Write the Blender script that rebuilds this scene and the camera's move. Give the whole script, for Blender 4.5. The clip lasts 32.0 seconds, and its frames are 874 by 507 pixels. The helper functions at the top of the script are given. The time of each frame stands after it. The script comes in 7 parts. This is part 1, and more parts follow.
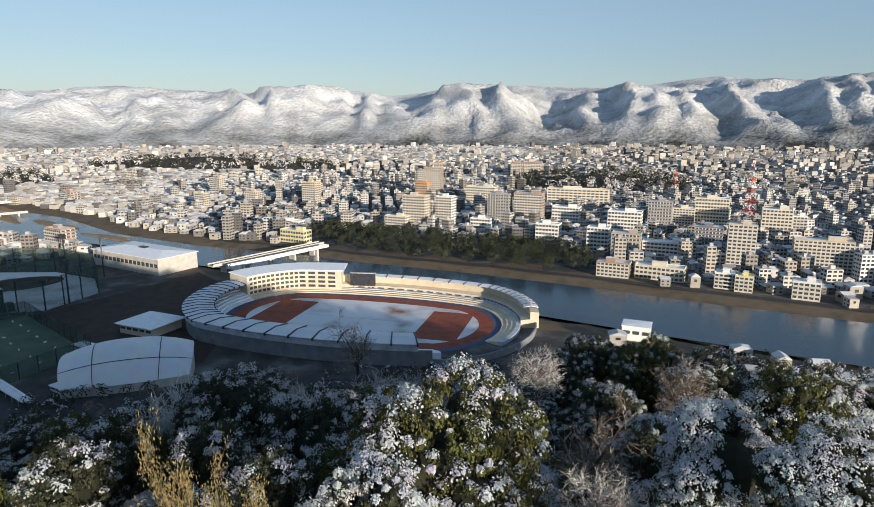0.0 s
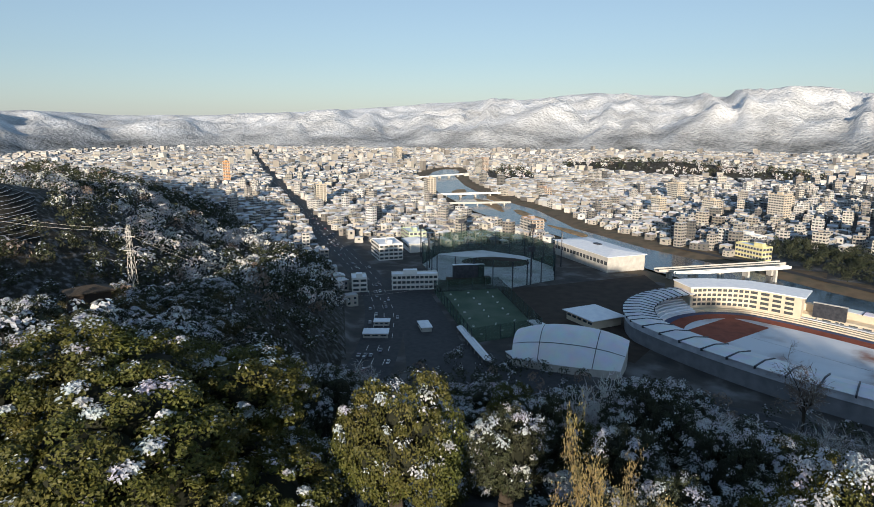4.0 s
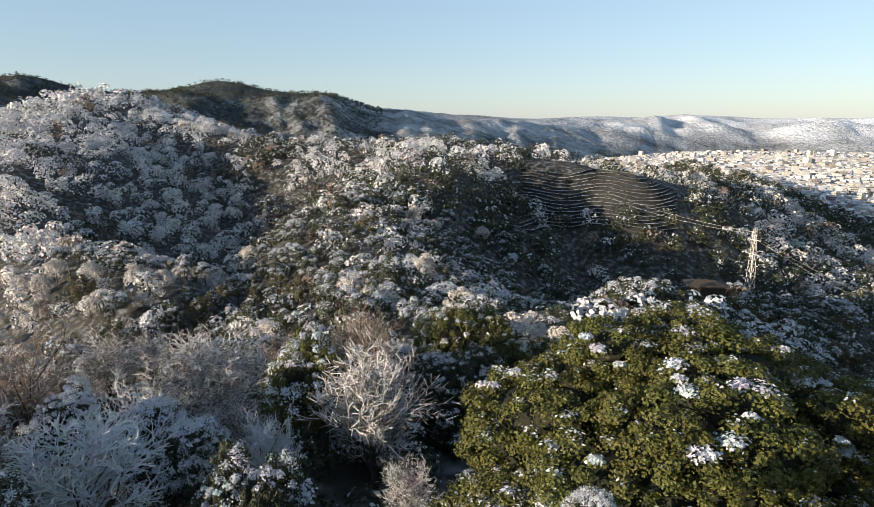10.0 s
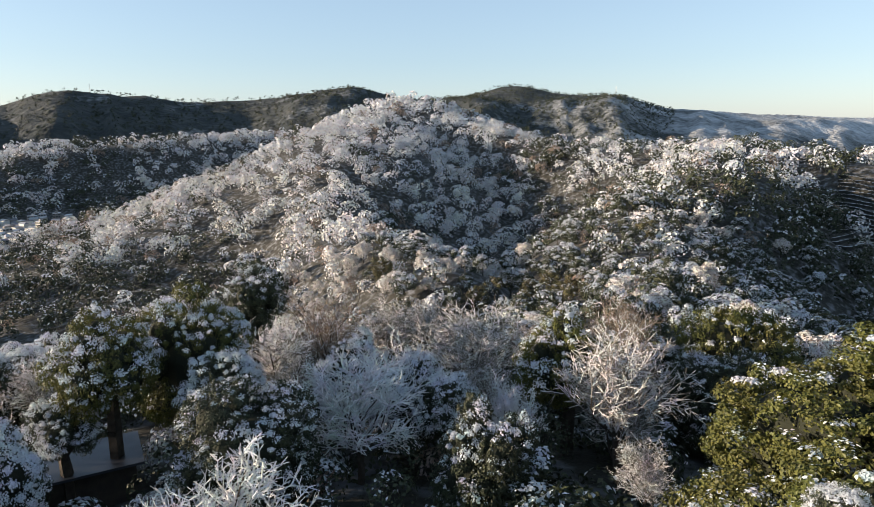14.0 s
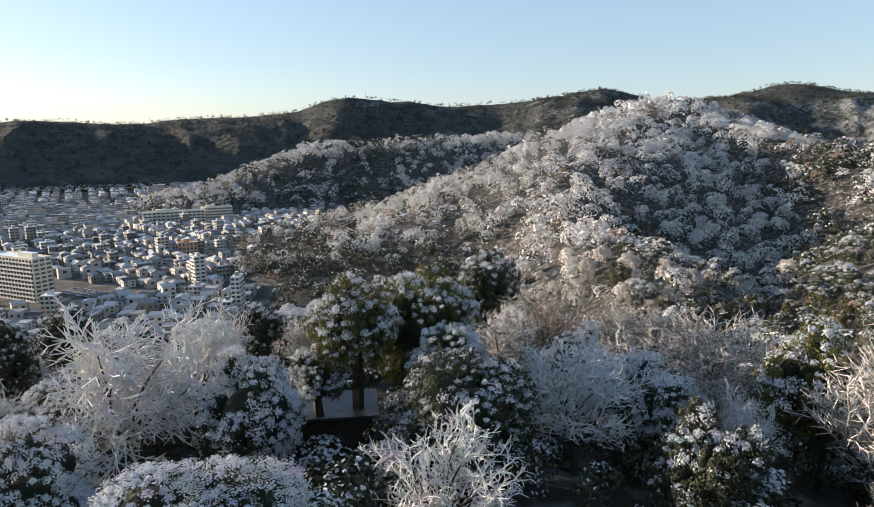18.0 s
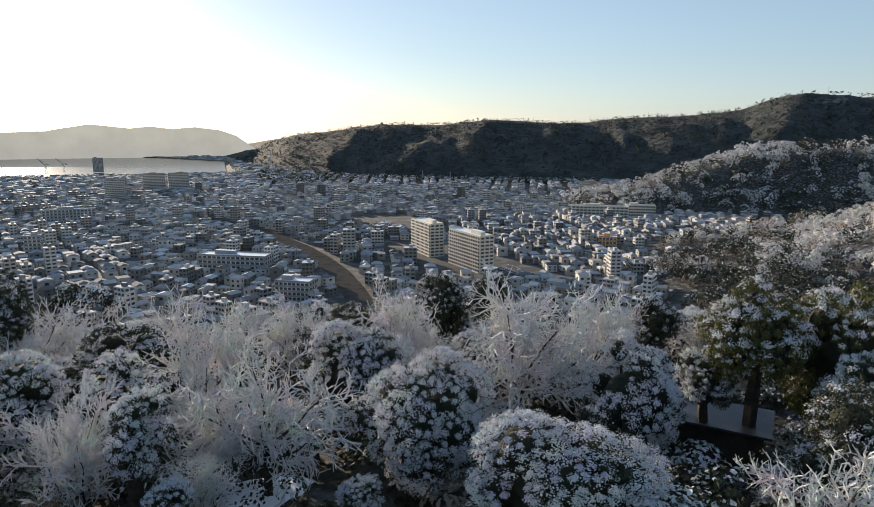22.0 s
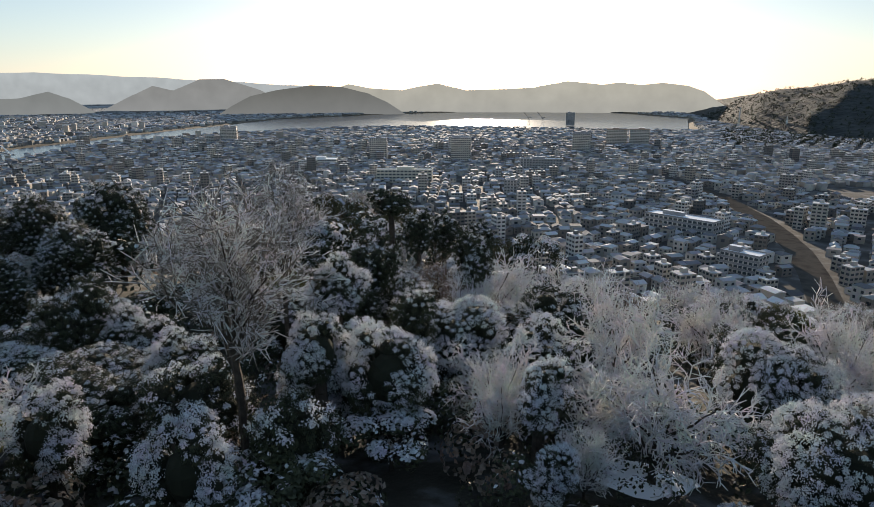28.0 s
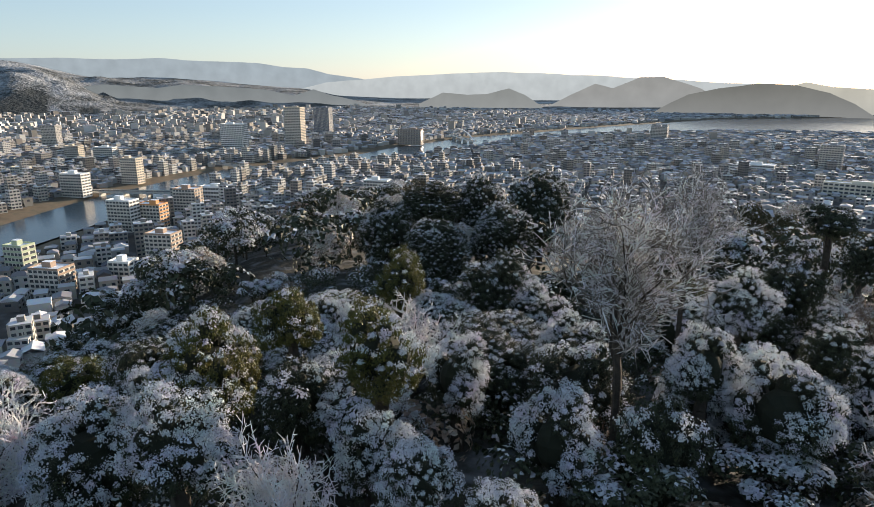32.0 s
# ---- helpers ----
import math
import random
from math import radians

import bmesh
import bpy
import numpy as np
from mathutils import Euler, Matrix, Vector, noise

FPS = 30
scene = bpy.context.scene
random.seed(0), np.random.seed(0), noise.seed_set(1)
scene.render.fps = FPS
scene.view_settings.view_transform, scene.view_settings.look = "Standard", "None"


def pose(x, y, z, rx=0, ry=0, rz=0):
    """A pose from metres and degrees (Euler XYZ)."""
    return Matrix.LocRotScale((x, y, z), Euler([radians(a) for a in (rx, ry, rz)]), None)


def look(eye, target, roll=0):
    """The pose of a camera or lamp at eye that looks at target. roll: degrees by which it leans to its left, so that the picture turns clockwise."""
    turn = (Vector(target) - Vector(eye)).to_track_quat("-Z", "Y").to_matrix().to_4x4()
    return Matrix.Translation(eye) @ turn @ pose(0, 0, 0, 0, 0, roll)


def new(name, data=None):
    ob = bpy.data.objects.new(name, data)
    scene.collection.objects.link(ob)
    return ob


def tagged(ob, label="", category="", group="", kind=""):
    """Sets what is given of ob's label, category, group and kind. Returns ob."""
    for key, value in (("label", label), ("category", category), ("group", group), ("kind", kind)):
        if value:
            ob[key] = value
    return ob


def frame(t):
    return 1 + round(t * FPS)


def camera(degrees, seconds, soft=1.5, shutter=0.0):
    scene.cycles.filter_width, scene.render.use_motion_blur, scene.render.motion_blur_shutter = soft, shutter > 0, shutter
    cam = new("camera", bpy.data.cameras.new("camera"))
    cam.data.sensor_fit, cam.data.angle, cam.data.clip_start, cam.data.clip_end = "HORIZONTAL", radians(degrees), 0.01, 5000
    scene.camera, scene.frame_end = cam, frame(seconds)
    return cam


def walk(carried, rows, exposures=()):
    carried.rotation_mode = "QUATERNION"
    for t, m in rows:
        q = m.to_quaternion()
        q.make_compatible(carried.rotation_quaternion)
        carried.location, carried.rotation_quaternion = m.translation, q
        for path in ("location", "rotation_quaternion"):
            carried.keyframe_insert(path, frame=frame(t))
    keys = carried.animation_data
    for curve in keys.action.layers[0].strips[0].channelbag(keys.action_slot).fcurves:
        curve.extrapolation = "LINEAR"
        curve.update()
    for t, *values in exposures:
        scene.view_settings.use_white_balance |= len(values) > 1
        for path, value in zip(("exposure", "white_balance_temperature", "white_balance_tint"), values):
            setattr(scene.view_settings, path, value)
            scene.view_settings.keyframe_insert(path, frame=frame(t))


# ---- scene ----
cam = camera(69.28, 32.0, soft=0.8)

# seconds, x, y, z, heading (anticlockwise from +Y), pitch, roll
FLIGHT = [
    (0, -0.00, 0.00, 120.00, 0.00, -11.97, 0.08),
    (0.5, 0.03, 0.00, 120.10, 4.23, -11.94, 0.08),
    (1, 0.07, -0.01, 120.20, 8.88, -11.91, 0.07),
    (1.5, 0.10, -0.03, 120.29, 14.01, -11.90, 0.08),
    (2, 0.12, -0.05, 120.37, 18.91, -11.84, 0.10),
    (2.5, 0.17, -0.10, 120.44, 24.50, -11.81, 0.27),
    (3, 0.23, -0.19, 120.49, 29.97, -11.78, 0.25),
    (3.5, 0.31, -0.28, 120.54, 35.10, -11.70, 0.18),
    (5.5, 0.28, -1.37, 120.64, 53.96, -11.65, 0.40),
    (6, 0.23, -1.37, 120.69, 59.37, -11.66, 0.49),
    (6.5, 0.17, -1.34, 120.75, 63.97, -11.66, 0.53),
    (7, 0.11, -1.27, 120.80, 68.13, -11.67, 0.47),
    (7.5, 0.10, -1.21, 120.83, 72.38, -11.68, 0.40),
    (8, 0.18, -1.10, 120.83, 76.99, -11.65, 0.36),
    (8.5, 0.32, -0.97, 120.78, 82.15, -11.64, 0.34),
    (9, 0.47, -0.82, 120.70, 86.44, -11.60, 0.23),
    (9.5, 0.58, -0.69, 120.57, 89.86, -11.55, 0.16),
    (10, 0.65, -0.58, 120.42, 93.16, -11.52, 0.16),
    (10.5, 0.73, -0.47, 120.25, 96.11, -11.48, 0.11),
    (11, 0.81, -0.34, 120.05, 99.10, -11.44, 0.07),
    (11.5, 0.93, -0.17, 119.84, 102.78, -11.42, -0.00),
    (12, 1.04, -0.01, 119.65, 106.38, -11.39, -0.11),
    (12.5, 1.13, 0.12, 119.49, 109.43, -11.37, -0.23),
    (13, 1.18, 0.25, 119.36, 112.33, -11.32, -0.29),
    (13.5, 1.19, 0.43, 119.27, 115.43, -11.28, -0.31),
    (14, 1.21, 0.64, 119.19, 118.24, -11.23, -0.34),
    (14.5, 1.24, 0.81, 119.11, 120.83, -11.16, -0.42),
    (16.5, 1.32, 1.17, 118.79, 128.79, -10.98, -0.50),
    (17, 1.39, 1.28, 118.68, 131.56, -10.99, -0.39),
    (17.5, 1.43, 1.38, 118.57, 135.32, -10.94, -0.36),
    (18, 1.42, 1.50, 118.47, 139.97, -10.86, -0.24),
    (18.5, 1.40, 1.66, 118.37, 144.95, -10.81, -0.26),
    (19, 1.37, 1.86, 118.28, 150.03, -10.78, -0.20),
    (19.5, 1.32, 2.05, 118.19, 154.74, -10.75, -0.17),
    (20, 1.24, 2.22, 118.12, 159.77, -10.78, -0.21),
    (20.5, 1.15, 2.36, 118.07, 166.39, -10.82, -0.07),
    (21, 1.06, 2.45, 118.04, 171.61, -10.81, 0.20),
    (21.5, 1.01, 2.54, 118.01, 174.05, -10.87, 0.19),
    (22, 0.93, 2.62, 117.99, 177.14, -10.95, 0.32),
    (22.5, 0.80, 2.69, 118.01, 180.22, -11.00, 0.41),
    (23, 0.67, 2.76, 118.10, 183.43, -11.04, 0.60),
    (23.5, 0.56, 2.81, 118.25, 187.32, -11.06, 0.60),
    (24, 0.46, 2.84, 118.48, 190.90, -11.00, 0.60),
    (24.5, 0.35, 2.87, 118.75, 194.76, -10.96, 0.49),
    (24.7, 0.31, 2.88, 118.86, 196.26, -11.02, 0.49),
    (24.8, 0.28, 2.89, 118.92, 197.01, -12.00, 0.48),
    (24.9, 0.26, 2.89, 118.98, 197.76, -13.15, 0.48),
    (25, 0.24, 2.90, 119.03, 198.50, -13.79, 0.48),
    (25.5, 0.12, 2.92, 119.28, 202.98, -13.75, 0.50),
    (26, 0.00, 2.98, 119.50, 206.32, -14.06, 0.24),
    (26.5, -0.12, 3.05, 119.70, 209.66, -14.00, 0.18),
    (28.5, -0.56, 3.21, 120.10, 219.98, -15.11, -0.15),
    (29, -0.63, 3.20, 120.12, 223.98, -15.09, -0.04),
    (29.5, -0.70, 3.23, 120.12, 228.15, -15.06, 0.00),
    (30, -0.77, 3.28, 120.13, 233.42, -15.08, 0.08),
    (30.5, -0.88, 3.27, 120.12, 238.59, -15.06, 0.03),
    (31, -1.00, 3.22, 120.13, 243.36, -15.04, -0.04),
    (31.5, -1.10, 3.17, 120.15, 248.34, -15.00, 0.01),
    (32, -1.15, 3.13, 120.18, 253.95, -15.01, 0.01),
]
walk(cam, [(t, pose(x, y, z, 90 + pitch, 0, heading) @ pose(0, 0, 0, 0, 0, roll))
           for t, x, y, z, heading, pitch, roll in FLIGHT],
     exposures=[(0.0, 0.22, 6300, 12), (6.0, 0.33, 6400, 12), (9.0, 0.62, 6600, 13), (13.0, 0.96, 6750, 15), (19.0, 0.9, 6750, 15),
                (23.0, 0.42, 6650, 14), (25.0, 0.25, 6700, 14), (26.0, 0.3, 6700, 14), (29.0, 0.52, 6700, 14), (32.0, 0.75, 6700, 14)])

# ---- light: a low winter sun over the bay, clear sky ----
SUN_AZ, SUN_EL = 213.0, 9.4   # heading anticlockwise from +Y, height in degrees
world = bpy.data.worlds.new("winter_sky")
scene.world = world
world.use_nodes = True
wn = world.node_tree.nodes
sky = wn.new("ShaderNodeTexSky")
sky.sky_type = "NISHITA"
sky.sun_disc = False
sky.sun_elevation = radians(SUN_EL)
sky.sun_rotation = radians(360 - SUN_AZ)
sky.altitude, sky.air_density, sky.dust_density, sky.ozone_density = 120, 1.0, 0.4, 2.2
wn["Background"].inputs["Strength"].default_value = 0.108
pale = wn.new("ShaderNodeHueSaturation")      # a little milky with winter moisture
pale.inputs["Saturation"].default_value = 0.78
veil = wn.new("ShaderNodeMix")
veil.data_type = "RGBA"
veil.inputs["Factor"].default_value = 0.28
veil.inputs["B"].default_value = (2.7, 4.6, 6.6, 1)
world.node_tree.links.new(sky.outputs["Color"], pale.inputs["Color"])
world.node_tree.links.new(pale.outputs["Color"], veil.inputs["A"])
world.node_tree.links.new(veil.outputs["Result"], wn["Background"].inputs["Color"])

sun_data = bpy.data.lights.new("sun", "SUN")
sun_data.energy, sun_data.angle, sun_data.color = 6.0, radians(0.6), (1.0, 0.86, 0.66)
sun = new("sun", sun_data)
s_dir = Vector((-math.sin(radians(SUN_AZ)) * math.cos(radians(SUN_EL)),
                math.cos(radians(SUN_AZ)) * math.cos(radians(SUN_EL)), math.sin(radians(SUN_EL))))
sun.matrix_world = look(s_dir * 100, (0, 0, 0))


# ---- materials ----
def material(name, colours, scale=1.0, rough=0.8, metal=0.0, bump=0.0, bump_scale=None, source="noise",
             snow=None, snow_scale=1.0, spec=0.3, spread=(0.3, 0.7), bump_size=0.1):
    """A node material: a ramp of colours driven by noise, by each island or by each object, with fine relief;
    snow=(from, to): the upward lean of the normal over which snow lies, broken by noise."""
    m = bpy.data.materials.new(name)
    m.use_nodes = True
    t, n, link = m.node_tree, m.node_tree.nodes, m.node_tree.links.new
    b = n["Principled BSDF"]
    b.inputs["Roughness"].default_value, b.inputs["Metallic"].default_value = rough, metal
    b.inputs["Specular IOR Level"].default_value = spec
    geo = n.new("ShaderNodeNewGeometry")
    tex = n.new("ShaderNodeTexNoise")
    tex.inputs["Scale"].default_value, tex.inputs["Detail"].default_value = scale, 6
    link(geo.outputs["Position"], tex.inputs["Vector"])
    ramp = n.new("ShaderNodeValToRGB")
    while len(ramp.color_ramp.elements) < len(colours):
        ramp.color_ramp.elements.new(0.5)
    lo, hi = (0.0, 1.0) if source != "noise" else spread
    for i, c in enumerate(colours):
        e = ramp.color_ramp.elements[i]
        e.position = lo + (hi - lo) * i / max(1, len(colours) - 1)
        e.color = (*c, 1)
    if source == "island":
        link(geo.outputs["Random Per Island"], ramp.inputs["Fac"])
    elif source == "object":
        info = n.new("ShaderNodeObjectInfo")
        link(info.outputs["Random"], ramp.inputs["Fac"])
    else:
        link(tex.outputs["Fac"], ramp.inputs["Fac"])
    colour = ramp.outputs["Color"]
    if source != "noise":       # a little grain over the single tone
        mixg = n.new("ShaderNodeMix")
        mixg.data_type, mixg.blend_type = "RGBA", "MULTIPLY"
        mixg.inputs["Factor"].default_value = 0.35
        link(colour, mixg.inputs["A"])
        link(tex.outputs["Color"], mixg.inputs["B"])
        colour = mixg.outputs["Result"]
    if snow:
        sep = n.new("ShaderNodeSeparateXYZ")
        link(geo.outputs["Normal"], sep.inputs["Vector"])
        tex2 = n.new("ShaderNodeTexNoise")
        tex2.inputs["Scale"].default_value, tex2.inputs["Detail"].default_value = snow_scale, 4
        link(geo.outputs["Position"], tex2.inputs["Vector"])
        add = n.new("ShaderNodeMath")
        add.operation = "MULTIPLY_ADD"
        link(tex2.outputs["Fac"], add.inputs[0])
        add.inputs[1].default_value = 1.6
        link(sep.outputs["Z"], add.inputs[2])
        rng = n.new("ShaderNodeMapRange")
        rng.inputs["From Min"].default_value, rng.inputs["From Max"].default_value = snow[0] + 0.8, snow[1] + 0.8
        link(add.outputs[0], rng.inputs["Value"])
        mix = n.new("ShaderNodeMix")
        mix.data_type = "RGBA"
        link(rng.outputs["Result"], mix.inputs["Factor"])
        link(colour, mix.inputs["A"])
        mix.inputs["B"].default_value = (0.83, 0.85, 0.88, 1)
        colour = mix.outputs["Result"]
    link(colour, b.inputs["Base Color"])
    if bump:
        tb = n.new("ShaderNodeTexNoise")
        tb.inputs["Scale"].default_value, tb.inputs["Detail"].default_value = bump_scale or scale * 4, 5
        link(geo.outputs["Position"], tb.inputs["Vector"])
        bn = n.new("ShaderNodeBump")
        bn.inputs["Strength"].default_value, bn.inputs["Distance"].default_value = bump, bump_size
        link(tb.outputs["Fac"], bn.inputs["Height"])
        link(bn.outputs["Normal"], b.inputs["Normal"])
    return m


# both floors darkened: shade between the crowns is put into their colour
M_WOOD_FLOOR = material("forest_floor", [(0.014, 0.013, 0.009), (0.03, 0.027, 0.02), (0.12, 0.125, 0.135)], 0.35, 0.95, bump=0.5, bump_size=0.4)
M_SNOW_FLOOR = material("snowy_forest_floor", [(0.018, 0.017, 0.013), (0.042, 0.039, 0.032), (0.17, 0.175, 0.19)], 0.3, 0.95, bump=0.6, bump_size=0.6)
# cool grey tones: distance haze is put into the colour of the woods
M_HILL = material("hazy_wooded_mountain", [(0.022, 0.027, 0.027), (0.038, 0.043, 0.042), (0.065, 0.065, 0.06)], 0.02, 0.95,
                  bump=1.0, bump_scale=0.06, bump_size=10.0, spread=(0.35, 0.72))


def snowy_slopes(m):
    """Snow between the trees of a far slope, by the sheet's own snow_haze_cover and patches of noise."""
    n, link = m.node_tree.nodes, m.node_tree.links.new
    b = n["Principled BSDF"]
    old = b.inputs["Base Color"].links[0].from_socket
    geo = n.new("ShaderNodeNewGeometry")
    att = n.new("ShaderNodeAttribute")
    att.attribute_name = "snow_haze_cover"
    big, small = n.new("ShaderNodeTexNoise"), n.new("ShaderNodeTexNoise")
    big.inputs["Scale"].default_value, big.inputs["Detail"].default_value = 0.006, 5
    small.inputs["Scale"].default_value, small.inputs["Detail"].default_value = 0.06, 4
    link(geo.outputs["Position"], big.inputs["Vector"])
    link(geo.outputs["Position"], small.inputs["Vector"])
    add = n.new("ShaderNodeMath")
    link(big.outputs["Fac"], add.inputs[0])
    half = n.new("ShaderNodeMath")
    half.operation = "MULTIPLY_ADD"
    half.inputs[1].default_value, half.inputs[2].default_value = 0.55, 0.22
    link(small.outputs["Fac"], half.inputs[0])
    link(half.outputs[0], add.inputs[1])
    add2 = n.new("ShaderNodeMath")
    link(add.outputs[0], add2.inputs[0])
    link(att.outputs["Fac"], add2.inputs[1])
    rng_ = n.new("ShaderNodeMapRange")
    rng_.inputs["From Min"].default_value, rng_.inputs["From Max"].default_value = 1.25, 2.15
    link(add2.outputs[0], rng_.inputs["Value"])
    mix = n.new("ShaderNodeMix")
    mix.data_type = "RGBA"
    link(rng_.outputs["Result"], mix.inputs["Factor"])
    link(old, mix.inputs["A"])
    mix.inputs["B"].default_value = (0.8, 0.81, 0.83, 1)
    link(mix.outputs["Result"], b.inputs["Base Color"])


snowy_slopes(M_HILL)
M_TOWN = material("town_ground", [(0.035, 0.035, 0.037), (0.065, 0.06, 0.056), (0.16, 0.16, 0.165)], 0.06, 0.9, bump=0.2)
M_BANK = material("river_bank", [(0.075, 0.058, 0.04), (0.14, 0.105, 0.07), (0.07, 0.068, 0.048)], 0.05, 0.95, bump=0.4)
M_ASPHALT = material("asphalt", [(0.035, 0.036, 0.04), (0.06, 0.06, 0.064)], 0.3, 0.85, bump=0.1)
M_WALLS = material("house_walls", [(0.5, 0.45, 0.38), (0.66, 0.64, 0.6), (0.26, 0.23, 0.2), (0.72, 0.71, 0.69), (0.4, 0.36, 0.31), (0.15, 0.145, 0.14), (0.56, 0.52, 0.45), (0.3, 0.28, 0.27)], 0.6, 0.85, source="island")
M_SNOW_ROOF = material("snowy_roofs", [(0.8, 0.81, 0.83), (0.66, 0.67, 0.7), (0.2, 0.2, 0.215), (0.83, 0.84, 0.86), (0.48, 0.49, 0.52), (0.74, 0.75, 0.78)], 0.4, 0.85, source="island", spec=0.1)
# barer, greyer roofs; the shade of snow seen against the sun is painted in
M_GREY_ROOF = material("backlit_roofs", [(0.24, 0.245, 0.27), (0.56, 0.57, 0.6), (0.11, 0.11, 0.12), (0.68, 0.69, 0.72), (0.15, 0.15, 0.165), (0.36, 0.36, 0.39)], 0.25, 0.85, source="island", spec=0.08)
M_SNOW = material("snow", [(0.74, 0.77, 0.83), (0.85, 0.87, 0.9)], 0.3, 0.85, bump=0.15, spec=0.1)
M_LEAF = material("evergreen_leaves", [(0.03, 0.045, 0.016), (0.055, 0.075, 0.02), (0.085, 0.1, 0.03), (0.04, 0.05, 0.025)], 0.5, 0.6, source="island", snow=(0.35, 0.75), snow_scale=0.35)
M_FOREST = material("snowy_canopy", [(0.035, 0.045, 0.025), (0.06, 0.065, 0.03), (0.12, 0.1, 0.07), (0.05, 0.06, 0.04)], 0.3, 0.8, source="island", snow=(0.1, 0.6), snow_scale=0.06)
M_DARKFOREST = material("pine_canopy", [(0.03, 0.04, 0.02), (0.05, 0.06, 0.025), (0.07, 0.075, 0.035)], 0.3, 0.8, source="island")
M_BARK = material("bark", [(0.03, 0.024, 0.018), (0.075, 0.06, 0.047)], 3.0, 0.9, bump=0.4)
M_FROST = material("frosted_twigs", [(0.1, 0.085, 0.07), (0.22, 0.195, 0.17), (0.46, 0.44, 0.42)], 1.2, 0.8, spread=(0.35, 0.65))
M_WATER = material("river_water", [(0.012, 0.03, 0.05), (0.02, 0.045, 0.07)], 0.01, 0.2, bump=0.2, bump_scale=0.35, spec=0.5, bump_size=0.25)
M_CONCRETE = material("concrete", [(0.42, 0.4, 0.37), (0.55, 0.53, 0.49)], 0.3, 0.85, bump=0.1)
M_GLASS = material("window_glass", [(0.03, 0.04, 0.055), (0.06, 0.07, 0.085)], 0.2, 0.15, spec=0.6)


# ---- the lie of the land ----
NORTH_BANK = [(-1075, 1370), (-1000, 1290), (-939, 1190), (-772, 1013), (-626, 885), (-470, 790), (-353, 680), (-239, 614), (-125, 570),
              (-70, 540), (34, 496), (107, 458), (193, 409), (268, 371), (400, 312), (520, 265), (637, 225), (740, 191), (816, 153),
              (890, 112), (991, 41), (1130, -173), (1272, -287), (1456, -522), (1536, -705), (1685, -987), (1800, -1277)]
SOUTH_BANK = [(-1100, 1345), (-1050, 1240), (-960, 1115), (-736, 885), (-534, 722), (-426, 657), (-373, 636), (-280, 588), (-207, 528), (-158, 505),
              (63, 387), (159, 332), (220, 300), (400, 232), (518, 187), (625, 142), (720, 105), (850, 60), (932, 5), (1070, -221), (1147, -323),
              (1339, -533), (1430, -727), (1440, -900), (1434, -1208)]
BAY_SHORE = [(1300, -1450), (1130, -1560), (1000, -1640), (742, -1690), (500, -1800), (700, -2500), (1100, -2830), (1640, -2800), (1900, -2100), (1950, -1600)]
MAIN_ROAD = [(-190, 165), (-231, 231), (-289, 294), (-364, 347), (-485, 418), (-747, 582), (-1301, 923), (-1834, 1264), (-2600, 1750)]
RIVER = NORTH_BANK + BAY_SHORE[::-1] + SOUTH_BANK[::-1]


def inside(px, py, poly):
    """Which of the points lie inside a polygon."""
    hit = np.zeros(px.shape, bool)
    for (x0, y0), (x1, y1) in zip(poly, poly[1:] + poly[:1]):
        if y0 != y1:
            hit ^= ((y0 > py) != (y1 > py)) & (px < (x1 - x0) * (py - y0) / (y1 - y0) + x0)
    return hit


def away(px, py, line, closed=False):
    """Distance from a line of points, and how far along it the nearest place lies (segment and fraction)."""
    best, along = np.full(px.shape, 1e9), np.zeros(px.shape)
    for i, ((x0, y0), (x1, y1)) in enumerate(zip(line, line[1:] + (line[:1] if closed else []))):
        dx, dy = x1 - x0, y1 - y0
        k = np.clip(((px - x0) * dx + (py - y0) * dy) / (dx * dx + dy * dy), 0, 1)
        d = np.hypot(px - x0 - k * dx, py - y0 - k * dy)
        near = d < best
        best, along = np.where(near, d, best), np.where(near, i + k, along)
    return best, along


def fractal(px, py, size, octaves=4, seed=0.0, ridged=False):
    """Smooth value noise in numpy, about -1 to 1 (0 to 1 if ridged)."""
    total, amp, norm = np.zeros(px.shape), 1.0, 0.0
    for o in range(octaves):
        x, y = px / size + seed * 17.3 + o * 5.1, py / size - seed * 9.7 + o * 3.7
        ix, iy = np.floor(x), np.floor(y)
        fx, fy = x - ix, y - iy
        fx, fy = fx * fx * (3 - 2 * fx), fy * fy * (3 - 2 * fy)

        def cell(a, b):
            h = np.sin(a * 127.1 + b * 311.7 + seed * 71.7) * 43758.5453
            return h - np.floor(h)
        v = (cell(ix, iy) * (1 - fx) + cell(ix + 1, iy) * fx) * (1 - fy) + (cell(ix, iy + 1) * (1 - fx) + cell(ix + 1, iy + 1) * fx) * fy
        v = v * 2 - 1
        total += amp * ((1 - np.abs(v) * 2) if ridged else v)
        norm += amp
        amp, size = amp * 0.5, size * 0.5
    return total / norm


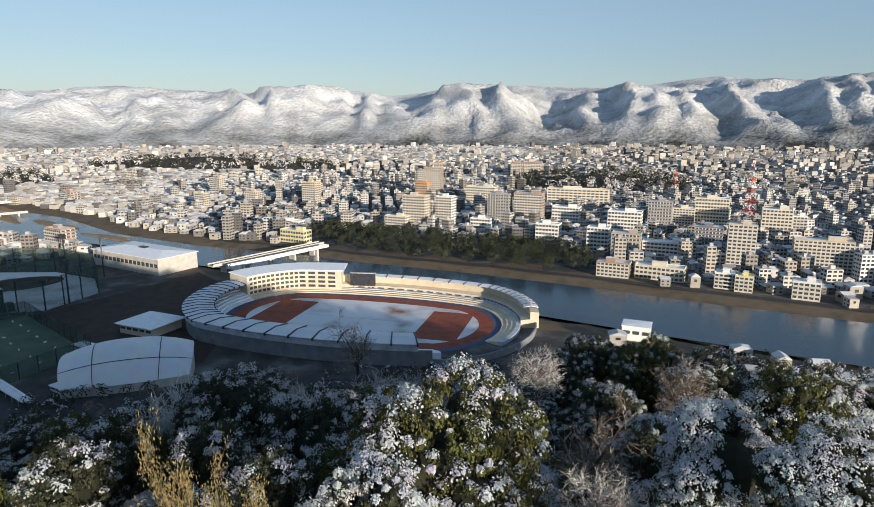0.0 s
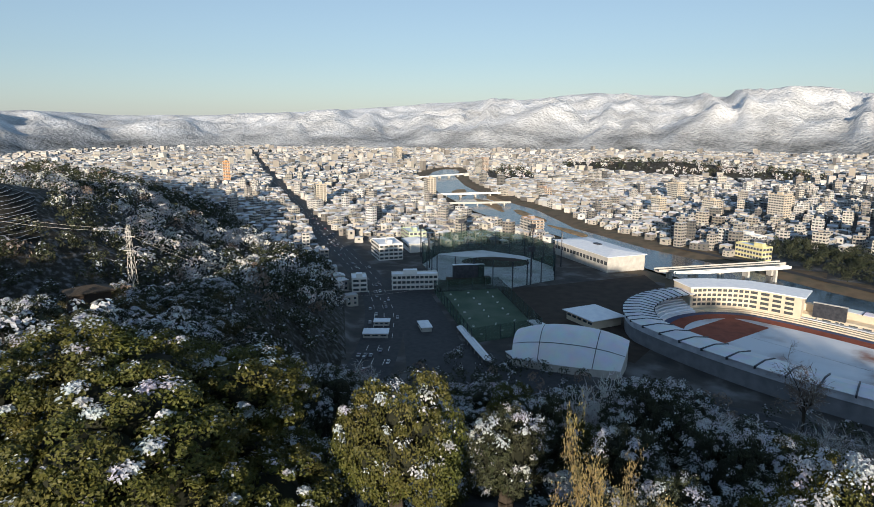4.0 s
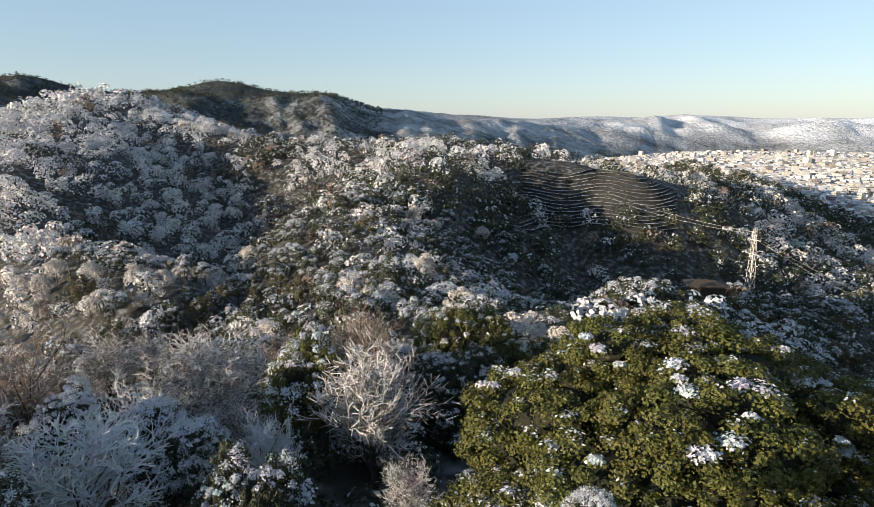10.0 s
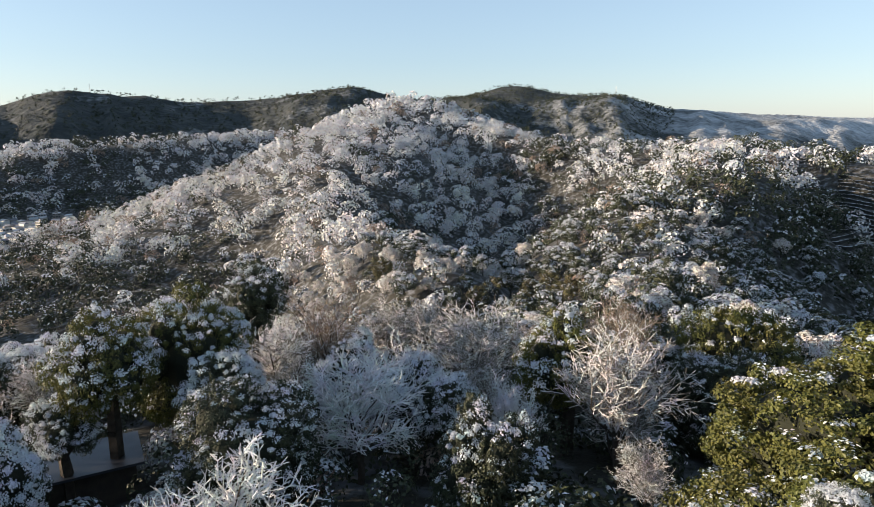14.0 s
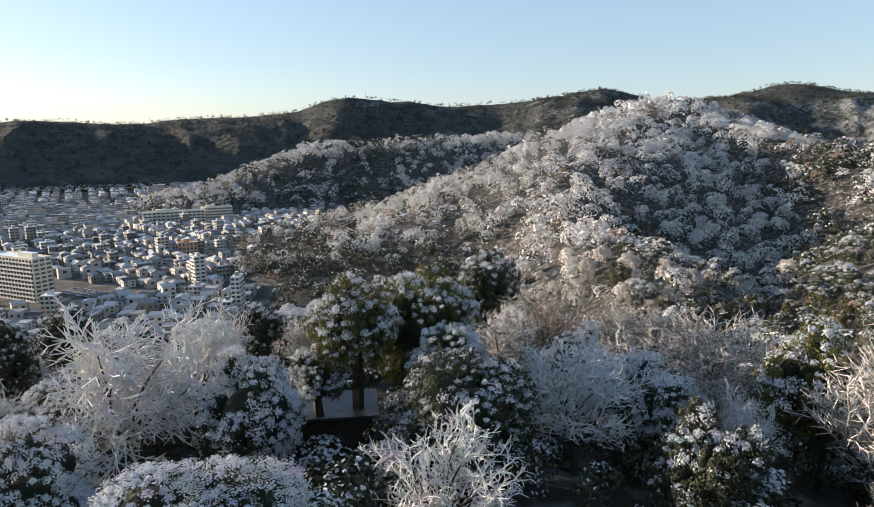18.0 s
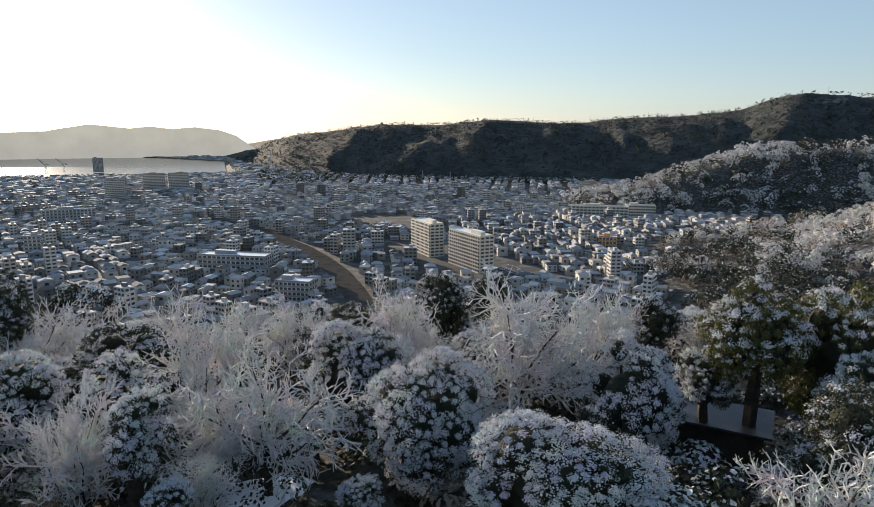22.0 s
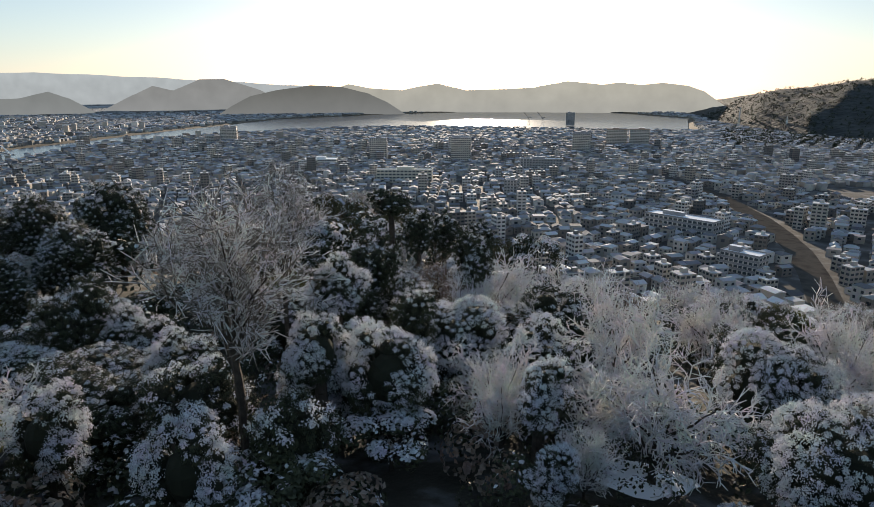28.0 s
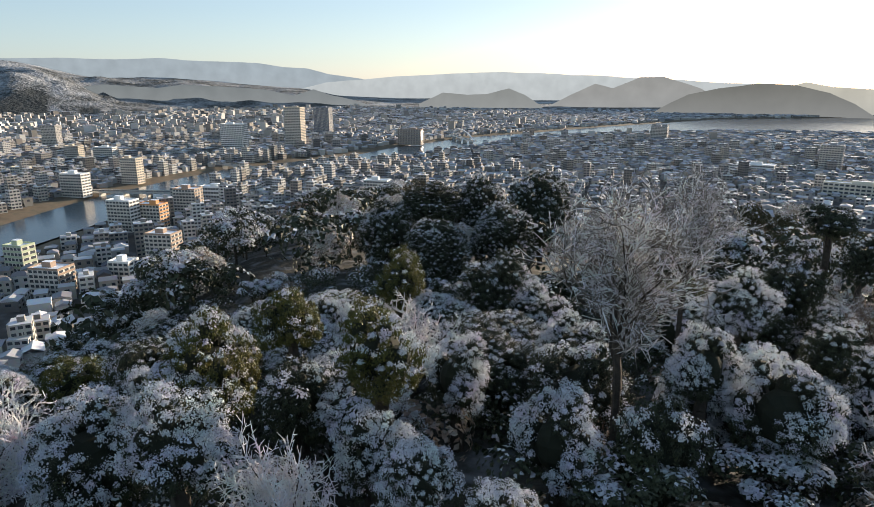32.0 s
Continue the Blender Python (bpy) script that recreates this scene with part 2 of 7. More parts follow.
# ridges near by: (points with crest height, half width)
RIDGES_A = [
    ([(0, 12, 97), (-25, -5, 96), (70, -45, 90), (150, -150, 72), (230, -190, 50)], 120), ([(0, 0, 97), (60, 10, 90), (170, -20, 84), (290, -60, 66), (420, -110, 28)], 105), ([(0, 0, 97), (-90, 20, 84), (-160, 55, 72), (-230, 110, 50)], 90), ([(-170, 60, 66), (-230, 120, 50), (-290, 190, 32), (-370, 262, 18), (-440, 320, 8)], 78),
    ([(-60, 0, 88), (-120, -10, 76), (-215, -30, 66), (-330, -55, 74), (-430, -30, 93), (-574, -38, 104), (-480, 110, 88), (-560, 220, 62), (-760, 330, 42), (-1050, 400, 40)], 120),
]
RIDGES_B = [
    ([(-574, -38, 98), (-640, -220, 100), (-700, -420, 146), (-790, -540, 120)], 130), ([(-790, -540, 120), (-700, -420, 146), (-560, -400, 115)], 205), ([(-560, -400, 115), (-460, -350, 90)], 150), ([(-230, -120, 60), (-330, -250, 52), (-420, -330, 80), (-560, -400, 115)], 90),
    ([(-360, -1000, 28), (-590, -1050, 90), (-760, -940, 98), (-980, -860, 110)], 130),
]
RIDGES_C = [
    ([(-1050, 400, 40), (-1300, 420, 45), (-1500, 520, 25)], 110), ([(190, 1140, 20), (300, 1110, 27), (390, 1130, 18)], 90), ([(-830, 1640, 16), (-560, 1580, 30), (-290, 1560, 18)], 110), ([(-760, 1180, 10), (-880, 1330, 12)], 90),
]
RIDGES = RIDGES_A + RIDGES_B + RIDGES_C
# the far crest all round: heading, height over the eye line in degrees, distance of foot and crest
CREST_A = [
    (-45, 2.6, 3000, 4600), (-34, 3.0, 2900, 4600), (-28, 2.8, 2900, 4600), (-22.6, 3.5, 2900, 4600),
    (-15, 2.5, 2900, 4600), (-6.6, 3.0, 2900, 4600), (4, 2.0, 2900, 4600), (11.2, 2.5, 3000, 4600),
    (18, 2.1, 3000, 4600), (26, 2.5, 3000, 4600), (34, 1.9, 3000, 4600), (40, 1.8, 3000, 4600),
    (49, 1.0, 3200, 4600), (59, 0.6, 3400, 4600), (67, 0.6, 3300, 4600), (72.5, 0.9, 3000, 4500),
    (76, 0.6, 2600, 4200), (80, 0.8, 2200, 3700), (85, 0.5, 1900, 3200), (91, 0.9, 1600, 2700),
]
CREST_B = [
    (98.9, 1.5, 1400, 2500), (102.7, 2.7, 1300, 2400), (106.6, 2.6, 1300, 2400), (111.5, 3.8, 1300, 2400),
    (116, 2.6, 1300, 2400), (121, 2.4, 1350, 2300), (125.5, 3.6, 1400, 2300), (132, 2.6, 1500, 2200),
    (139.5, 2.3, 1600, 2200), (145, 2.9, 1600, 2150), (149, 3.0, 1600, 2150), (152, 1.7, 1600, 2150),
    (157, 1.3, 1600, 2150), (163, 1.05, 1600, 2150), (166, 0.7, 1600, 2150), (173, 1.0, 1600, 2150),
    (177, 0.5, 1620, 2200), (182, 0.6, 1650, 2250), (187, -0.1, 1750, 2350), (190.5, -0.5, 1950, 2500),
]
CREST_C = [
    (193, -1.7, 2200, 2800), (196, -1.9, 2900, 3600), (222, -1.7, 2950, 3900), (241, -1.5, 3000, 4300),
    (258, -1.2, 3300, 4700), (262.9, -1.0, 3300, 4600), (264.8, -0.4, 3300, 4600), (268.5, -0.2, 3300, 4600),
    (275, 0.4, 3200, 4700), (278, 0.5, 3000, 4700), (282, 0.5, 2900, 4600), (286.5, 1.65, 2900, 4600),
    (300, 2.0, 2900, 4600), (315, 2.6, 3000, 4600),
]
CREST = CREST_A + CREST_B + CREST_C


def height(px, py):
    """Height of the land, and the kind of cover: 0 town, 1 bank, 2 near woods, 3 snowy hills, 4 dark hills."""
    r, az = np.hypot(px, py), np.degrees(np.arctan2(-px, py)) % 360
    wob = fractal(px, py, 70, 3, 1.0)
    near = np.zeros(px.shape)
    for pts, wide in RIDGES:
        d, along = away(px, py, [(p[0], p[1]) for p in pts])
        z = np.interp(along, range(len(pts)), [p[2] for p in pts])
        w = wide * (0.55 + 0.45 * z / 90) * (1 + 0.12 * wob)
        near = np.maximum(near, z * np.exp(-(d / w) ** 2 * 1.35))
    near *= np.clip((away(px, py, MAIN_ROAD)[0] - 15) / 30, 0, 1) ** 0.5
    near = np.where(near < 6, near * np.clip((near - 2.5) / 3.5, 0, 1), near)
    near *= 1 + 0.05 * wob
    slope = np.interp(az, [0, 60, 90, 130, 170, 200, 235, 265, 285, 330], [0.27, 0.23, 0.19, 0.18, 0.19, 0.185, 0.14, 0.14, 0.21, 0.27], period=360)
    reach = np.interp(az, [0, 60, 130, 200, 245, 262, 285, 330], [72, 66, 66, 84, 118, 112, 80, 72], period=360)
    near = np.maximum(near, 105 - slope * r - np.clip(r - reach, 0, None) * 1.1 + 1.5 * wob)
    heads = np.array([c[0] % 360 for c in CREST])
    order = np.argsort(heads)
    def table(k, off=0.0):
        return np.interp(az + off, heads[order], np.array([c[k] for c in CREST])[order], period=360)
    crest = np.maximum(120 + np.tan(np.radians(table(1) * 0.6 + (table(1, 1.3) + table(1, -1.3)) * 0.2)) * table(3), 6)
    crest = crest + 4 * fractal(az * 40, 0 * r, 60, 4, 3.0)
    foot, top = table(2), table(3)
    k = np.clip((r - foot) / (top - foot), 0, 1.25)
    rough = fractal(az * 100 + 260 * fractal(px, py, 600, 3, 9.0), r * 0.3 + 160 * fractal(px, py, 500, 2, 12.0), 600, 5, 2.0, ridged=True)
    rough2 = fractal(px, py, 260, 4, 5.0, ridged=True)
    shape = np.where(k < 1, k ** 0.9, 1 - (k - 1) * 1.2)
    far = crest * np.clip(shape + np.interp(az, [0, 60, 85, 110, 200, 270, 300], [1, 1, 0.7, 0.5, 0.5, 0.6, 1], period=360) * (0.46 * rough + 0.12 * rough2) * np.clip(k * 3, 0, 1) * np.clip((1.02 - k) * 2.4, 0, 1), 0, 1.0 + 0.01)
    far = far + 3 * fractal(px, py, 75, 2, 6.0) * np.clip(k * 4, 0, 1) * np.clip((1 - k) * 6, 0, 1)
    far = np.where(k <= 0, 0, np.maximum(far, crest * 0.35 * np.minimum(k, 0.5)))
    z = np.maximum(near, far)
    shore, _ = away(px, py, RIVER, closed=True)
    wet = inside(px, py, RIVER)
    side = np.where(wet, -shore, shore)
    low = np.where(side < 10, np.clip(side / 10, -1, 1) * 4 - 4, 0)
    z = np.where(side < 10, np.minimum(z, low), z)
    kind = np.where(near > 3, 2, 0)
    kind = np.where((far > 3) & (far >= near), 3, kind)
    kind = np.where((kind == 2) & (r > 120) & (az > 66) & (az < 250), 4, kind)
    kind = np.where((side < 26) & (side > -30) & (kind == 0), 1, kind)
    return z, kind


def sheet(name, px, py, z, faces, mats, slots, smooth=True):
    me = bpy.data.meshes.new(name)
    me.from_pydata(np.stack([px, py, z], 1).tolist(), [], faces.tolist())
    for m in mats:
        me.materials.append(m)
    me.polygons.foreach_set("material_index", slots.astype(np.int32))
    if smooth:
        me.polygons.foreach_set("use_smooth", np.ones(len(me.polygons), bool))
    me.update()
    return new(name, me)


ring = np.concatenate([[0.01], np.geomspace(6, 1330, 124), np.arange(1372, 1920, 22.0), np.arange(1935, 4860, 40.0)])
NA, NR = 780, len(ring)
turn = np.linspace(0, 2 * np.pi, NA, endpoint=False)
RR, AA = np.meshgrid(ring, turn, indexing="ij")
gx, gy = (-RR * np.sin(AA)).ravel(), (RR * np.cos(AA)).ravel()
gz, gkind = height(gx, gy)
ii, jj = np.meshgrid(np.arange(NR - 1), np.arange(NA), indexing="ij")
j2 = (jj + 1) % NA
quads = np.stack([ii * NA + jj, ii * NA + j2, (ii + 1) * NA + j2, (ii + 1) * NA + jj], -1).reshape(-1, 4)
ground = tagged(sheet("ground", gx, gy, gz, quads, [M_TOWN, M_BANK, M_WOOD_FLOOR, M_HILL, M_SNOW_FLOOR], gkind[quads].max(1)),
                "valley floor, wooded hills and snow-dusted mountains", "ground", kind="structure")

# how much snow lies on the far slopes: little on the low southern range, much on the northern one
gaz = np.degrees(np.arctan2(-gx, gy)) % 360
# eastern hills are whitened beyond their snow, standing in for haze
cover = np.interp(gaz, [0, 60, 80, 95, 104, 112, 125, 135, 190, 240, 262, 280, 300, 360], [0.82, 0.98, 0.75, 0.5, 0.34, 0.24, 0.2, 0.14, 0.0, 0.46, 0.4, 0.36, 0.6, 0.82])
cover = cover + np.interp(gz, [0, 35, 110, 200], [-0.42, -0.3, -0.06, 0.05]) * ((gaz < 95) | (gaz > 285))
ground.data.attributes.new("snow_haze_cover", "FLOAT", "POINT").data.foreach_set("value", cover.astype(np.float32))

# water: one sheet for river and bay
wbm = bmesh.new()
wverts = [wbm.verts.new((x, y, -2.2)) for x, y in RIVER]
wbm.faces.new(wverts)
bmesh.ops.triangulate(wbm, faces=wbm.faces[:])
for f in wbm.faces:
    if f.normal.z < 0:
        f.normal_flip()
wme = bpy.data.meshes.new("water")
wbm.to_mesh(wme)
wme.materials.append(M_WATER)
tagged(new("water", wme), "calm dark river widening into a bay", "water", kind="structure")

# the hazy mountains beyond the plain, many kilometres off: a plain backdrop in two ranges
# haze is painted into each range's colour, and the colour glows by itself
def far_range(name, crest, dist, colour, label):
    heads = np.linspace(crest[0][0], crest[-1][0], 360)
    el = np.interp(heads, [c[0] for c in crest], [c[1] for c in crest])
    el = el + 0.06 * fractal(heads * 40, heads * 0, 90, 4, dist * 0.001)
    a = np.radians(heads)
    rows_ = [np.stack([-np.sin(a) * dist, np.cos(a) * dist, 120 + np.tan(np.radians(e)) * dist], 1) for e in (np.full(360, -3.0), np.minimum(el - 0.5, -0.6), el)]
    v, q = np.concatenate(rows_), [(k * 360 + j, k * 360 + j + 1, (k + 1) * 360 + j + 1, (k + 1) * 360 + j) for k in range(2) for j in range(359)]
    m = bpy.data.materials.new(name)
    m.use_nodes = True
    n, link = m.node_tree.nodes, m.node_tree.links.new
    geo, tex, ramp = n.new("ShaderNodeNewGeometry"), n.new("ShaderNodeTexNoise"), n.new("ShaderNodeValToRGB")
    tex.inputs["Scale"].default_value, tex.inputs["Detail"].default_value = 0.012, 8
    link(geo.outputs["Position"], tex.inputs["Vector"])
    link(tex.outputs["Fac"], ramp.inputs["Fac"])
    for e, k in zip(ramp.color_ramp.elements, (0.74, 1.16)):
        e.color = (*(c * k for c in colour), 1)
    # paler towards the foot: thicker haze put into the glow
    sep, foot, foot_haze = n.new("ShaderNodeSeparateXYZ"), n.new("ShaderNodeMapRange"), n.new("ShaderNodeMix")
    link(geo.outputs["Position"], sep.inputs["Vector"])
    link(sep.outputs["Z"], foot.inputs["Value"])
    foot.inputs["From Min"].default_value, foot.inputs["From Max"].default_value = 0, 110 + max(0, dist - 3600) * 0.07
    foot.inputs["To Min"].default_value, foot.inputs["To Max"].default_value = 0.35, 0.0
    foot_haze.data_type = "RGBA"
    link(foot.outputs["Result"], foot_haze.inputs["Factor"])
    link(ramp.outputs["Color"], foot_haze.inputs["A"])
    foot_haze.inputs["B"].default_value = (0.22, 0.24, 0.25, 1)
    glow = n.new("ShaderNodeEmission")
    link(foot_haze.outputs["Result"], glow.inputs["Color"])
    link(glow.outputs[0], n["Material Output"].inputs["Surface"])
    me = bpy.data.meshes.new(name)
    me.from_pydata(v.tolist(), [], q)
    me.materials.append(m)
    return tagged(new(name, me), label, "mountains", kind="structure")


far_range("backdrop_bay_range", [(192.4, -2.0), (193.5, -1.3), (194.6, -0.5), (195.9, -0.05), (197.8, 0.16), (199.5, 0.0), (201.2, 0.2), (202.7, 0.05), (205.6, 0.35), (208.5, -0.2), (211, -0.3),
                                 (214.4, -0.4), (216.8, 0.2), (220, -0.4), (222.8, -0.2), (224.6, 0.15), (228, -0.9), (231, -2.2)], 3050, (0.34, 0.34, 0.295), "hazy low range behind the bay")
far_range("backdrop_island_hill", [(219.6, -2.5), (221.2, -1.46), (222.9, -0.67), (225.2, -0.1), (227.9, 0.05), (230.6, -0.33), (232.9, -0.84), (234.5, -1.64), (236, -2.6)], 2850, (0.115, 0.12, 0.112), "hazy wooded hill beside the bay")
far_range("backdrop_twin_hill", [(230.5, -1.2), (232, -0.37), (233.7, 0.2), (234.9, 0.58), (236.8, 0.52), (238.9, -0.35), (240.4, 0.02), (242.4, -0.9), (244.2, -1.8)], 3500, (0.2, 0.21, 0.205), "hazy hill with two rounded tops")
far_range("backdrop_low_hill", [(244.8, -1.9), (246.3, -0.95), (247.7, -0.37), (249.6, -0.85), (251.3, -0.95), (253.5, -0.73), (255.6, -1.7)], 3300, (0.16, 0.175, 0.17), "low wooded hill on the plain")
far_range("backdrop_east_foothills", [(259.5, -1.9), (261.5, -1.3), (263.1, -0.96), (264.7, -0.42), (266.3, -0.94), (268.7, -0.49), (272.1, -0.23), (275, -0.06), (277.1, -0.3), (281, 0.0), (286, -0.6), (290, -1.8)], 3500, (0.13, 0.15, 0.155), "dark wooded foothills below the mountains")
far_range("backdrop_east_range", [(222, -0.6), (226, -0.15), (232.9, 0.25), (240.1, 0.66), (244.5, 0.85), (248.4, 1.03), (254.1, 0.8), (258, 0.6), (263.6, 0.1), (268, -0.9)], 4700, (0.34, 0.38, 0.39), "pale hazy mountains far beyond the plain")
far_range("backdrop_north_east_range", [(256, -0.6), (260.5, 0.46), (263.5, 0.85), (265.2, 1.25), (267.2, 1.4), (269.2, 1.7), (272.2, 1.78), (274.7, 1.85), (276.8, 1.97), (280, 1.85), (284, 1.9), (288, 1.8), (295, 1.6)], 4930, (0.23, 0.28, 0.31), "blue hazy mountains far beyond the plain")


# ---- the town ----
def slots_k(faces, slots):
    return faces.size // len(slots)


def quick_mesh(name, verts, faces, mats, slots, smooth=False):
    """A mesh from numpy arrays of equal-sided faces."""
    used, faces = np.unique(faces, return_inverse=True)
    verts, faces = np.asarray(verts)[used], faces.reshape(-1, slots_k(faces, slots))
    me = bpy.data.meshes.new(name)
    n, k = faces.shape
    me.vertices.add(len(verts))
    me.vertices.foreach_set("co", np.asarray(verts, np.float32).ravel())
    me.loops.add(n * k)
    me.loops.foreach_set("vertex_index", faces.astype(np.int32).ravel())
    me.polygons.add(n)
    me.polygons.foreach_set("loop_start", np.arange(0, n * k, k, dtype=np.int32))
    me.polygons.foreach_set("loop_total", np.full(n, k, np.int32))
    for m in mats:
        me.materials.append(m)
    me.polygons.foreach_set("material_index", np.asarray(slots, np.int32))
    me.polygons.foreach_set("use_smooth", np.full(n, smooth))
    me.update(calc_edges=True)
    return me


def unit(v):
    return v / (np.linalg.norm(v, axis=1, keepdims=True) + 1e-9)


def tubes(segs, sides=4):
    """Tapered tubes for branch segments: rows of p0, p1, r0, r1."""
    s = np.array(segs, float)
    p0, p1, r0, r1 = s[:, :3], s[:, 3:6], s[:, 6], s[:, 7]
    d = unit(p1 - p0)
    side = np.where(np.abs(d[:, 2:3]) < 0.9, np.array([[0, 0, 1.0]]), np.array([[1.0, 0, 0]]))
    a = unit(np.cross(d, side))
    b = np.cross(d, a)
    rings = []
    for p, r in ((p0, r0), (p1, r1)):
        for i in range(sides):
            w = 2 * np.pi * i / sides
            rings.append(p + (a * np.cos(w) + b * np.sin(w)) * r[:, None])
    v = np.stack(rings, 1).reshape(-1, 3)
    base = np.arange(len(s))[:, None] * 2 * sides
    f = [base + np.array([i, (i + 1) % sides, sides + (i + 1) % sides, sides + i]) for i in range(sides)]
    return v, np.concatenate(f)


BOX_Q = np.array([(0, 1, 5, 4), (1, 2, 6, 5), (2, 3, 7, 6), (3, 0, 4, 7), (4, 5, 6, 7), (3, 2, 1, 0)])


def box_mesh(name, parts, mats):
    """One mesh of boxes: rows of x0, y0, z0, x1, y1, z1 and a material slot."""
    v, f, s = [], [], []
    for x0, y0, z0, x1, y1, z1, slot in parts:
        f.append(BOX_Q + len(v))
        v += [(x0, y0, z0), (x1, y0, z0), (x1, y1, z0), (x0, y1, z0), (x0, y0, z1), (x1, y0, z1), (x1, y1, z1), (x0, y1, z1)]
        s += [slot] * 6
    return quick_mesh(name, np.array(v, float), np.concatenate(f), mats, s)


def part(name, me, parent, m=None, label=""):
    ob = new(name, me)
    ob.parent = parent
    if m is not None:
        ob.matrix_basis = m
    if label:
        ob["label"] = label
    return ob


rng = np.random.default_rng(7)
KEEP_CLEAR = [
    [(-190, 320), (-130, 240), (0, 265), (95, 330), (80, 410), (-20, 490), (-110, 500), (-200, 420)],
    [(-160, 215), (-300, 300), (-420, 420), (-380, 500), (-300, 575), (-180, 560), (-120, 500), (-130, 300)],
    [(-145, 695), (-124, 590), (-53, 545), (35, 497), (125, 455), (148, 545), (110, 585), (40, 630), (-40, 655), (-115, 705)],
    [(-60, -680), (40, -680), (-30, -500), (-130, -490)],
    [(95, -800), (-5, -770), (-30, -880), (60, -920)],
    [(-340, 140), (-100, 140), (140, 200), (150, 330), (-100, 300), (-320, 270)],
    [(-480, 385), (-380, 350), (-360, 440), (-450, 490)],
]
SOUTH_ROAD = [(22, -380), (40, -460), (58, -525), (80, -582), (104, -635), (145, -707), (190, -775), (270, -860)]

# tall and large buildings: x, y, width, depth, height, wall tone, kind (a apartments, o offices), turn in degrees
TALL_A = [
    (-172, 865, 21, 14, 36, 2, "a", -24), (-10, 965, 36, 16, 45, 4, "a", -20), (-23, 702, 27, 15, 37, 2, "a", -24), (10, 702, 19, 14, 36, 0, "a", -24),
    (-21, 945, 20, 14, 28, 5, "o", -24), (165, 1310, 24, 14, 33, 4, "a", -20), (197, 1310, 34, 14, 33, 4, "a", -20), (107, 730, 33, 15, 37, 4, "a", -24),
    (74, 741, 26, 14, 35, 3, "o", -24), (196, 876, 84, 18, 26, 1, "o", -20), (63, 886, 42, 16, 28, 1, "o", -24), (149, 722, 31, 15, 22, 0, "o", -24),
]
TALL_B = [
    (111, 621, 23, 14, 19, 0, "o", -24), (49, 681, 23, 12, 15, 0, "o", -24), (-44, 697, 26, 12, 15, 1, "a", -24), (246, 502, 21, 15, 38, 2, "a", -24),
    (151, 582, 20, 13, 22, 0, "o", -24), (170, 558, 25, 14, 21, 6, "o", -24), (198, 659, 34, 16, 26, 0, "o", -24), (248, 697, 25, 14, 32, 3, "o", -24),
    (276, 705, 26, 14, 23, 1, "a", -24), (309, 706, 35, 16, 34, 1, "o", -24), (207, 555, 44, 13, 13, 0, "o", -24), (261, 598, 25, 15, 20, 7, "o", -24),
]
TALL_C = [
    (139, 484, 25, 12, 11, 4, "a", -26), (172, 474, 36, 13, 10, 1, "o", -28), (309, 497, 42, 15, 26, 2, "a", -24), (347, 640, 28, 15, 31, 1, "o", -24),
    (365, 633, 16, 13, 25, 0, "a", -24), (211, 448, 15, 11, 11, 0, "a", -28), (220, 439, 12, 10, 11, 8, "a", -28), (253, 419, 17, 11, 12, 0, "a", -28),
    (3, 1385, 17, 12, 29, 5, "a", -24), (-141, 622, 30, 12, 12, 8, "o", -28), (-163, 694, 32, 12, 10, 0, "o", -24), (-257, 882, 19, 13, 21, 2, "a", -24),
]
TALL_D = [
    (-320, 860, 16, 12, 21, 2, "a", -24), (-532, 915, 26, 14, 17, 4, "a", -30), (-648, 760, 18, 14, 36, 2, "a", -30), (-360, 595, 27, 14, 18, 4, "a", -30),
    (-737, 612, 27, 15, 32, 2, "a", -32), (-1165, 724, 18, 14, 42, 5, "a", -32), (-953, 1320, 50, 16, 34, 4, "a", -30), (-1410, 1494, 36, 18, 44, 2, "a", -30),
    (-421, 468, 30, 18, 15, 9, "o", -32), (-400, 408, 32, 22, 14, 0, "o", -32), (-333, 310, 15, 11, 10, 0, "o", -40), (-305, 340, 34, 10, 11, 0, "o", 46),
]
TALL_E = [
    (-352, 1016, 22, 14, 28, 2, "a", -28), (-176, 906, 20, 14, 30, 2, "a", -24), (-271, -870, 78, 13, 16, 1, "o", -14), (-333, -880, 40, 12, 16, 1, "o", -14),
    (-326, -1104, 40, 14, 31, 4, "a", -14), (-208, -634, 18, 12, 12, 5, "o", -20), (667, -955, 38, 16, 30, 3, "a", 30), (497, -1105, 31, 15, 34, 3, "a", 22),
    (492, -1264, 40, 15, 33, 4, "a", 22), (448, -1272, 38, 15, 34, 4, "a", 22), (428, -818, 60, 14, 18, 3, "o", 25), (149, -545, 62, 18, 12, 3, "o", -12),
]
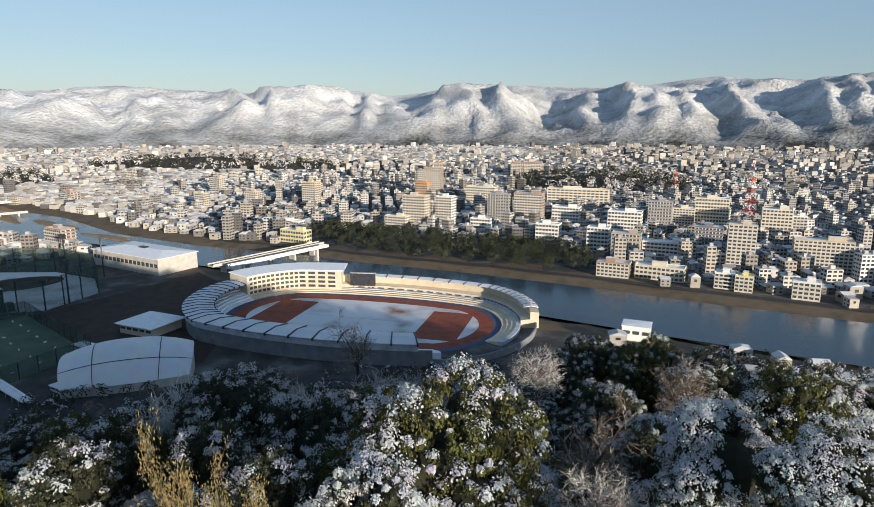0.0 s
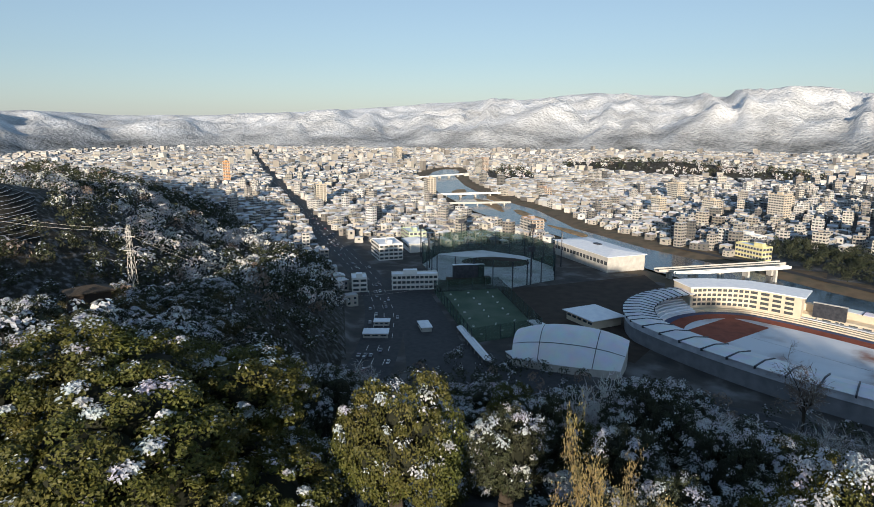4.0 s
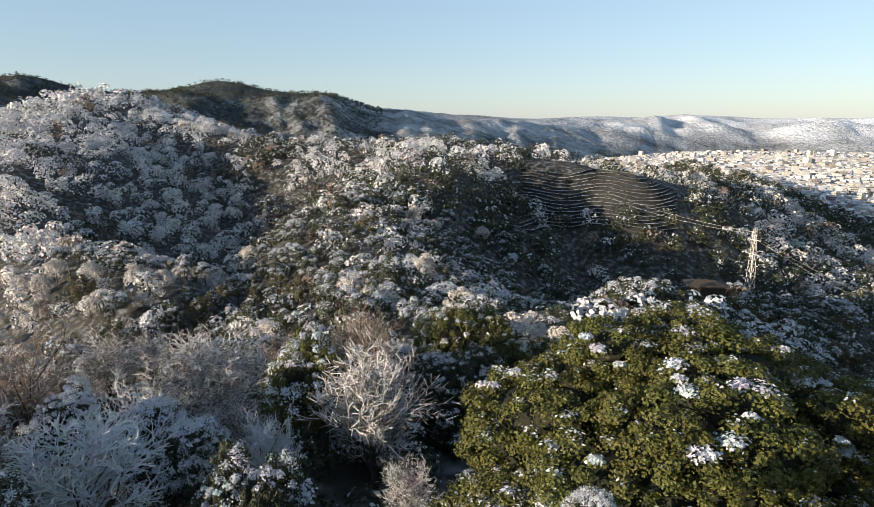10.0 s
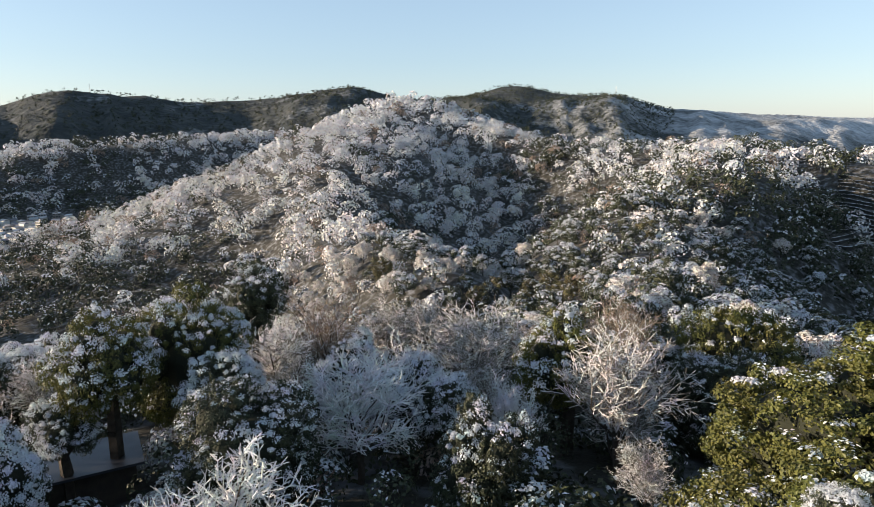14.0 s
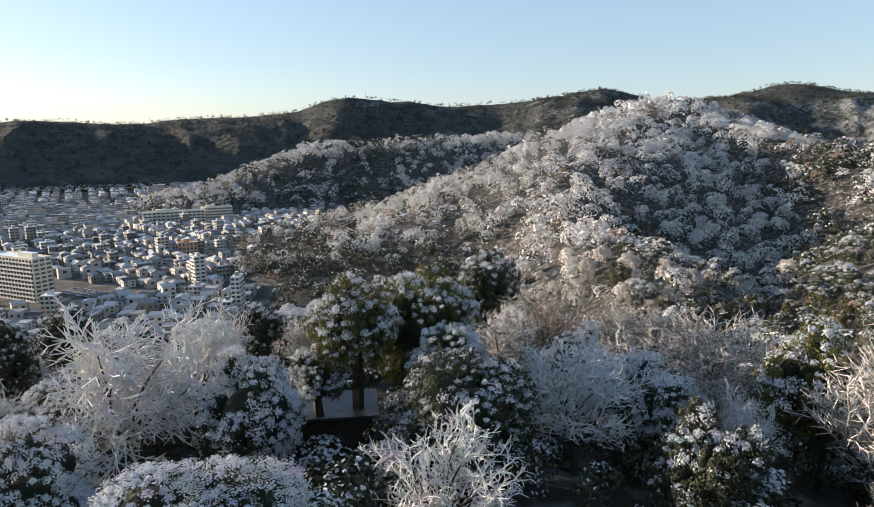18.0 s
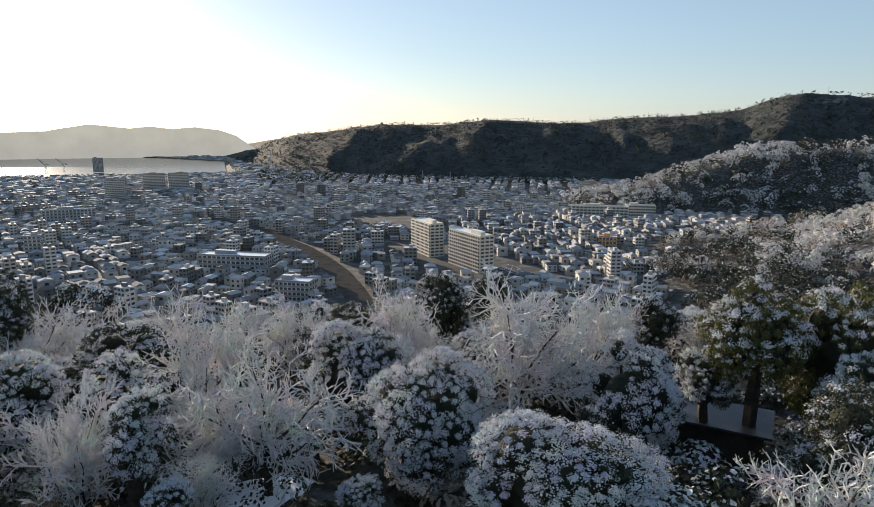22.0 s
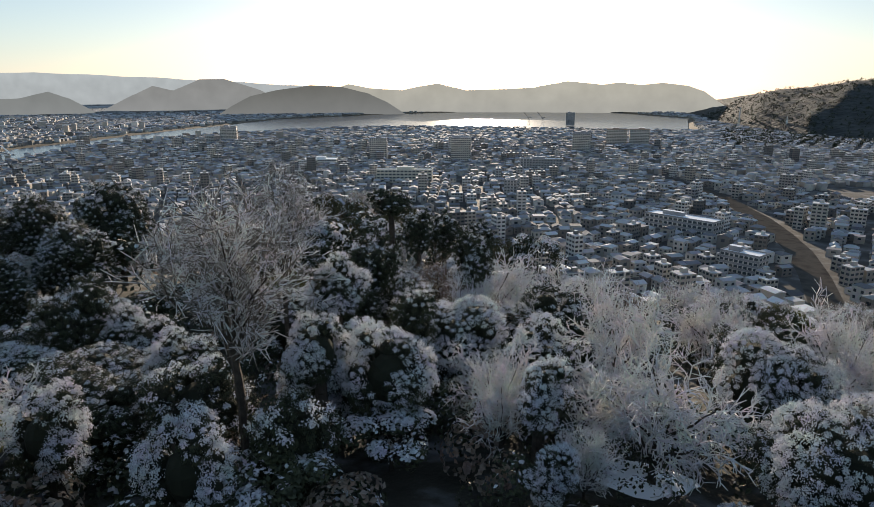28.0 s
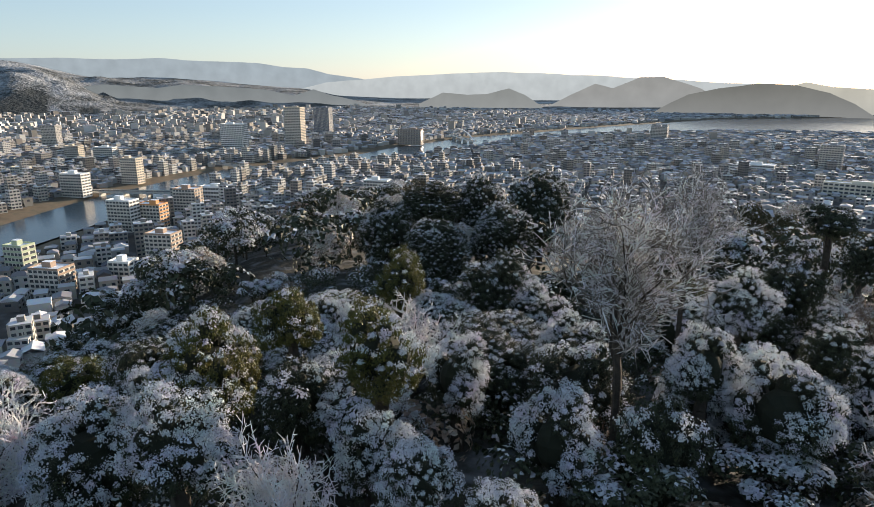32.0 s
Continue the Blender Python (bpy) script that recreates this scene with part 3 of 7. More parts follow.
TALL_F = [
    (350, -600, 14, 12, 20, 3, "o", 20), (589, -848, 32, 18, 39, 3, "a", 30), (710, -783, 28, 18, 37, 3, "a", 35), (528, -1188, 30, 14, 30, 3, "o", 22),
    (867, -1840, 26, 16, 38, 3, "o", 22), (1247, -877, 34, 16, 32, 3, "a", 40), (521, -622, 72, 14, 16, 1, "o", 35), (733, -675, 50, 24, 11, 0, "o", 40),
    (79, -438, 26, 14, 14, 3, "o", -14), (1282, -78, 34, 22, 76, 2, "a", 60), (1594, -166, 40, 24, 64, 7, "o", 60), (1239, 35, 44, 22, 49, 0, "o", 60),
]
TALL_G = [
    (775, 194, 27, 14, 25, 0, "a", 62), (862, 150, 22, 14, 31, 2, "a", 62), (626, 65, 22, 15, 26, 4, "a", 65), (464, 68, 20, 14, 20, 4, "a", 65),
    (462, 156, 15, 11, 18, 9, "o", 60), (410, 124, 20, 14, 15, 4, "a", 65), (417, 86, 14, 11, 14, 0, "a", 65), (576, 112, 22, 13, 26, 0, "a", 62),
    (580, 90, 22, 13, 21, 5, "a", 62), (698, 45, 29, 13, 16, 0, "o", 62), (1205, -846, 34, 14, 31, 3, "a", 45), (656, -120, 26, 13, 22, 0, "a", 60),
]
TALL_H = [
    (1277, -308, 50, 16, 31, 4, "o", 55), (1411, 380, 32, 16, 42, 3, "a", 65), (1130, 232, 34, 14, 22, 0, "a", 65), (1144, 280, 25, 14, 24, 2, "a", 65),
    (956, 298, 28, 13, 14, 1, "o", 65), (-20, -612, 46, 14, 31, 1, "a", 112), (-56, -543, 52, 14, 31, 1, "a", 116), (420, 540, 30, 14, 26, 2, "a", -24),
    (480, 470, 26, 14, 22, 0, "a", -24), (560, 560, 34, 16, 34, 1, "o", -24), (640, 400, 28, 14, 24, 4, "a", -24), (760, 520, 36, 16, 40, 3, "o", -24),
]
TALL_I = [
    (820, 350, 26, 14, 28, 2, "a", -24),
]
TALL = TALL_A + TALL_B + TALL_C + TALL_D + TALL_E + TALL_F + TALL_G + TALL_H + TALL_I
TONES = [(0.72, 0.71, 0.68), (0.62, 0.56, 0.44), (0.5, 0.42, 0.32), (0.3, 0.29, 0.29), (0.34, 0.25, 0.19), (0.55, 0.27, 0.11), (0.36, 0.32, 0.26), (0.16, 0.17, 0.2), (0.66, 0.6, 0.3), (0.4, 0.46, 0.32)]
M_TONES = [material("facade_tone", [tuple(c * 0.88 for c in col), col, tuple(min(1, c * 1.06) for c in col)], 0.25, 0.8, bump=0.06) for col in TONES]
M_PANES = material("facade_panes", [(0.02, 0.027, 0.036), (0.05, 0.06, 0.075), (0.1, 0.11, 0.12), (0.03, 0.035, 0.045)], 0.5, 0.18, source="island", spec=0.6)
M_RAIL = material("balcony_wall", [(0.5, 0.47, 0.42), (0.64, 0.61, 0.55)], 0.4, 0.8)

ROWS = {}


def window_band(n, kind):
    """One storey of windows on one face, one unit wide and high: n panes, with balcony fronts for flats."""
    if (n, kind) not in ROWS:
        xs = [-0.5]
        for i in range(n):
            xs += [-0.5 + (i + 0.14) / n, -0.5 + (i + 0.86) / n]
        xs.append(0.5)
        if kind == "a":         # glazing, balcony floor and its front wall in one folded strip
            prof = [(-0.004, 0.92), (-0.004, 0.84), (-0.004, 0.08), (-0.09, 0.08), (-0.09, 0.4), (-0.1, 0.4), (-0.1, 0.0), (-0.004, 0.0)]
        else:
            prof = [(-0.01, 0.88), (-0.03, 0.84), (-0.03, 0.34), (-0.01, 0.3)]
        v = np.array([(x, y, z) for x in xs for y, z in prof])
        k = len(prof)
        f, sl = [], []
        for i in range(len(xs) - 1):
            for j in range(k - 1):
                f.append((i * k + j, i * k + j + 1, (i + 1) * k + j + 1, (i + 1) * k + j))
                sl.append(0 if j == 1 and i % 2 == 1 else 1)
        ROWS[n, kind] = quick_mesh("window_band", v, np.array(f), [M_PANES, M_RAIL], sl)
    return ROWS[n, kind]


LOOKS = ["white", "beige", "tan", "grey", "brown", "orange-brown", "olive brown", "dark glass", "yellow", "pale green"]


def tall_building(x, y, w, d, h, tone, kind, deg):
    far = math.hypot(x, y)
    what = "apartment_building" if kind == "a" else "office_building"
    ob = tagged(new(what), "%s %s with a snow-dusted flat roof" % (LOOKS[tone], "concrete apartment block" if kind == "a" else "office block"), "building", "large town buildings")
    ob.matrix_basis = pose(x, y, 0, 0, 0, deg)
    part("wall", box_mesh("wall", [(-w / 2, -d / 2, -0.5, w / 2, d / 2, h, 0)], [M_TONES[tone]]), ob)
    part("roof", box_mesh("roof", [(-w / 2 + 0.3, -d / 2 + 0.3, h, w / 2 - 0.3, d / 2 - 0.3, h + 0.15, 0), (-w / 2, -d / 2, h, w / 2, -d / 2 + 0.3, h + 1.0, 1), (-w / 2, d / 2 - 0.3, h, w / 2, d / 2, h + 1.0, 1),
                                   (-w / 2, -d / 2 + 0.3, h, -w / 2 + 0.3, d / 2 - 0.3, h + 1.0, 1), (w / 2 - 0.3, -d / 2 + 0.3, h, w / 2, d / 2 - 0.3, h + 1.0, 1)], [M_SNOW, M_TONES[tone]]), ob, label="flat roof with a thin cover of snow")
    k = (x * 7 + y * 3) % 5 / 5
    part("stair_tower", box_mesh("stair_tower", [(-w * 0.1 + k * w * 0.4 - w * 0.15, -2.2, h + 0.15, w * 0.05 + k * w * 0.4, 2.2, h + 3.4, 0), (-w * 0.1 + k * w * 0.4 - w * 0.15, -2.2, h + 3.4, w * 0.05 + k * w * 0.4, 2.2, h + 3.5, 1)], [M_TONES[tone], M_SNOW]), ob)
    storeys = max(2, round(h / (3.0 if kind == "a" else 3.6)))
    sh = h / storeys
    n = max(3, min(14, round(w / 3.3)))
    nd = max(2, round(d / 4.5))
    for s in range(storeys):
        for face in ((0, 1, 2, 3) if far < 700 else [q for q in range(4) if math.sin(radians(deg + 90 * q)) * -x + -math.cos(radians(deg + 90 * q)) * -y > 0.12 * far]):
            width, off, count = (w, d / 2, n) if face % 2 == 0 else (d, w / 2, nd)
            look_deg = (0, 90, 180, 270)[face]
            kd = kind if face % 2 == 0 else "o"
            turn_m = pose(0, 0, 0, 0, 0, look_deg) @ pose(0, -off, s * sh) @ Matrix.Diagonal((width * 0.98, 12.0 if kd == "a" else 4.0, sh, 1))
            part("window_band", window_band(count, kd), ob, turn_m)
    return ob


for row in TALL:
    tall_building(*row)


def district_lots():
    """House lots on many small street grids, each turned its own way, thinned where nothing may stand."""
    seeds = rng.uniform(-3300, 3300, (430, 2))
    angs = radians(-24) + rng.normal(0, 0.45, 430)
    out = []
    for i, (sx, sy) in enumerate(seeds):
        dist = math.hypot(sx, sy)
        step = 11.5 if dist < 1200 else 16.0 if dist < 2000 else 21.0
        n = int(420 / step)
        a, b = np.meshgrid(np.arange(-n, n + 1), np.arange(-n, n + 1))
        a, b = a.ravel(), b.ravel()
        u = a * step + np.floor(a / 2) * step * 0.42 + np.floor(a / 11) * 7
        v = b * step * 0.96 + np.floor(b / 7) * step * 0.5
        u, v = u - u.mean(), v - v.mean()
        c, s = math.cos(angs[i]), math.sin(angs[i])
        x, y = sx + u * c - v * s, sy + u * s + v * c
        d2 = (x[:, None] - seeds[None, :, 0]) ** 2 + (y[:, None] - seeds[None, :, 1]) ** 2
        k = d2.argmin(1) == i
        x, y = x[k], y[k]
        out.append(np.stack([x + rng.normal(0, 1.5, x.shape), y + rng.normal(0, 1.5, x.shape), np.full(x.shape, step), np.full(x.shape, angs[i])], 1))
    p = np.concatenate(out)
    r = np.hypot(p[:, 0], p[:, 1])
    p = p[(r > 200) & (r < 3350)]
    z, kind = height(p[:, 0], p[:, 1])
    ok = (kind == 0) & (np.abs(z) < 0.8)
    for poly in KEEP_CLEAR:
        ok &= ~inside(p[:, 0], p[:, 1], poly)
    ok &= away(p[:, 0], p[:, 1], MAIN_ROAD)[0] > np.where(np.hypot(p[:, 0], p[:, 1]) < 650, 19, 13)
    ok &= away(p[:, 0], p[:, 1], SOUTH_ROAD)[0] > 15
    ok &= away(p[:, 0], p[:, 1], [(t[0], t[1]) for t in TALL] + [(9e3, 9e3)])[0] > -1
    for t in TALL:
        c, s = math.cos(radians(t[7])), math.sin(radians(t[7]))
        u, v = (p[:, 0] - t[0]) * c + (p[:, 1] - t[1]) * s, -(p[:, 0] - t[0]) * s + (p[:, 1] - t[1]) * c
        ok &= ~((np.abs(u) < t[2] / 2 + 6) & (np.abs(v) < t[3] / 2 + 7))
    ok &= rng.random(len(p)) > 0.1
    return p[ok]


def many_houses(cx, cy, w, d, h, roof, ang, flat, windows):
    """Walls, roofs and window panes of many houses as quads in one go."""
    n = len(cx)
    ridge = np.where(flat, 0.5, np.where(rng.random(n) < 0.55, 0.5, 0.2))
    e = np.where(flat, 0.0, 0.55)
    cols, faces, slots = [], [], []

    def add(points):
        cols.append(np.stack([np.broadcast_to(np.asarray(q, float), (n,)) if np.ndim(q) == 0 else q for q in points], 1))
        return len(cols) - 1
    zc = np.zeros(n)
    for sx, sy in ((-.5, -.5), (.5, -.5), (.5, .5), (-.5, .5)):
        add((sx * w, sy * d, zc - 0.3))
    for sx, sy in ((-.5, -.5), (.5, -.5), (.5, .5), (-.5, .5)):
        add((sx * w, sy * d, h))
    for sx, sy in ((-.5, -.5), (.5, -.5), (.5, .5), (-.5, .5)):
        add((sx * (w + e), sy * (d + e), h + 0.03))
    yy = np.where(flat, 0.5 * d, 0.0)
    add((-ridge * (w + e), -yy, h + roof)), add((ridge * (w + e), -yy, h + roof)), add((ridge * (w + e), yy, h + roof)), add((-ridge * (w + e), yy, h + roof))
    q = [((0, 1, 5, 4), 0), ((1, 2, 6, 5), 0), ((2, 3, 7, 6), 0), ((3, 0, 4, 7), 0),
         ((8, 9, 13, 12), 1), ((9, 10, 14, 13), 1), ((10, 11, 15, 14), 1), ((11, 8, 12, 15), 1), ((12, 13, 14, 15), 1)]
    if windows:
        for side in (-1, 1):
            for fx in (-0.27, 0.24):
                for level in (0.2, 0.62):
                    k = len(cols)
                    for a, b in ((-.1, 0), (.1, 0), (.1, .2), (-.1, .2)):
                        add(((fx + a) * w, side * (d / 2 + 0.04), h * (level + b)))
                    q.append(((k, k + 1, k + 2, k + 3) if side < 0 else (k + 3, k + 2, k + 1, k), 2))
            k = len(cols)
            for a, b in ((-.15, .55), (.15, .55), (.15, .8), (-.15, .8)):
                add((side * (w / 2 + 0.04), a * d, h * b))
            q.append(((k, k + 1, k + 2, k + 3) if side > 0 else (k + 3, k + 2, k + 1, k), 2))
    V = np.stack(cols, 1)
    c, s = np.cos(ang)[:, None], np.sin(ang)[:, None]
    X, Y = V[:, :, 0] * c - V[:, :, 1] * s + cx[:, None], V[:, :, 0] * s + V[:, :, 1] * c + cy[:, None]
    P = np.stack([X, Y, V[:, :, 2]], -1).reshape(-1, 3)
    base = np.arange(n)[:, None] * len(cols)
    F = np.concatenate([base + np.array(idx) for idx, _ in q])
    S = np.concatenate([np.full(n, sl) for _, sl in q])
    return P, F, S


lots = district_lots()
lx, ly, ls, la = lots.T
nl = len(lots)
lr_ = np.hypot(lx, ly)
centre = (ly > 380) & (lx > -250) & (lr_ < 1700) | (lx > 500) & (ly > -150)
pick = rng.random(nl)
lw, ld = ls * rng.uniform(0.58, 0.92, nl), ls * rng.uniform(0.52, 0.84, nl)
lh = rng.choice([3.2, 5.4, 5.8, 6.2, 6.0, 8.6], nl) * rng.uniform(0.9, 1.1, nl)
mid = pick < np.where(centre, 0.3, 0.07)
lh = np.where(mid, rng.choice([9.5, 12.5, 15.5, 19.0, 24.0], nl, p=[0.36, 0.28, 0.2, 0.1, 0.06]), lh)
lh = np.where((ly < -1000) & (lr_ > 1300), np.minimum(lh, 6.0), lh)
lw = np.where(mid, lw * 1.2, lw)
flat = mid | (rng.random(nl) < 0.16)
lroof = np.where(flat, 0.12, rng.uniform(1.1, 2.1, nl))
la = la + rng.choice([0, np.pi / 2], nl)

# the houses that stand nearest the hill are things of their own
west = (lx < -300) & (lx > -620) & (ly > 200) & (ly < 470) & (lr_ < 600)
south = (ly < -330) & (lx > -260) & (lx < 240) & (lr_ < 560)
east = (lx > 280) & (ly > -60) & (ly < 240) & (lr_ < 520)
single = (west | south | east) & ~mid
idx = np.where(single)[0]
idx = idx[np.argsort(lr_[idx])][:125]
rest = np.ones(nl, bool)
rest[idx] = False
M_HWALL = material("house_wall_single", [(0.6, 0.56, 0.48), (0.72, 0.71, 0.68), (0.42, 0.38, 0.33), (0.74, 0.74, 0.73), (0.5, 0.45, 0.38), (0.3, 0.28, 0.27)], 0.5, 0.85, source="object")
M_HROOF = material("house_roof_single", [(0.76, 0.78, 0.82), (0.66, 0.68, 0.73), (0.3, 0.3, 0.32), (0.82, 0.83, 0.86), (0.5, 0.52, 0.56)], 0.4, 0.75, source="object", snow=None)
WPANE = box_mesh("window", [(-0.75, -0.05, 0, 0.75, 0.05, 1.1, 0), (-0.82, -0.03, -0.06, 0.82, 0.03, 0.0, 1), (-0.82, -0.03, 1.1, 0.82, 0.03, 1.16, 1), (-0.03, -0.06, 0, 0.03, 0.06, 1.1, 1)], [M_PANES, M_RAIL])
DOORM = box_mesh("door", [(-0.5, -0.06, 0, 0.5, 0.06, 2.0, 0)], [M_BARK])
HOUSE_SHAPES = {}
for i in idx:
    w, d, h, rf = round(lw[i] / 1.5) * 1.5, round(ld[i] / 1.5) * 1.5, round(lh[i] / 1.4) * 1.4, round(lroof[i] / 0.5) * 0.5
    key = (w, d, h, rf, bool(flat[i]))
    if key not in HOUSE_SHAPES:
        one = np.zeros(1)
        Pm, Fm, Sm = many_houses(one, one, one + w, one + d, one + h, one + max(rf, 0.12), one, np.array([flat[i]]), False)
        walls = quick_mesh("wall", Pm, Fm[Sm == 0], [M_HWALL], np.zeros((Sm == 0).sum(), int))
        Rv = np.concatenate([Pm, Pm - np.array([0, 0, 0.14])])
        top_f = Fm[Sm == 1]
        rim = np.array([(a, b, b + len(Pm), a + len(Pm)) for a, b in ((9, 8), (10, 9), (11, 10), (8, 11))])
        HOUSE_SHAPES[key] = (walls, quick_mesh("roof", Rv, np.concatenate([top_f, top_f[:, ::-1] + len(Pm), rim]), [M_HROOF], np.zeros(2 * len(top_f) + 4, int)))
    walls, roof_me = HOUSE_SHAPES[key]
    ob = tagged(new("house"), "low town house with a snow-dusted roof", "house", "houses below the hill")
    ob.matrix_basis = pose(lx[i], ly[i], 0, 0, 0, math.degrees(la[i]))
    part("wall", walls, ob)
    part("roof", roof_me, ob)
    part("door", DOORM, ob, pose(w * 0.05, -d / 2 - 0.03, 0))
    for lvl in range(2 if h > 4.5 else 1):
        part("window", WPANE, ob, pose(-w * 0.27, -d / 2 - 0.02, 0.9 + 2.7 * lvl))
        part("window", WPANE, ob, pose(w * 0.27, -d / 2 - 0.02, 0.9 + 2.7 * lvl)) if lvl or w > 8 else None
        part("window", WPANE, ob, pose(w / 2 + 0.02, 0, 0.9 + 2.7 * lvl, 0, 0, 90))
        part("window", WPANE, ob, pose(0, d / 2 + 0.02, 0.9 + 2.7 * lvl))

near_town = rest & (lr_ < 1500)
far_town = rest & (lr_ >= 1500)
for sel, win, nm, lb in ((near_town & ~mid & (lr_ < 850), True, "town_houses", "dense low houses with snow-dusted roofs and dark windows"),
                         (near_town & ~mid & (lr_ >= 850), False, "farther_houses", "dense low houses with snow-dusted roofs"),
                         (far_town, False, "distant_houses", "distant houses and blocks with snowy roofs")):
    backlit_side = (ly < -100) | (lx > 330)         # seen against the sun: roof shade is put into the colour
    for sub, roof_mat in ((sel & ~backlit_side, M_SNOW_ROOF), (sel & backlit_side, M_GREY_ROOF)):
        P, F, S = many_houses(lx[sub], ly[sub], lw[sub], ld[sub], lh[sub], lroof[sub], la[sub], flat[sub], win)
        tagged(new(nm, quick_mesh(nm, P, F, [M_WALLS, roof_mat, M_PANES], S)), lb, "houses", kind="stuff")


def mid_blocks(sel):
    """Blocks of three to eight storeys in one mesh, with rows of panes on all sides."""
    V, F, S = [], [], []
    n0 = 0
    P, Fq, Sq = many_houses(lx[sel], ly[sel], lw[sel], ld[sel], lh[sel], lroof[sel], la[sel], flat[sel], False)
    V.append(P), F.append(Fq), S.append(Sq)
    n0 = len(P)
    for x, y, w, d, h, a in zip(lx[sel], ly[sel], lw[sel], ld[sel], lh[sel], la[sel]):
        c, s = math.cos(a), math.sin(a)
        st = max(2, round(h / 3.1))
        for half, width, dirx in ((d / 2, w, 0), (d / 2, w, 2), (w / 2, d, 1), (w / 2, d, 3)):
            m = max(2, round(width / 3.4))
            t, z = np.meshgrid((np.arange(m) + 0.5) / m - 0.5, np.arange(st) * h / st)
            t, z = t.ravel() * width, z.ravel()
            k = len(t)
            hw = width / m * 0.34
            q = np.zeros((k, 4, 3))
            for j, (sx, zz) in enumerate(((-1, 0.3), (1, 0.3), (1, 0.78), (-1, 0.78))):
                q[:, j, 0], q[:, j, 1], q[:, j, 2] = t + sx * hw, -(half + 0.05), z + zz * h / st
            r = dirx * math.pi / 2
            cc, ss = math.cos(r), math.sin(r)
            q[:, :, 0], q[:, :, 1] = q[:, :, 0] * cc - q[:, :, 1] * ss, q[:, :, 0] * ss + q[:, :, 1] * cc
            q[:, :, 0], q[:, :, 1] = q[:, :, 0] * c - q[:, :, 1] * s + x, q[:, :, 0] * s + q[:, :, 1] * c + y
            V.append(q.reshape(-1, 3))
            F.append(np.arange(k * 4).reshape(k, 4) + n0)
            S.append(np.full(k, 2))
            n0 += k * 4
        bx = np.array([(-.2, -.2, 0), (.1, -.2, 0), (.1, .15, 0), (-.2, .15, 0), (-.2, -.2, 1), (.1, -.2, 1), (.1, .15, 1), (-.2, .15, 1)]) * np.array([w, d, 2.6]) + np.array([0, 0, h])
        bx = np.stack([bx[:, 0] * c - bx[:, 1] * s + x, bx[:, 0] * s + bx[:, 1] * c + y, bx[:, 2]], 1)
        V.append(bx), F.append(BOX_Q + n0), S.append(np.array([0, 0, 0, 0, 1, 0]))
        n0 += 8
    return np.concatenate(V), np.concatenate(F), np.concatenate(S)


P, F, S = mid_blocks(near_town & mid)
tagged(new("town_blocks", quick_mesh("town_blocks", P, F, [M_WALLS, M_SNOW_ROOF, M_PANES], S)), "flats and offices of three to eight storeys with rows of windows", "buildings", kind="stuff")


# ---- sports grounds, bridges, roads and masts ----
M_TRACK = material("red_track", [(0.2, 0.05, 0.03), (0.27, 0.075, 0.045), (0.16, 0.045, 0.03)], 0.1, 0.85)
M_BLUE_APRON = material("blue_apron", [(0.05, 0.07, 0.14), (0.08, 0.1, 0.18)], 0.1, 0.8)
M_INFIELD = material("half_thawed_turf", [(0.24, 0.12, 0.09), (0.46, 0.45, 0.47), (0.6, 0.62, 0.66), (0.66, 0.68, 0.72)], 0.03, 0.95, spread=(0.32, 0.55))
M_PITCH = material("snowy_pitch", [(0.35, 0.38, 0.34), (0.66, 0.68, 0.7), (0.72, 0.74, 0.77)], 0.04, 0.9)
M_SEATS = material("snowy_stand", [(0.34, 0.37, 0.43), (0.55, 0.58, 0.64)], 0.2, 0.85)
M_MEMBRANE = material("white_roof_panel", [(0.72, 0.75, 0.8), (0.82, 0.84, 0.87)], 0.15, 0.6, source="object")
M_STEEL = material("dark_steel", [(0.05, 0.055, 0.07), (0.1, 0.105, 0.12)], 0.5, 0.5, metal=0.6)
M_STONE = material("pale_facade", [(0.55, 0.47, 0.36), (0.66, 0.58, 0.46)], 0.2, 0.8, bump=0.08)
M_GREENSAND = material("court_green", [(0.05, 0.085, 0.06), (0.075, 0.11, 0.075), (0.11, 0.14, 0.11)], 0.07, 0.9)
M_SOIL = material("dark_soil", [(0.035, 0.025, 0.02), (0.06, 0.045, 0.035)], 0.15, 0.95)
M_RED = material("red_paint", [(0.5, 0.05, 0.035), (0.6, 0.08, 0.05)], 1.0, 0.5)
M_WHITE = material("white_paint", [(0.75, 0.75, 0.73), (0.82, 0.82, 0.8)], 1.0, 0.5)
M_EARTH = material("bare_earth", [(0.06, 0.055, 0.05), (0.09, 0.082, 0.073), (0.05, 0.047, 0.044)], 0.08, 1.0, bump=0.3, spec=0.0)


def net_material():
    m = material("green_net", [(0.05, 0.1, 0.08), (0.08, 0.13, 0.1)], 0.5, 0.9)
    n, link = m.node_tree.nodes, m.node_tree.links.new
    clear, mix = n.new("ShaderNodeBsdfTransparent"), n.new("ShaderNodeMixShader")
    mix.inputs["Fac"].default_value = 0.3
    link(clear.outputs[0], mix.inputs[1])
    link(n["Principled BSDF"].outputs[0], mix.inputs[2])
    link(mix.outputs[0], n["Material Output"].inputs["Surface"])
    return m


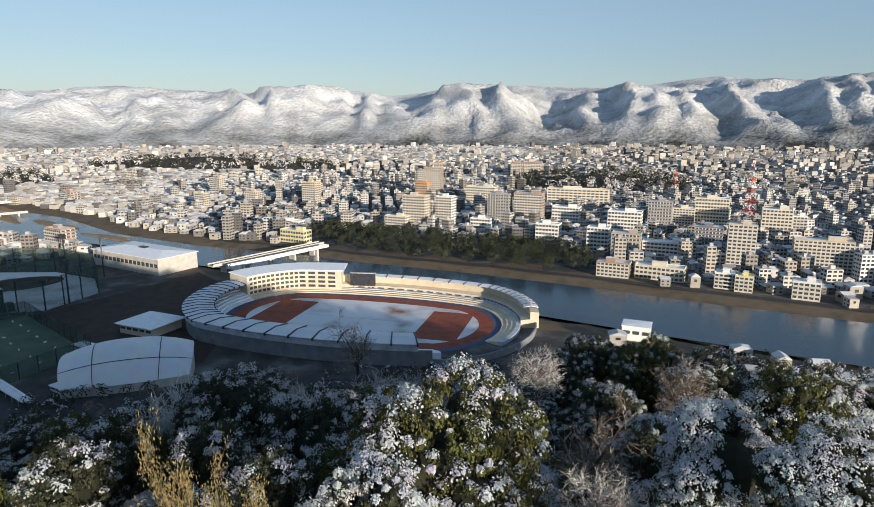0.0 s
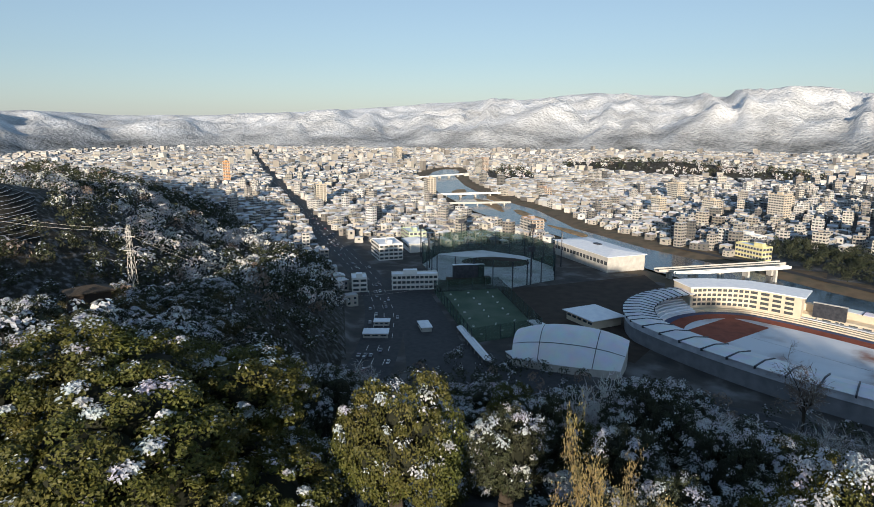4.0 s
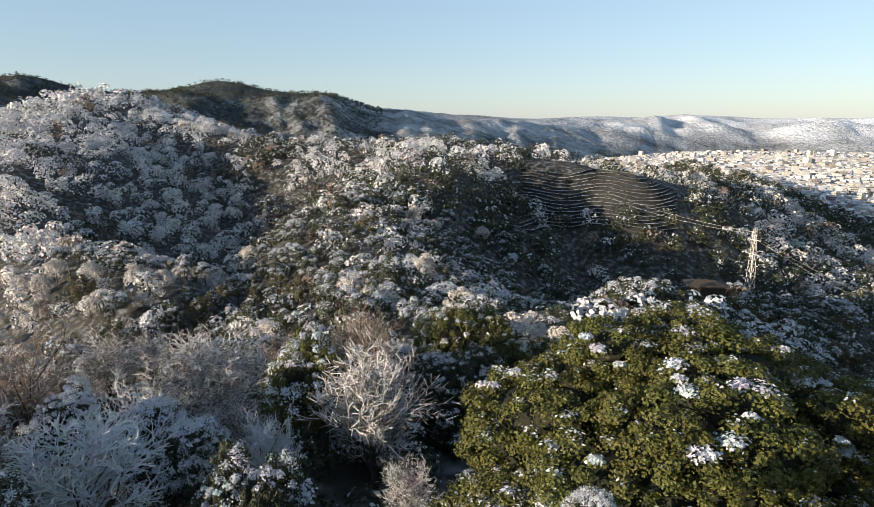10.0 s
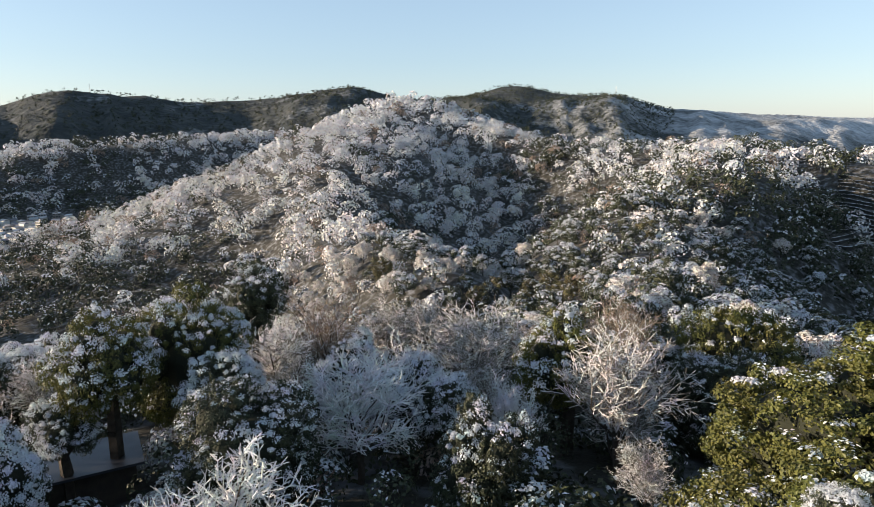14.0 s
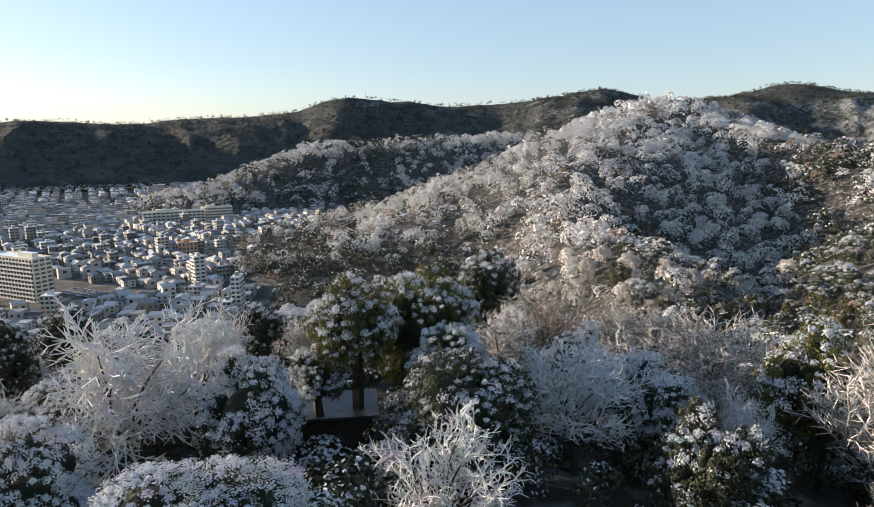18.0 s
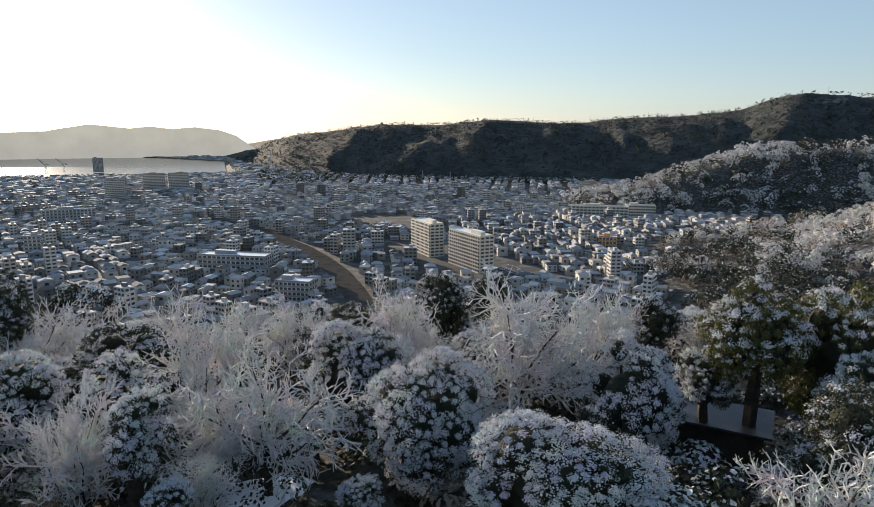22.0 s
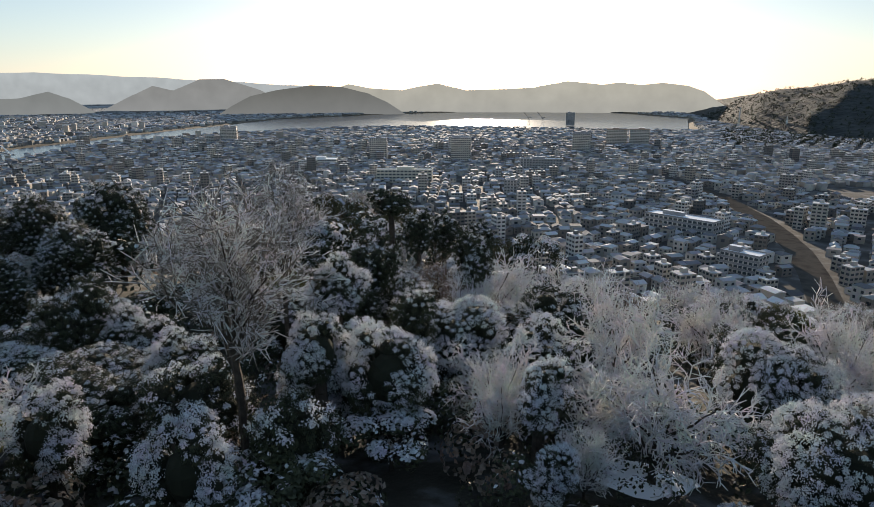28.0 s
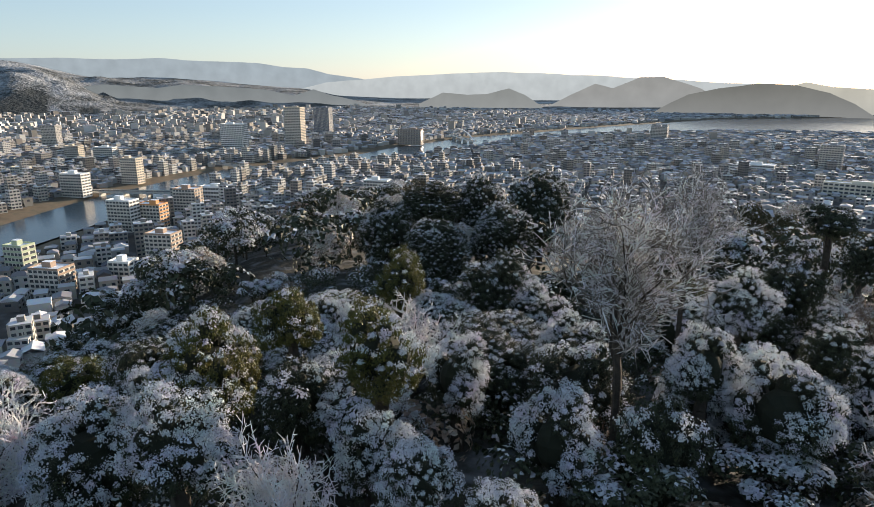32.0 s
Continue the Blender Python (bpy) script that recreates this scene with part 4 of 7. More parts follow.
M_NET = net_material()


def swept(name, profile, phi0, phi1, n, mat, straight=37.0):
    """A closed profile of (radius, z) swept along the stadium's oval between two angles in degrees."""
    full = phi1 - phi0 >= 359
    ph = np.radians(np.linspace(phi0, phi1, n + 1))
    k = len(profile)
    r, z = np.array([p[0] for p in profile]), np.array([p[1] for p in profile])
    x = straight * np.clip(np.cos(ph) * 2.0, -1, 1)[:, None] + np.cos(ph)[:, None] * r
    y = np.sin(ph)[:, None] * r
    v = np.stack([x, y, np.broadcast_to(z, x.shape)], -1).reshape(-1, 3)
    f = []
    for i in range(n):
        for j in range(k):
            j2 = (j + 1) % k
            f.append((i * k + j, (i + 1) * k + j, (i + 1) * k + j2, i * k + j2))
    me = bpy.data.meshes.new(name)
    faces = f + ([] if full else [tuple(range(k)), tuple(n * k + j for j in range(k))[::-1]])
    me.from_pydata(v.tolist(), [], faces)
    me.materials.append(mat)
    bm = bmesh.new()
    bm.from_mesh(me)
    bmesh.ops.recalc_face_normals(bm, faces=bm.faces[:])
    bm.to_mesh(me)
    bm.free()
    return me


stadium = tagged(new("athletics_stadium"), "open athletics stadium with curved white roofs and a red track", "stadium")
stadium.matrix_basis = pose(-47, 373, 0, 0, 0, -15)
# grey tone for the near wall: the hill's shade is painted into it
M_SHADEWALL = material("shaded_wall", [(0.15, 0.16, 0.18), (0.22, 0.23, 0.25)], 0.2, 0.85, bump=0.08)
part("outer_wall", swept("outer_wall", [(69.5, 0), (70.5, 0), (70.5, 8.2), (69.5, 8.2)], 20, 158, 40, M_STONE), stadium)
part("outer_wall", swept("outer_wall", [(69.5, 0), (70.5, 0), (70.5, 8.2), (69.5, 8.2)], 158, 296, 40, M_SHADEWALL), stadium)
part("low_wall", swept("low_wall", [(69.5, 0), (70.4, 0), (70.4, 3.6), (69.5, 3.6)], -64, 20, 30, M_SHADEWALL), stadium)
for i in range(7):
    a, b = 50 + i * 2.75, 50 + (i + 1) * 2.75
    part("seat_tier", swept("seat_tier", [(a, 0.2), (b, 0.2), (b, 1.6 + i * 0.85), (a, 1.6 + i * 0.85)], 160, 298, 48, M_SNOW), stadium)
    if i < 4:
        part("seat_tier", swept("seat_tier", [(a, 0.2), (b, 0.2), (b, 1.0 + i * 0.5), (a, 1.0 + i * 0.5)], -26, 160, 48, M_STONE if i < 3 else M_SEATS), stadium)
part("apron", swept("apron", [(45.5, 0.05), (50, 0.05), (50, 0.12), (45.5, 0.12)], 0, 360, 72, M_BLUE_APRON), stadium)
for i in range(8):
    a = 36.5 + i * 1.14
    part("lane", swept("lane", [(a, 0.04), (a + 1.09, 0.04), (a + 1.09, 0.11), (a, 0.11)], 0, 360, 72, M_TRACK), stadium)
part("infield", swept("infield", [(0.2, 0.02), (36.4, 0.02), (36.4, 0.1), (0.2, 0.1)], 0, 360, 72, M_INFIELD), stadium)
part("end_area", box_mesh("end_area", [(40, -26, 0.1, 66, 26, 0.15, 0)], [M_TRACK]), stadium)
part("end_area", box_mesh("end_area", [(-66, -26, 0.1, -40, 26, 0.15, 0)], [M_TRACK]), stadium)
for i in range(25):                       # the great curved roof, panel by panel with dark ribs
    p0 = 158 + i * 5.4
    part("roof_panel", swept("roof_panel", [(54, 11.6), (63, 12.9), (72, 11.9), (72, 11.6), (63, 12.5), (54, 11.2)], p0, p0 + 5.05, 4, M_MEMBRANE), stadium)
    part("roof_rib", swept("roof_rib", [(53.5, 10.6), (72.6, 10.9), (72.6, 12.3), (63, 13.2), (53.5, 12.0)], p0 + 5.08, p0 + 5.37, 1, M_STEEL), stadium)
    if i % 2 == 0:
        part("roof_column", swept("roof_column", [(66, 5), (66.7, 5), (66.7, 11.8), (66, 11.8)], p0 + 4.9, p0 + 5.4, 1, M_CONCRETE), stadium)
part("back_wall", swept("back_wall", [(70.2, 8), (71.2, 8), (71.2, 11.5), (70.2, 11.5)], 158, 293, 60, M_SEATS), stadium)
for i in range(18):                       # the lower roof on the river side
    p0 = 14 + i * 4.9
    part("roof_panel", swept("roof_panel", [(63, 10.6), (67.5, 11.5), (72, 10.4), (72, 10.1), (67.5, 11.1), (63, 10.3)], p0, p0 + 4.7, 4, M_MEMBRANE), stadium)
    part("roof_rib", swept("roof_rib", [(62.8, 10.1), (72.3, 9.9), (72.3, 10.8), (67.5, 11.8), (62.8, 10.9)], p0 + 4.72, p0 + 4.9, 1, M_STEEL), stadium)
    part("roof_column", swept("roof_column", [(70.8, 0), (71.5, 0), (71.5, 10.4), (70.8, 10.4)], p0 + 4.72, p0 + 4.98, 1, M_CONCRETE), stadium)
part("gallery", swept("gallery", [(61, 0), (71.6, 0), (71.6, 9.6), (66.5, 9.6), (66.5, 5.2), (61, 4.4)], 8, 106, 50, M_STONE), stadium)
for i in range(30):
    part("gallery_window", swept("gallery_window", [(60.8, 1.6), (60.95, 1.6), (60.95, 3.3), (60.8, 3.3)], 9 + i * 3.1, 11 + i * 3.1, 1, M_PANES), stadium)
block = part("main_stand", swept("main_stand", [(56, 0), (74, 0), (74, 16), (56, 15)], 106, 160, 30, M_STONE), stadium, label="curved four-storey main stand with rows of windows")
part("stand_roof", swept("stand_roof", [(55, 15.2), (74.6, 16.2), (74.6, 16.8), (55, 15.8)], 105, 160.5, 30, M_SNOW), block)
for lvl in range(4):
    for i in range(15):
        part("window", swept("window", [(55.75, 3.2 + lvl * 3.1), (55.95, 3.2 + lvl * 3.1), (55.95, 4.9 + lvl * 3.1), (55.75, 4.9 + lvl * 3.1)], 108 + i * 3.4, 110.4 + i * 3.4, 2, M_PANES), block)
board = part("scoreboard", box_mesh("scoreboard", [(-9, -0.8, 4, 9, 0.8, 13, 0), (-9.3, -0.9, 13, 9.3, 0.9, 13.4, 1)], [M_STEEL, M_CONCRETE]), stadium, pose(-22, 60, 0, 0, 0, 8), "dark scoreboard")
for sx in (-6, 6):
    part("leg", box_mesh("leg", [(sx - 0.5, -0.5, 0, sx + 0.5, 0.5, 4, 0)], [M_CONCRETE]), board)


def hipped(name, w, d, h, roof, walls, label, category, m, over=1.2, roof_mat=None):
    """A plain hall with a hipped snowy roof and a band of windows."""
    ob = tagged(new(name), label, category)
    ob.matrix_basis = m
    part("wall", box_mesh("wall", [(-w / 2, -d / 2, -0.5, w / 2, d / 2, h, 0)], [walls]), ob)
    a, b = w / 2 + over, d / 2 + over
    k = max(a - b, 0.3)
    v = np.array([(-a, -b, h), (a, -b, h), (a, b, h), (-a, b, h), (-k, 0, h + roof), (k, 0, h + roof), (-a, -b, h - 0.4), (a, -b, h - 0.4), (a, b, h - 0.4), (-a, b, h - 0.4)])
    me = bpy.data.meshes.new("roof")
    me.from_pydata(v.tolist(), [], [(0, 1, 5, 4), (1, 2, 5), (2, 3, 4, 5), (3, 0, 4), (0, 6, 7, 1), (1, 7, 8, 2), (2, 8, 9, 3), (3, 9, 6, 0), (9, 8, 7, 6)])
    me.materials.append(roof_mat or M_SNOW)
    part("roof", me, ob)
    n = max(3, int(w / 5))
    for i in range(n):
        for side in (-1, 1):
            x = (i + 0.5) / n * w - w / 2
            part("window", box_mesh("window", [(x - w / n * 0.36, side * d / 2 - 0.1, h * 0.45, x + w / n * 0.36, side * d / 2 + 0.1, h * 0.68, 0)], [M_PANES]), ob)
    return ob


hall = hipped("sports_hall", 84, 37, 13.5, 2.2, M_CONCRETE, "large grey sports hall with a snow-white roof", "hall", pose(-244, 516, 0, 0, 0, -30))
part("roof_vent", box_mesh("roof_vent", [(-4, -2, 14.6, 4, 2, 16.4, 0)], [M_STEEL]), hall)
hipped("pavilion", 25, 22, 6, 2.4, M_STONE, "small pavilion with a broad snowy hipped roof", "pavilion", pose(-166, 351, 0, 0, 0, -24), 2.0)
hipped("car_showroom", 30, 22, 9, 3.0, M_WHITE, "white roadside hall with a pitched snowy roof", "hall", pose(-402, 452, 0, 0, 0, -34))

# the low vaulted gym with dark seams across its white skin
gym = tagged(new("vaulted_gym"), "white vaulted gym with dark seams on its skin", "gym")
gym.matrix_basis = pose(-147, 286, 0, 0, 0, 20)


def vault(name, u0, u1, off, mat, v0=-1.0, v1=1.0, half=(29, 23), high=17.0, low=4.0):
    us, vs = np.linspace(u0, u1, 9), np.linspace(v0, v1, 17)
    U, V = np.meshgrid(us, vs, indexing="ij")
    Z = low + (high - low) * (1 - np.abs(V) ** 2.1) * (1 - 0.42 * np.abs(U) ** 2.3) + off
    v = np.stack([U * half[0] * (1 - 0.08 * V ** 2), V * half[1] * (1 - 0.1 * U ** 2), Z], -1).reshape(-1, 3)
    i, j = np.meshgrid(np.arange(8), np.arange(16), indexing="ij")
    q = np.stack([i * 17 + j, (i + 1) * 17 + j, (i + 1) * 17 + j + 1, i * 17 + j + 1], -1).reshape(-1, 4)
    return quick_mesh(name, v, q, [mat], np.zeros(len(q), int), smooth=True)


for a, b in ((-1, -0.5), (-0.5, 0.5), (0.5, 1)):
    part("skin_panel", vault("skin_panel", a, b, 0, M_MEMBRANE), gym)
for a in (-0.5, 0.5):
    part("seam", vault("seam", a - 0.007, a + 0.007, 0.12, M_STEEL), gym)
for a in (-0.62, 0.62):
    part("seam", vault("seam", -0.99, 0.99, 0.12, M_STEEL, a - 0.009, a + 0.009), gym)
for side in (-1, 1):                      # upright walls below the edges of the skin
    vs = np.linspace(-1, 1, 17)
    top_z = 4.0 + 13.0 * (1 - np.abs(vs) ** 2.1) * 0.58
    ends = np.concatenate([np.stack([side * 28.6 * (1 - 0.08 * vs ** 2), vs * 20.4, z_], 1) for z_ in (np.full(17, -0.4), top_z)])
    part("end_wall", quick_mesh("end_wall", ends, np.array([(j, j + 1, 18 + j, 17 + j)[::side] for j in range(16)]), [M_CONCRETE], np.zeros(16, int)), gym)
    us = np.linspace(-1, 1, 13)
    flank = np.concatenate([np.stack([us * 26.5, side * 22.7 * (1 - 0.1 * us ** 2), np.full(13, z_)], 1) for z_ in (-0.4, 4.0)])
    part("side_wall", quick_mesh("side_wall", flank, np.array([(j, j + 1, 14 + j, 13 + j)[::-side] for j in range(12)]), [M_CONCRETE], np.zeros(12, int)), gym)


def fence(name, pts, high, step, label, closed=True, net=True, post=0.16):
    """Posts and net panels along a line."""
    ob = tagged(new(name), label, "fence")
    line = pts + (pts[:1] if closed else [])
    me = box_mesh("post", [(-post, -post, 0, post, post, high, 0)], [M_STEEL])
    for (x0, y0), (x1, y1) in zip(line, line[1:]):
        ln = math.hypot(x1 - x0, y1 - y0)
        n = max(1, round(ln / step))
        ang = math.degrees(math.atan2(y1 - y0, x1 - x0))
        for i in range(n):
            k = i / n
            part("post", me, ob, pose(x0 + (x1 - x0) * k, y0 + (y1 - y0) * k, 0))
        if net:
            part("net", box_mesh("net", [(0, -0.01, 0.1, ln, 0.01, high, 0)], [M_NET]), ob, pose(x0, y0, 0, 0, 0, ang))
    return ob


COURT = [(-286, 340), (-257, 379), (-180, 312), (-200, 270)]
me = bpy.data.meshes.new("practice_green")
me.from_pydata([(x, y, 0.1) for x, y in COURT] + [(x, y, 0.02) for x, y in COURT], [], [(3, 2, 1, 0), (0, 1, 5, 4), (1, 2, 6, 5), (2, 3, 7, 6), (3, 0, 4, 7)])
me.materials.append(M_GREENSAND)
tagged(new("practice_green", me), "dull green practice ground behind nets", "sports ground", kind="structure")
fence("practice_fence", COURT, 9, 9, "tall green net round the practice ground")
crng = np.random.default_rng(4)
mark = box_mesh("target_board", [(-0.9, -0.1, 0.1, 0.9, 0.1, 0.9, 0), (-0.9, 0.1, 0.1, 0.9, 0.5, 0.2, 0)], [M_WHITE])
for i in range(7):
    for j in range(3):
        u, v = (i + 0.6) / 7.4, (j + 0.7) / 3.4
        x = (COURT[0][0] * (1 - v) + COURT[1][0] * v) * (1 - u) + (COURT[3][0] * (1 - v) + COURT[2][0] * v) * u
        y = (COURT[0][1] * (1 - v) + COURT[1][1] * v) * (1 - u) + (COURT[3][1] * (1 - v) + COURT[2][1] * v) * u
        ob = tagged(new("target_board", mark), "small white board on the green", "board", "boards on the green")
        ob.location = (x + crng.uniform(-1, 1), y + crng.uniform(-1, 1), 0.0)
        ob.rotation_euler = (0, 0, crng.uniform(0, 3))

def yard(name, outline, z, mat, label):
    """A level patch of ground."""
    yme = bpy.data.meshes.new(name)
    yme.from_pydata([(x, y, z) for x, y in outline], [], [tuple(range(len(outline)))])
    if yme.polygons[0].normal.z < 0:
        yme.flip_normals()
    yme.materials.append(mat)
    return tagged(new(name, yme), label, "ground", kind="structure")


# dark soil and asphalt, laid also to deepen the hill's shade by colour
yard("practice_yard", [(-262, 362), (-232, 413), (-190, 492), (-155, 450), (-150, 400), (-120, 330), (-118, 300), (-178, 318)], 0.04, M_SOIL, "dark bare soil between hall and stadium")
yard("car_park", [(-205, 222), (-262, 280), (-330, 325), (-345, 350), (-300, 348), (-205, 268), (-120, 262), (-60, 280), (40, 285), (100, 300), (90, 250), (-100, 215)], 0.035, M_ASPHALT, "dark asphalt yards at the foot of the hill")

PARK = [(-354, 405), (-372, 450), (-352, 490), (-305, 492), (-262, 470), (-238, 430), (-250, 388), (-310, 372)]
me = bpy.data.meshes.new("ball_field")
me.from_pydata([(x, y, 0.08) for x, y in PARK], [], [tuple(range(len(PARK)))[::-1]])
me.materials.append(M_PITCH)
tagged(new("ball_field", me), "snow-covered baseball outfield", "sports ground", kind="structure")
circ = [(-311 + 30 * math.cos(a) * math.cos(0.6) - 21 * math.sin(a) * math.sin(0.6), 454 + 30 * math.cos(a) * math.sin(0.6) + 21 * math.sin(a) * math.cos(0.6), 0.13) for a in np.linspace(0, 2 * np.pi, 40, endpoint=False)]
me = bpy.data.meshes.new("infield_soil")
me.from_pydata(circ, [], [tuple(range(40))])
me.materials.append(M_SOIL)
tagged(new("infield_soil", me), "dark bare soil of the infield", "sports ground", kind="structure")
fence("ball_net", PARK, 20, 16, "very tall green ball net on steel posts", post=0.3)
for x, y in [(-340, 398), (-368, 478), (-258, 476), (-244, 404), (-300, 498), (-376, 428)]:
    lamp = tagged(new("floodlight_mast"), "tall dark floodlight mast by the ball field", "floodlight", "floodlights")
    lamp.matrix_basis = pose(x, y, 0, 0, 0, math.degrees(math.atan2(440 - y, -310 - x)) - 90)
    part("mast", box_mesh("mast", [(-0.4, -0.4, 0, 0.4, 0.4, 26, 0)], [M_STEEL]), lamp)
    part("lamp_rack", box_mesh("lamp_rack", [(-3, -0.3, 26, 3, 0.3, 30, 0)], [M_STEEL]), lamp)
sb = tagged(new("ball_scoreboard"), "dark scoreboard building with its back to the green", "scoreboard")
sb.matrix_basis = pose(-283, 377, 0, 0, 0, 48)
part("body", box_mesh("body", [(-12, -2, 5, 12, 2, 15, 0)], [M_STEEL]), sb)
part("base", box_mesh("base", [(-17, -3, 0, 17, 3, 5, 0)], [M_SOIL]), sb)
part("snow_cap", box_mesh("snow_cap", [(-12.2, -2.2, 15, 12.2, 2.2, 15.2, 0)], [M_SNOW]), sb)
tube = tagged(new("covered_walk"), "long covered walk with a rounded snowy roof", "shelter")
tube.matrix_basis = pose(-196, 266, 0, 0, 0, -37)
part("roof", swept("roof", [(0.1, 4.4), (2.4, 3.2), (2.4, 2.9), (0.1, 4.1)], 0, 360, 24, M_SNOW, 26), tube)
for i in range(8):
    for s in (-2, 2):
        part("post", box_mesh("post", [(-24 + i * 6.8, s - 0.12, 0, -23.7 + i * 6.8, s + 0.12, 3.2, 0)], [M_CONCRETE]), tube)
for x, y, w, d, a in [(-237, 273, 13, 6, -38), (-167, 266, 12, 7, -30), (-186, 318, 14, 6, -30), (-250, 245, 14, 9, 40), (-262, 262, 9, 6, 40)]:
    hipped("low_shed", w, d, 3.0, 0.8, M_CONCRETE, "low shed with a snowy roof beside the courts", "shed", pose(x, y, 0, 0, 0, a), 0.5)
hipped("river_kiosk", 15, 12, 8.5, 0.3, M_WHITE, "white boxy building with a flat snowy roof by the river", "building", pose(112, 338, 0, 0, 0, -22), 0.4)


def bridge(name, p0, p1, wide, z, piers, label, mat=None, rails=True):
    ob = tagged(new(name), label, "bridge")
    ln = math.hypot(p1[0] - p0[0], p1[1] - p0[1])
    ob.matrix_basis = pose(p0[0], p0[1], 0, 0, 0, math.degrees(math.atan2(p1[1] - p0[1], p1[0] - p0[0])))
    part("deck", box_mesh("deck", [(0, -wide / 2, z - 1.4, ln, wide / 2, z, 0)], [mat or M_CONCRETE]), ob)
    part("roadway", box_mesh("roadway", [(0, -wide / 2 + 0.5, z, ln, wide / 2 - 0.5, z + 0.06, 0)], [M_ASPHALT]), ob)
    if rails:
        for s in (-1, 1):
            part("parapet", box_mesh("parapet", [(0, s * wide / 2 - 0.15, z, ln, s * wide / 2 + 0.15, z + 1.1, 0)], [mat or M_CONCRETE]), ob)
    for i in range(piers):
        x = ln * (i + 0.5) / piers
        part("pier", box_mesh("pier", [(x - 0.9, -wide * 0.42, -6, x + 0.9, wide * 0.42, z - 1.4, 0)], [M_CONCRETE]), ob)
    return ob


bridge("sluice_bridge", (-178, 484), (-108, 580), 7, 7.5, 5, "pale concrete road bridge over the river")
bridge("pipe_bridge", (-160, 474), (-98, 556), 3, 9.5, 4, "slender white pipe bridge on tall piers", M_WHITE)
bridge("river_bridge", (-690, 790), (-600, 920), 9, 4, 6, "long pale bridge over the river", M_WHITE)
bridge("river_bridge", (-930, 1040), (-900, 1240), 9, 4, 7, "long pale bridge over the river", M_WHITE)
bridge("foot_bridge", (-600, 735), (-530, 812), 4, 2.5, 5, "low foot bridge over the river")
bridge("town_bridge", (750, 80), (800, 210), 12, 3, 5, "broad low bridge with traffic")
bridge("town_bridge", (925, -15), (1010, 55), 10, 4, 4, "town bridge over the river")
arch = bridge("arch_bridge", (1230, -430), (1420, -440), 10, 7, 4, "arched white bridge far down the river", M_WHITE)
av = [(190 * k / 16, 0, 7 + 16 * math.sin(math.pi * k / 16)) for k in range(17)]
for k in range(16):
    (x0, _, z0), (x1, _, z1) = av[k], av[k + 1]
    part("arch_rib", quick_mesh("arch_rib", np.array([(x0, -1, z0), (x1, -1, z1), (x1, 1, z1), (x0, 1, z0), (x0, -1, z0 + 1.5), (x1, -1, z1 + 1.5), (x1, 1, z1 + 1.5), (x0, 1, z0 + 1.5)]), BOX_Q, [M_WHITE], [0] * 6), arch)


def ribbon(name, line, wide, z, mat, label, category="road"):
    """A flat strip along a line."""
    p = np.array(line, float)
    t = np.gradient(p, axis=0)
    t /= np.linalg.norm(t, axis=1, keepdims=True)
    nrm = np.stack([-t[:, 1], t[:, 0]], 1)
    a, b = p + nrm * wide / 2, p - nrm * wide / 2
    n = len(p)
    v = [(x, y, z) for x, y in a] + [(x, y, z) for x, y in b]
    me = bpy.data.meshes.new(name)
    me.from_pydata(v, [], [(i, n + i, n + i + 1, i + 1) for i in range(n - 1)])
    me.materials.append(mat)
    return tagged(new(name, me), label, category, kind="structure")


def smooth_line(pts, step):
    p = np.array(pts, float)
    d = np.concatenate([[0], np.cumsum(np.hypot(*np.diff(p, axis=0).T))])
    s = np.arange(0, d[-1], step)
    return np.stack([np.interp(s, d, p[:, 0]), np.interp(s, d, p[:, 1])], 1)


road_line = smooth_line(MAIN_ROAD, 20)
for _ in range(6):
    road_line[1:-1] = (road_line[:-2] + road_line[1:-1] * 2 + road_line[2:]) / 4
ribbon("main_road", road_line, 24, 0.06, M_ASPHALT, "broad dark town avenue in shade")
ribbon("south_road", smooth_line(SOUTH_ROAD, 15), 19, 0.06, M_EARTH, "bare earth strip of a road under construction")
rb = smooth_line(NORTH_BANK[7:17], 12)
t = np.gradient(rb, axis=0)
t /= np.linalg.norm(t, axis=1, keepdims=True)
ribbon("river_road", rb + np.stack([-t[:, 1], t[:, 0]], 1) * -0 + np.stack([t[:, 1] * -1, t[:, 0]], 1) * 22, 9, 0.07, M_ASPHALT, "riverside road along the bank")
lanes = []
for k in range(0, 60):
    x, y = road_line[k] if k < len(road_line) else road_line[-1]
    dx, dy = road_line[min(k + 1, len(road_line) - 1)] - road_line[max(k - 1, 0)]
    a = math.atan2(dy, dx)
    for off in (-6, 0, 6):
        me_x, me_y = x - math.sin(a) * off, y + math.cos(a) * off
        lanes.append((me_x, me_y, a))
V = np.concatenate([np.array([(-4, -0.12, 0), (4, -0.12, 0), (4, 0.12, 0), (-4, 0.12, 0)]) @ np.array([[math.cos(a), math.sin(a), 0], [-math.sin(a), math.cos(a), 0], [0, 0, 1]]) + np.array([x, y, 0.085]) for x, y, a in lanes])
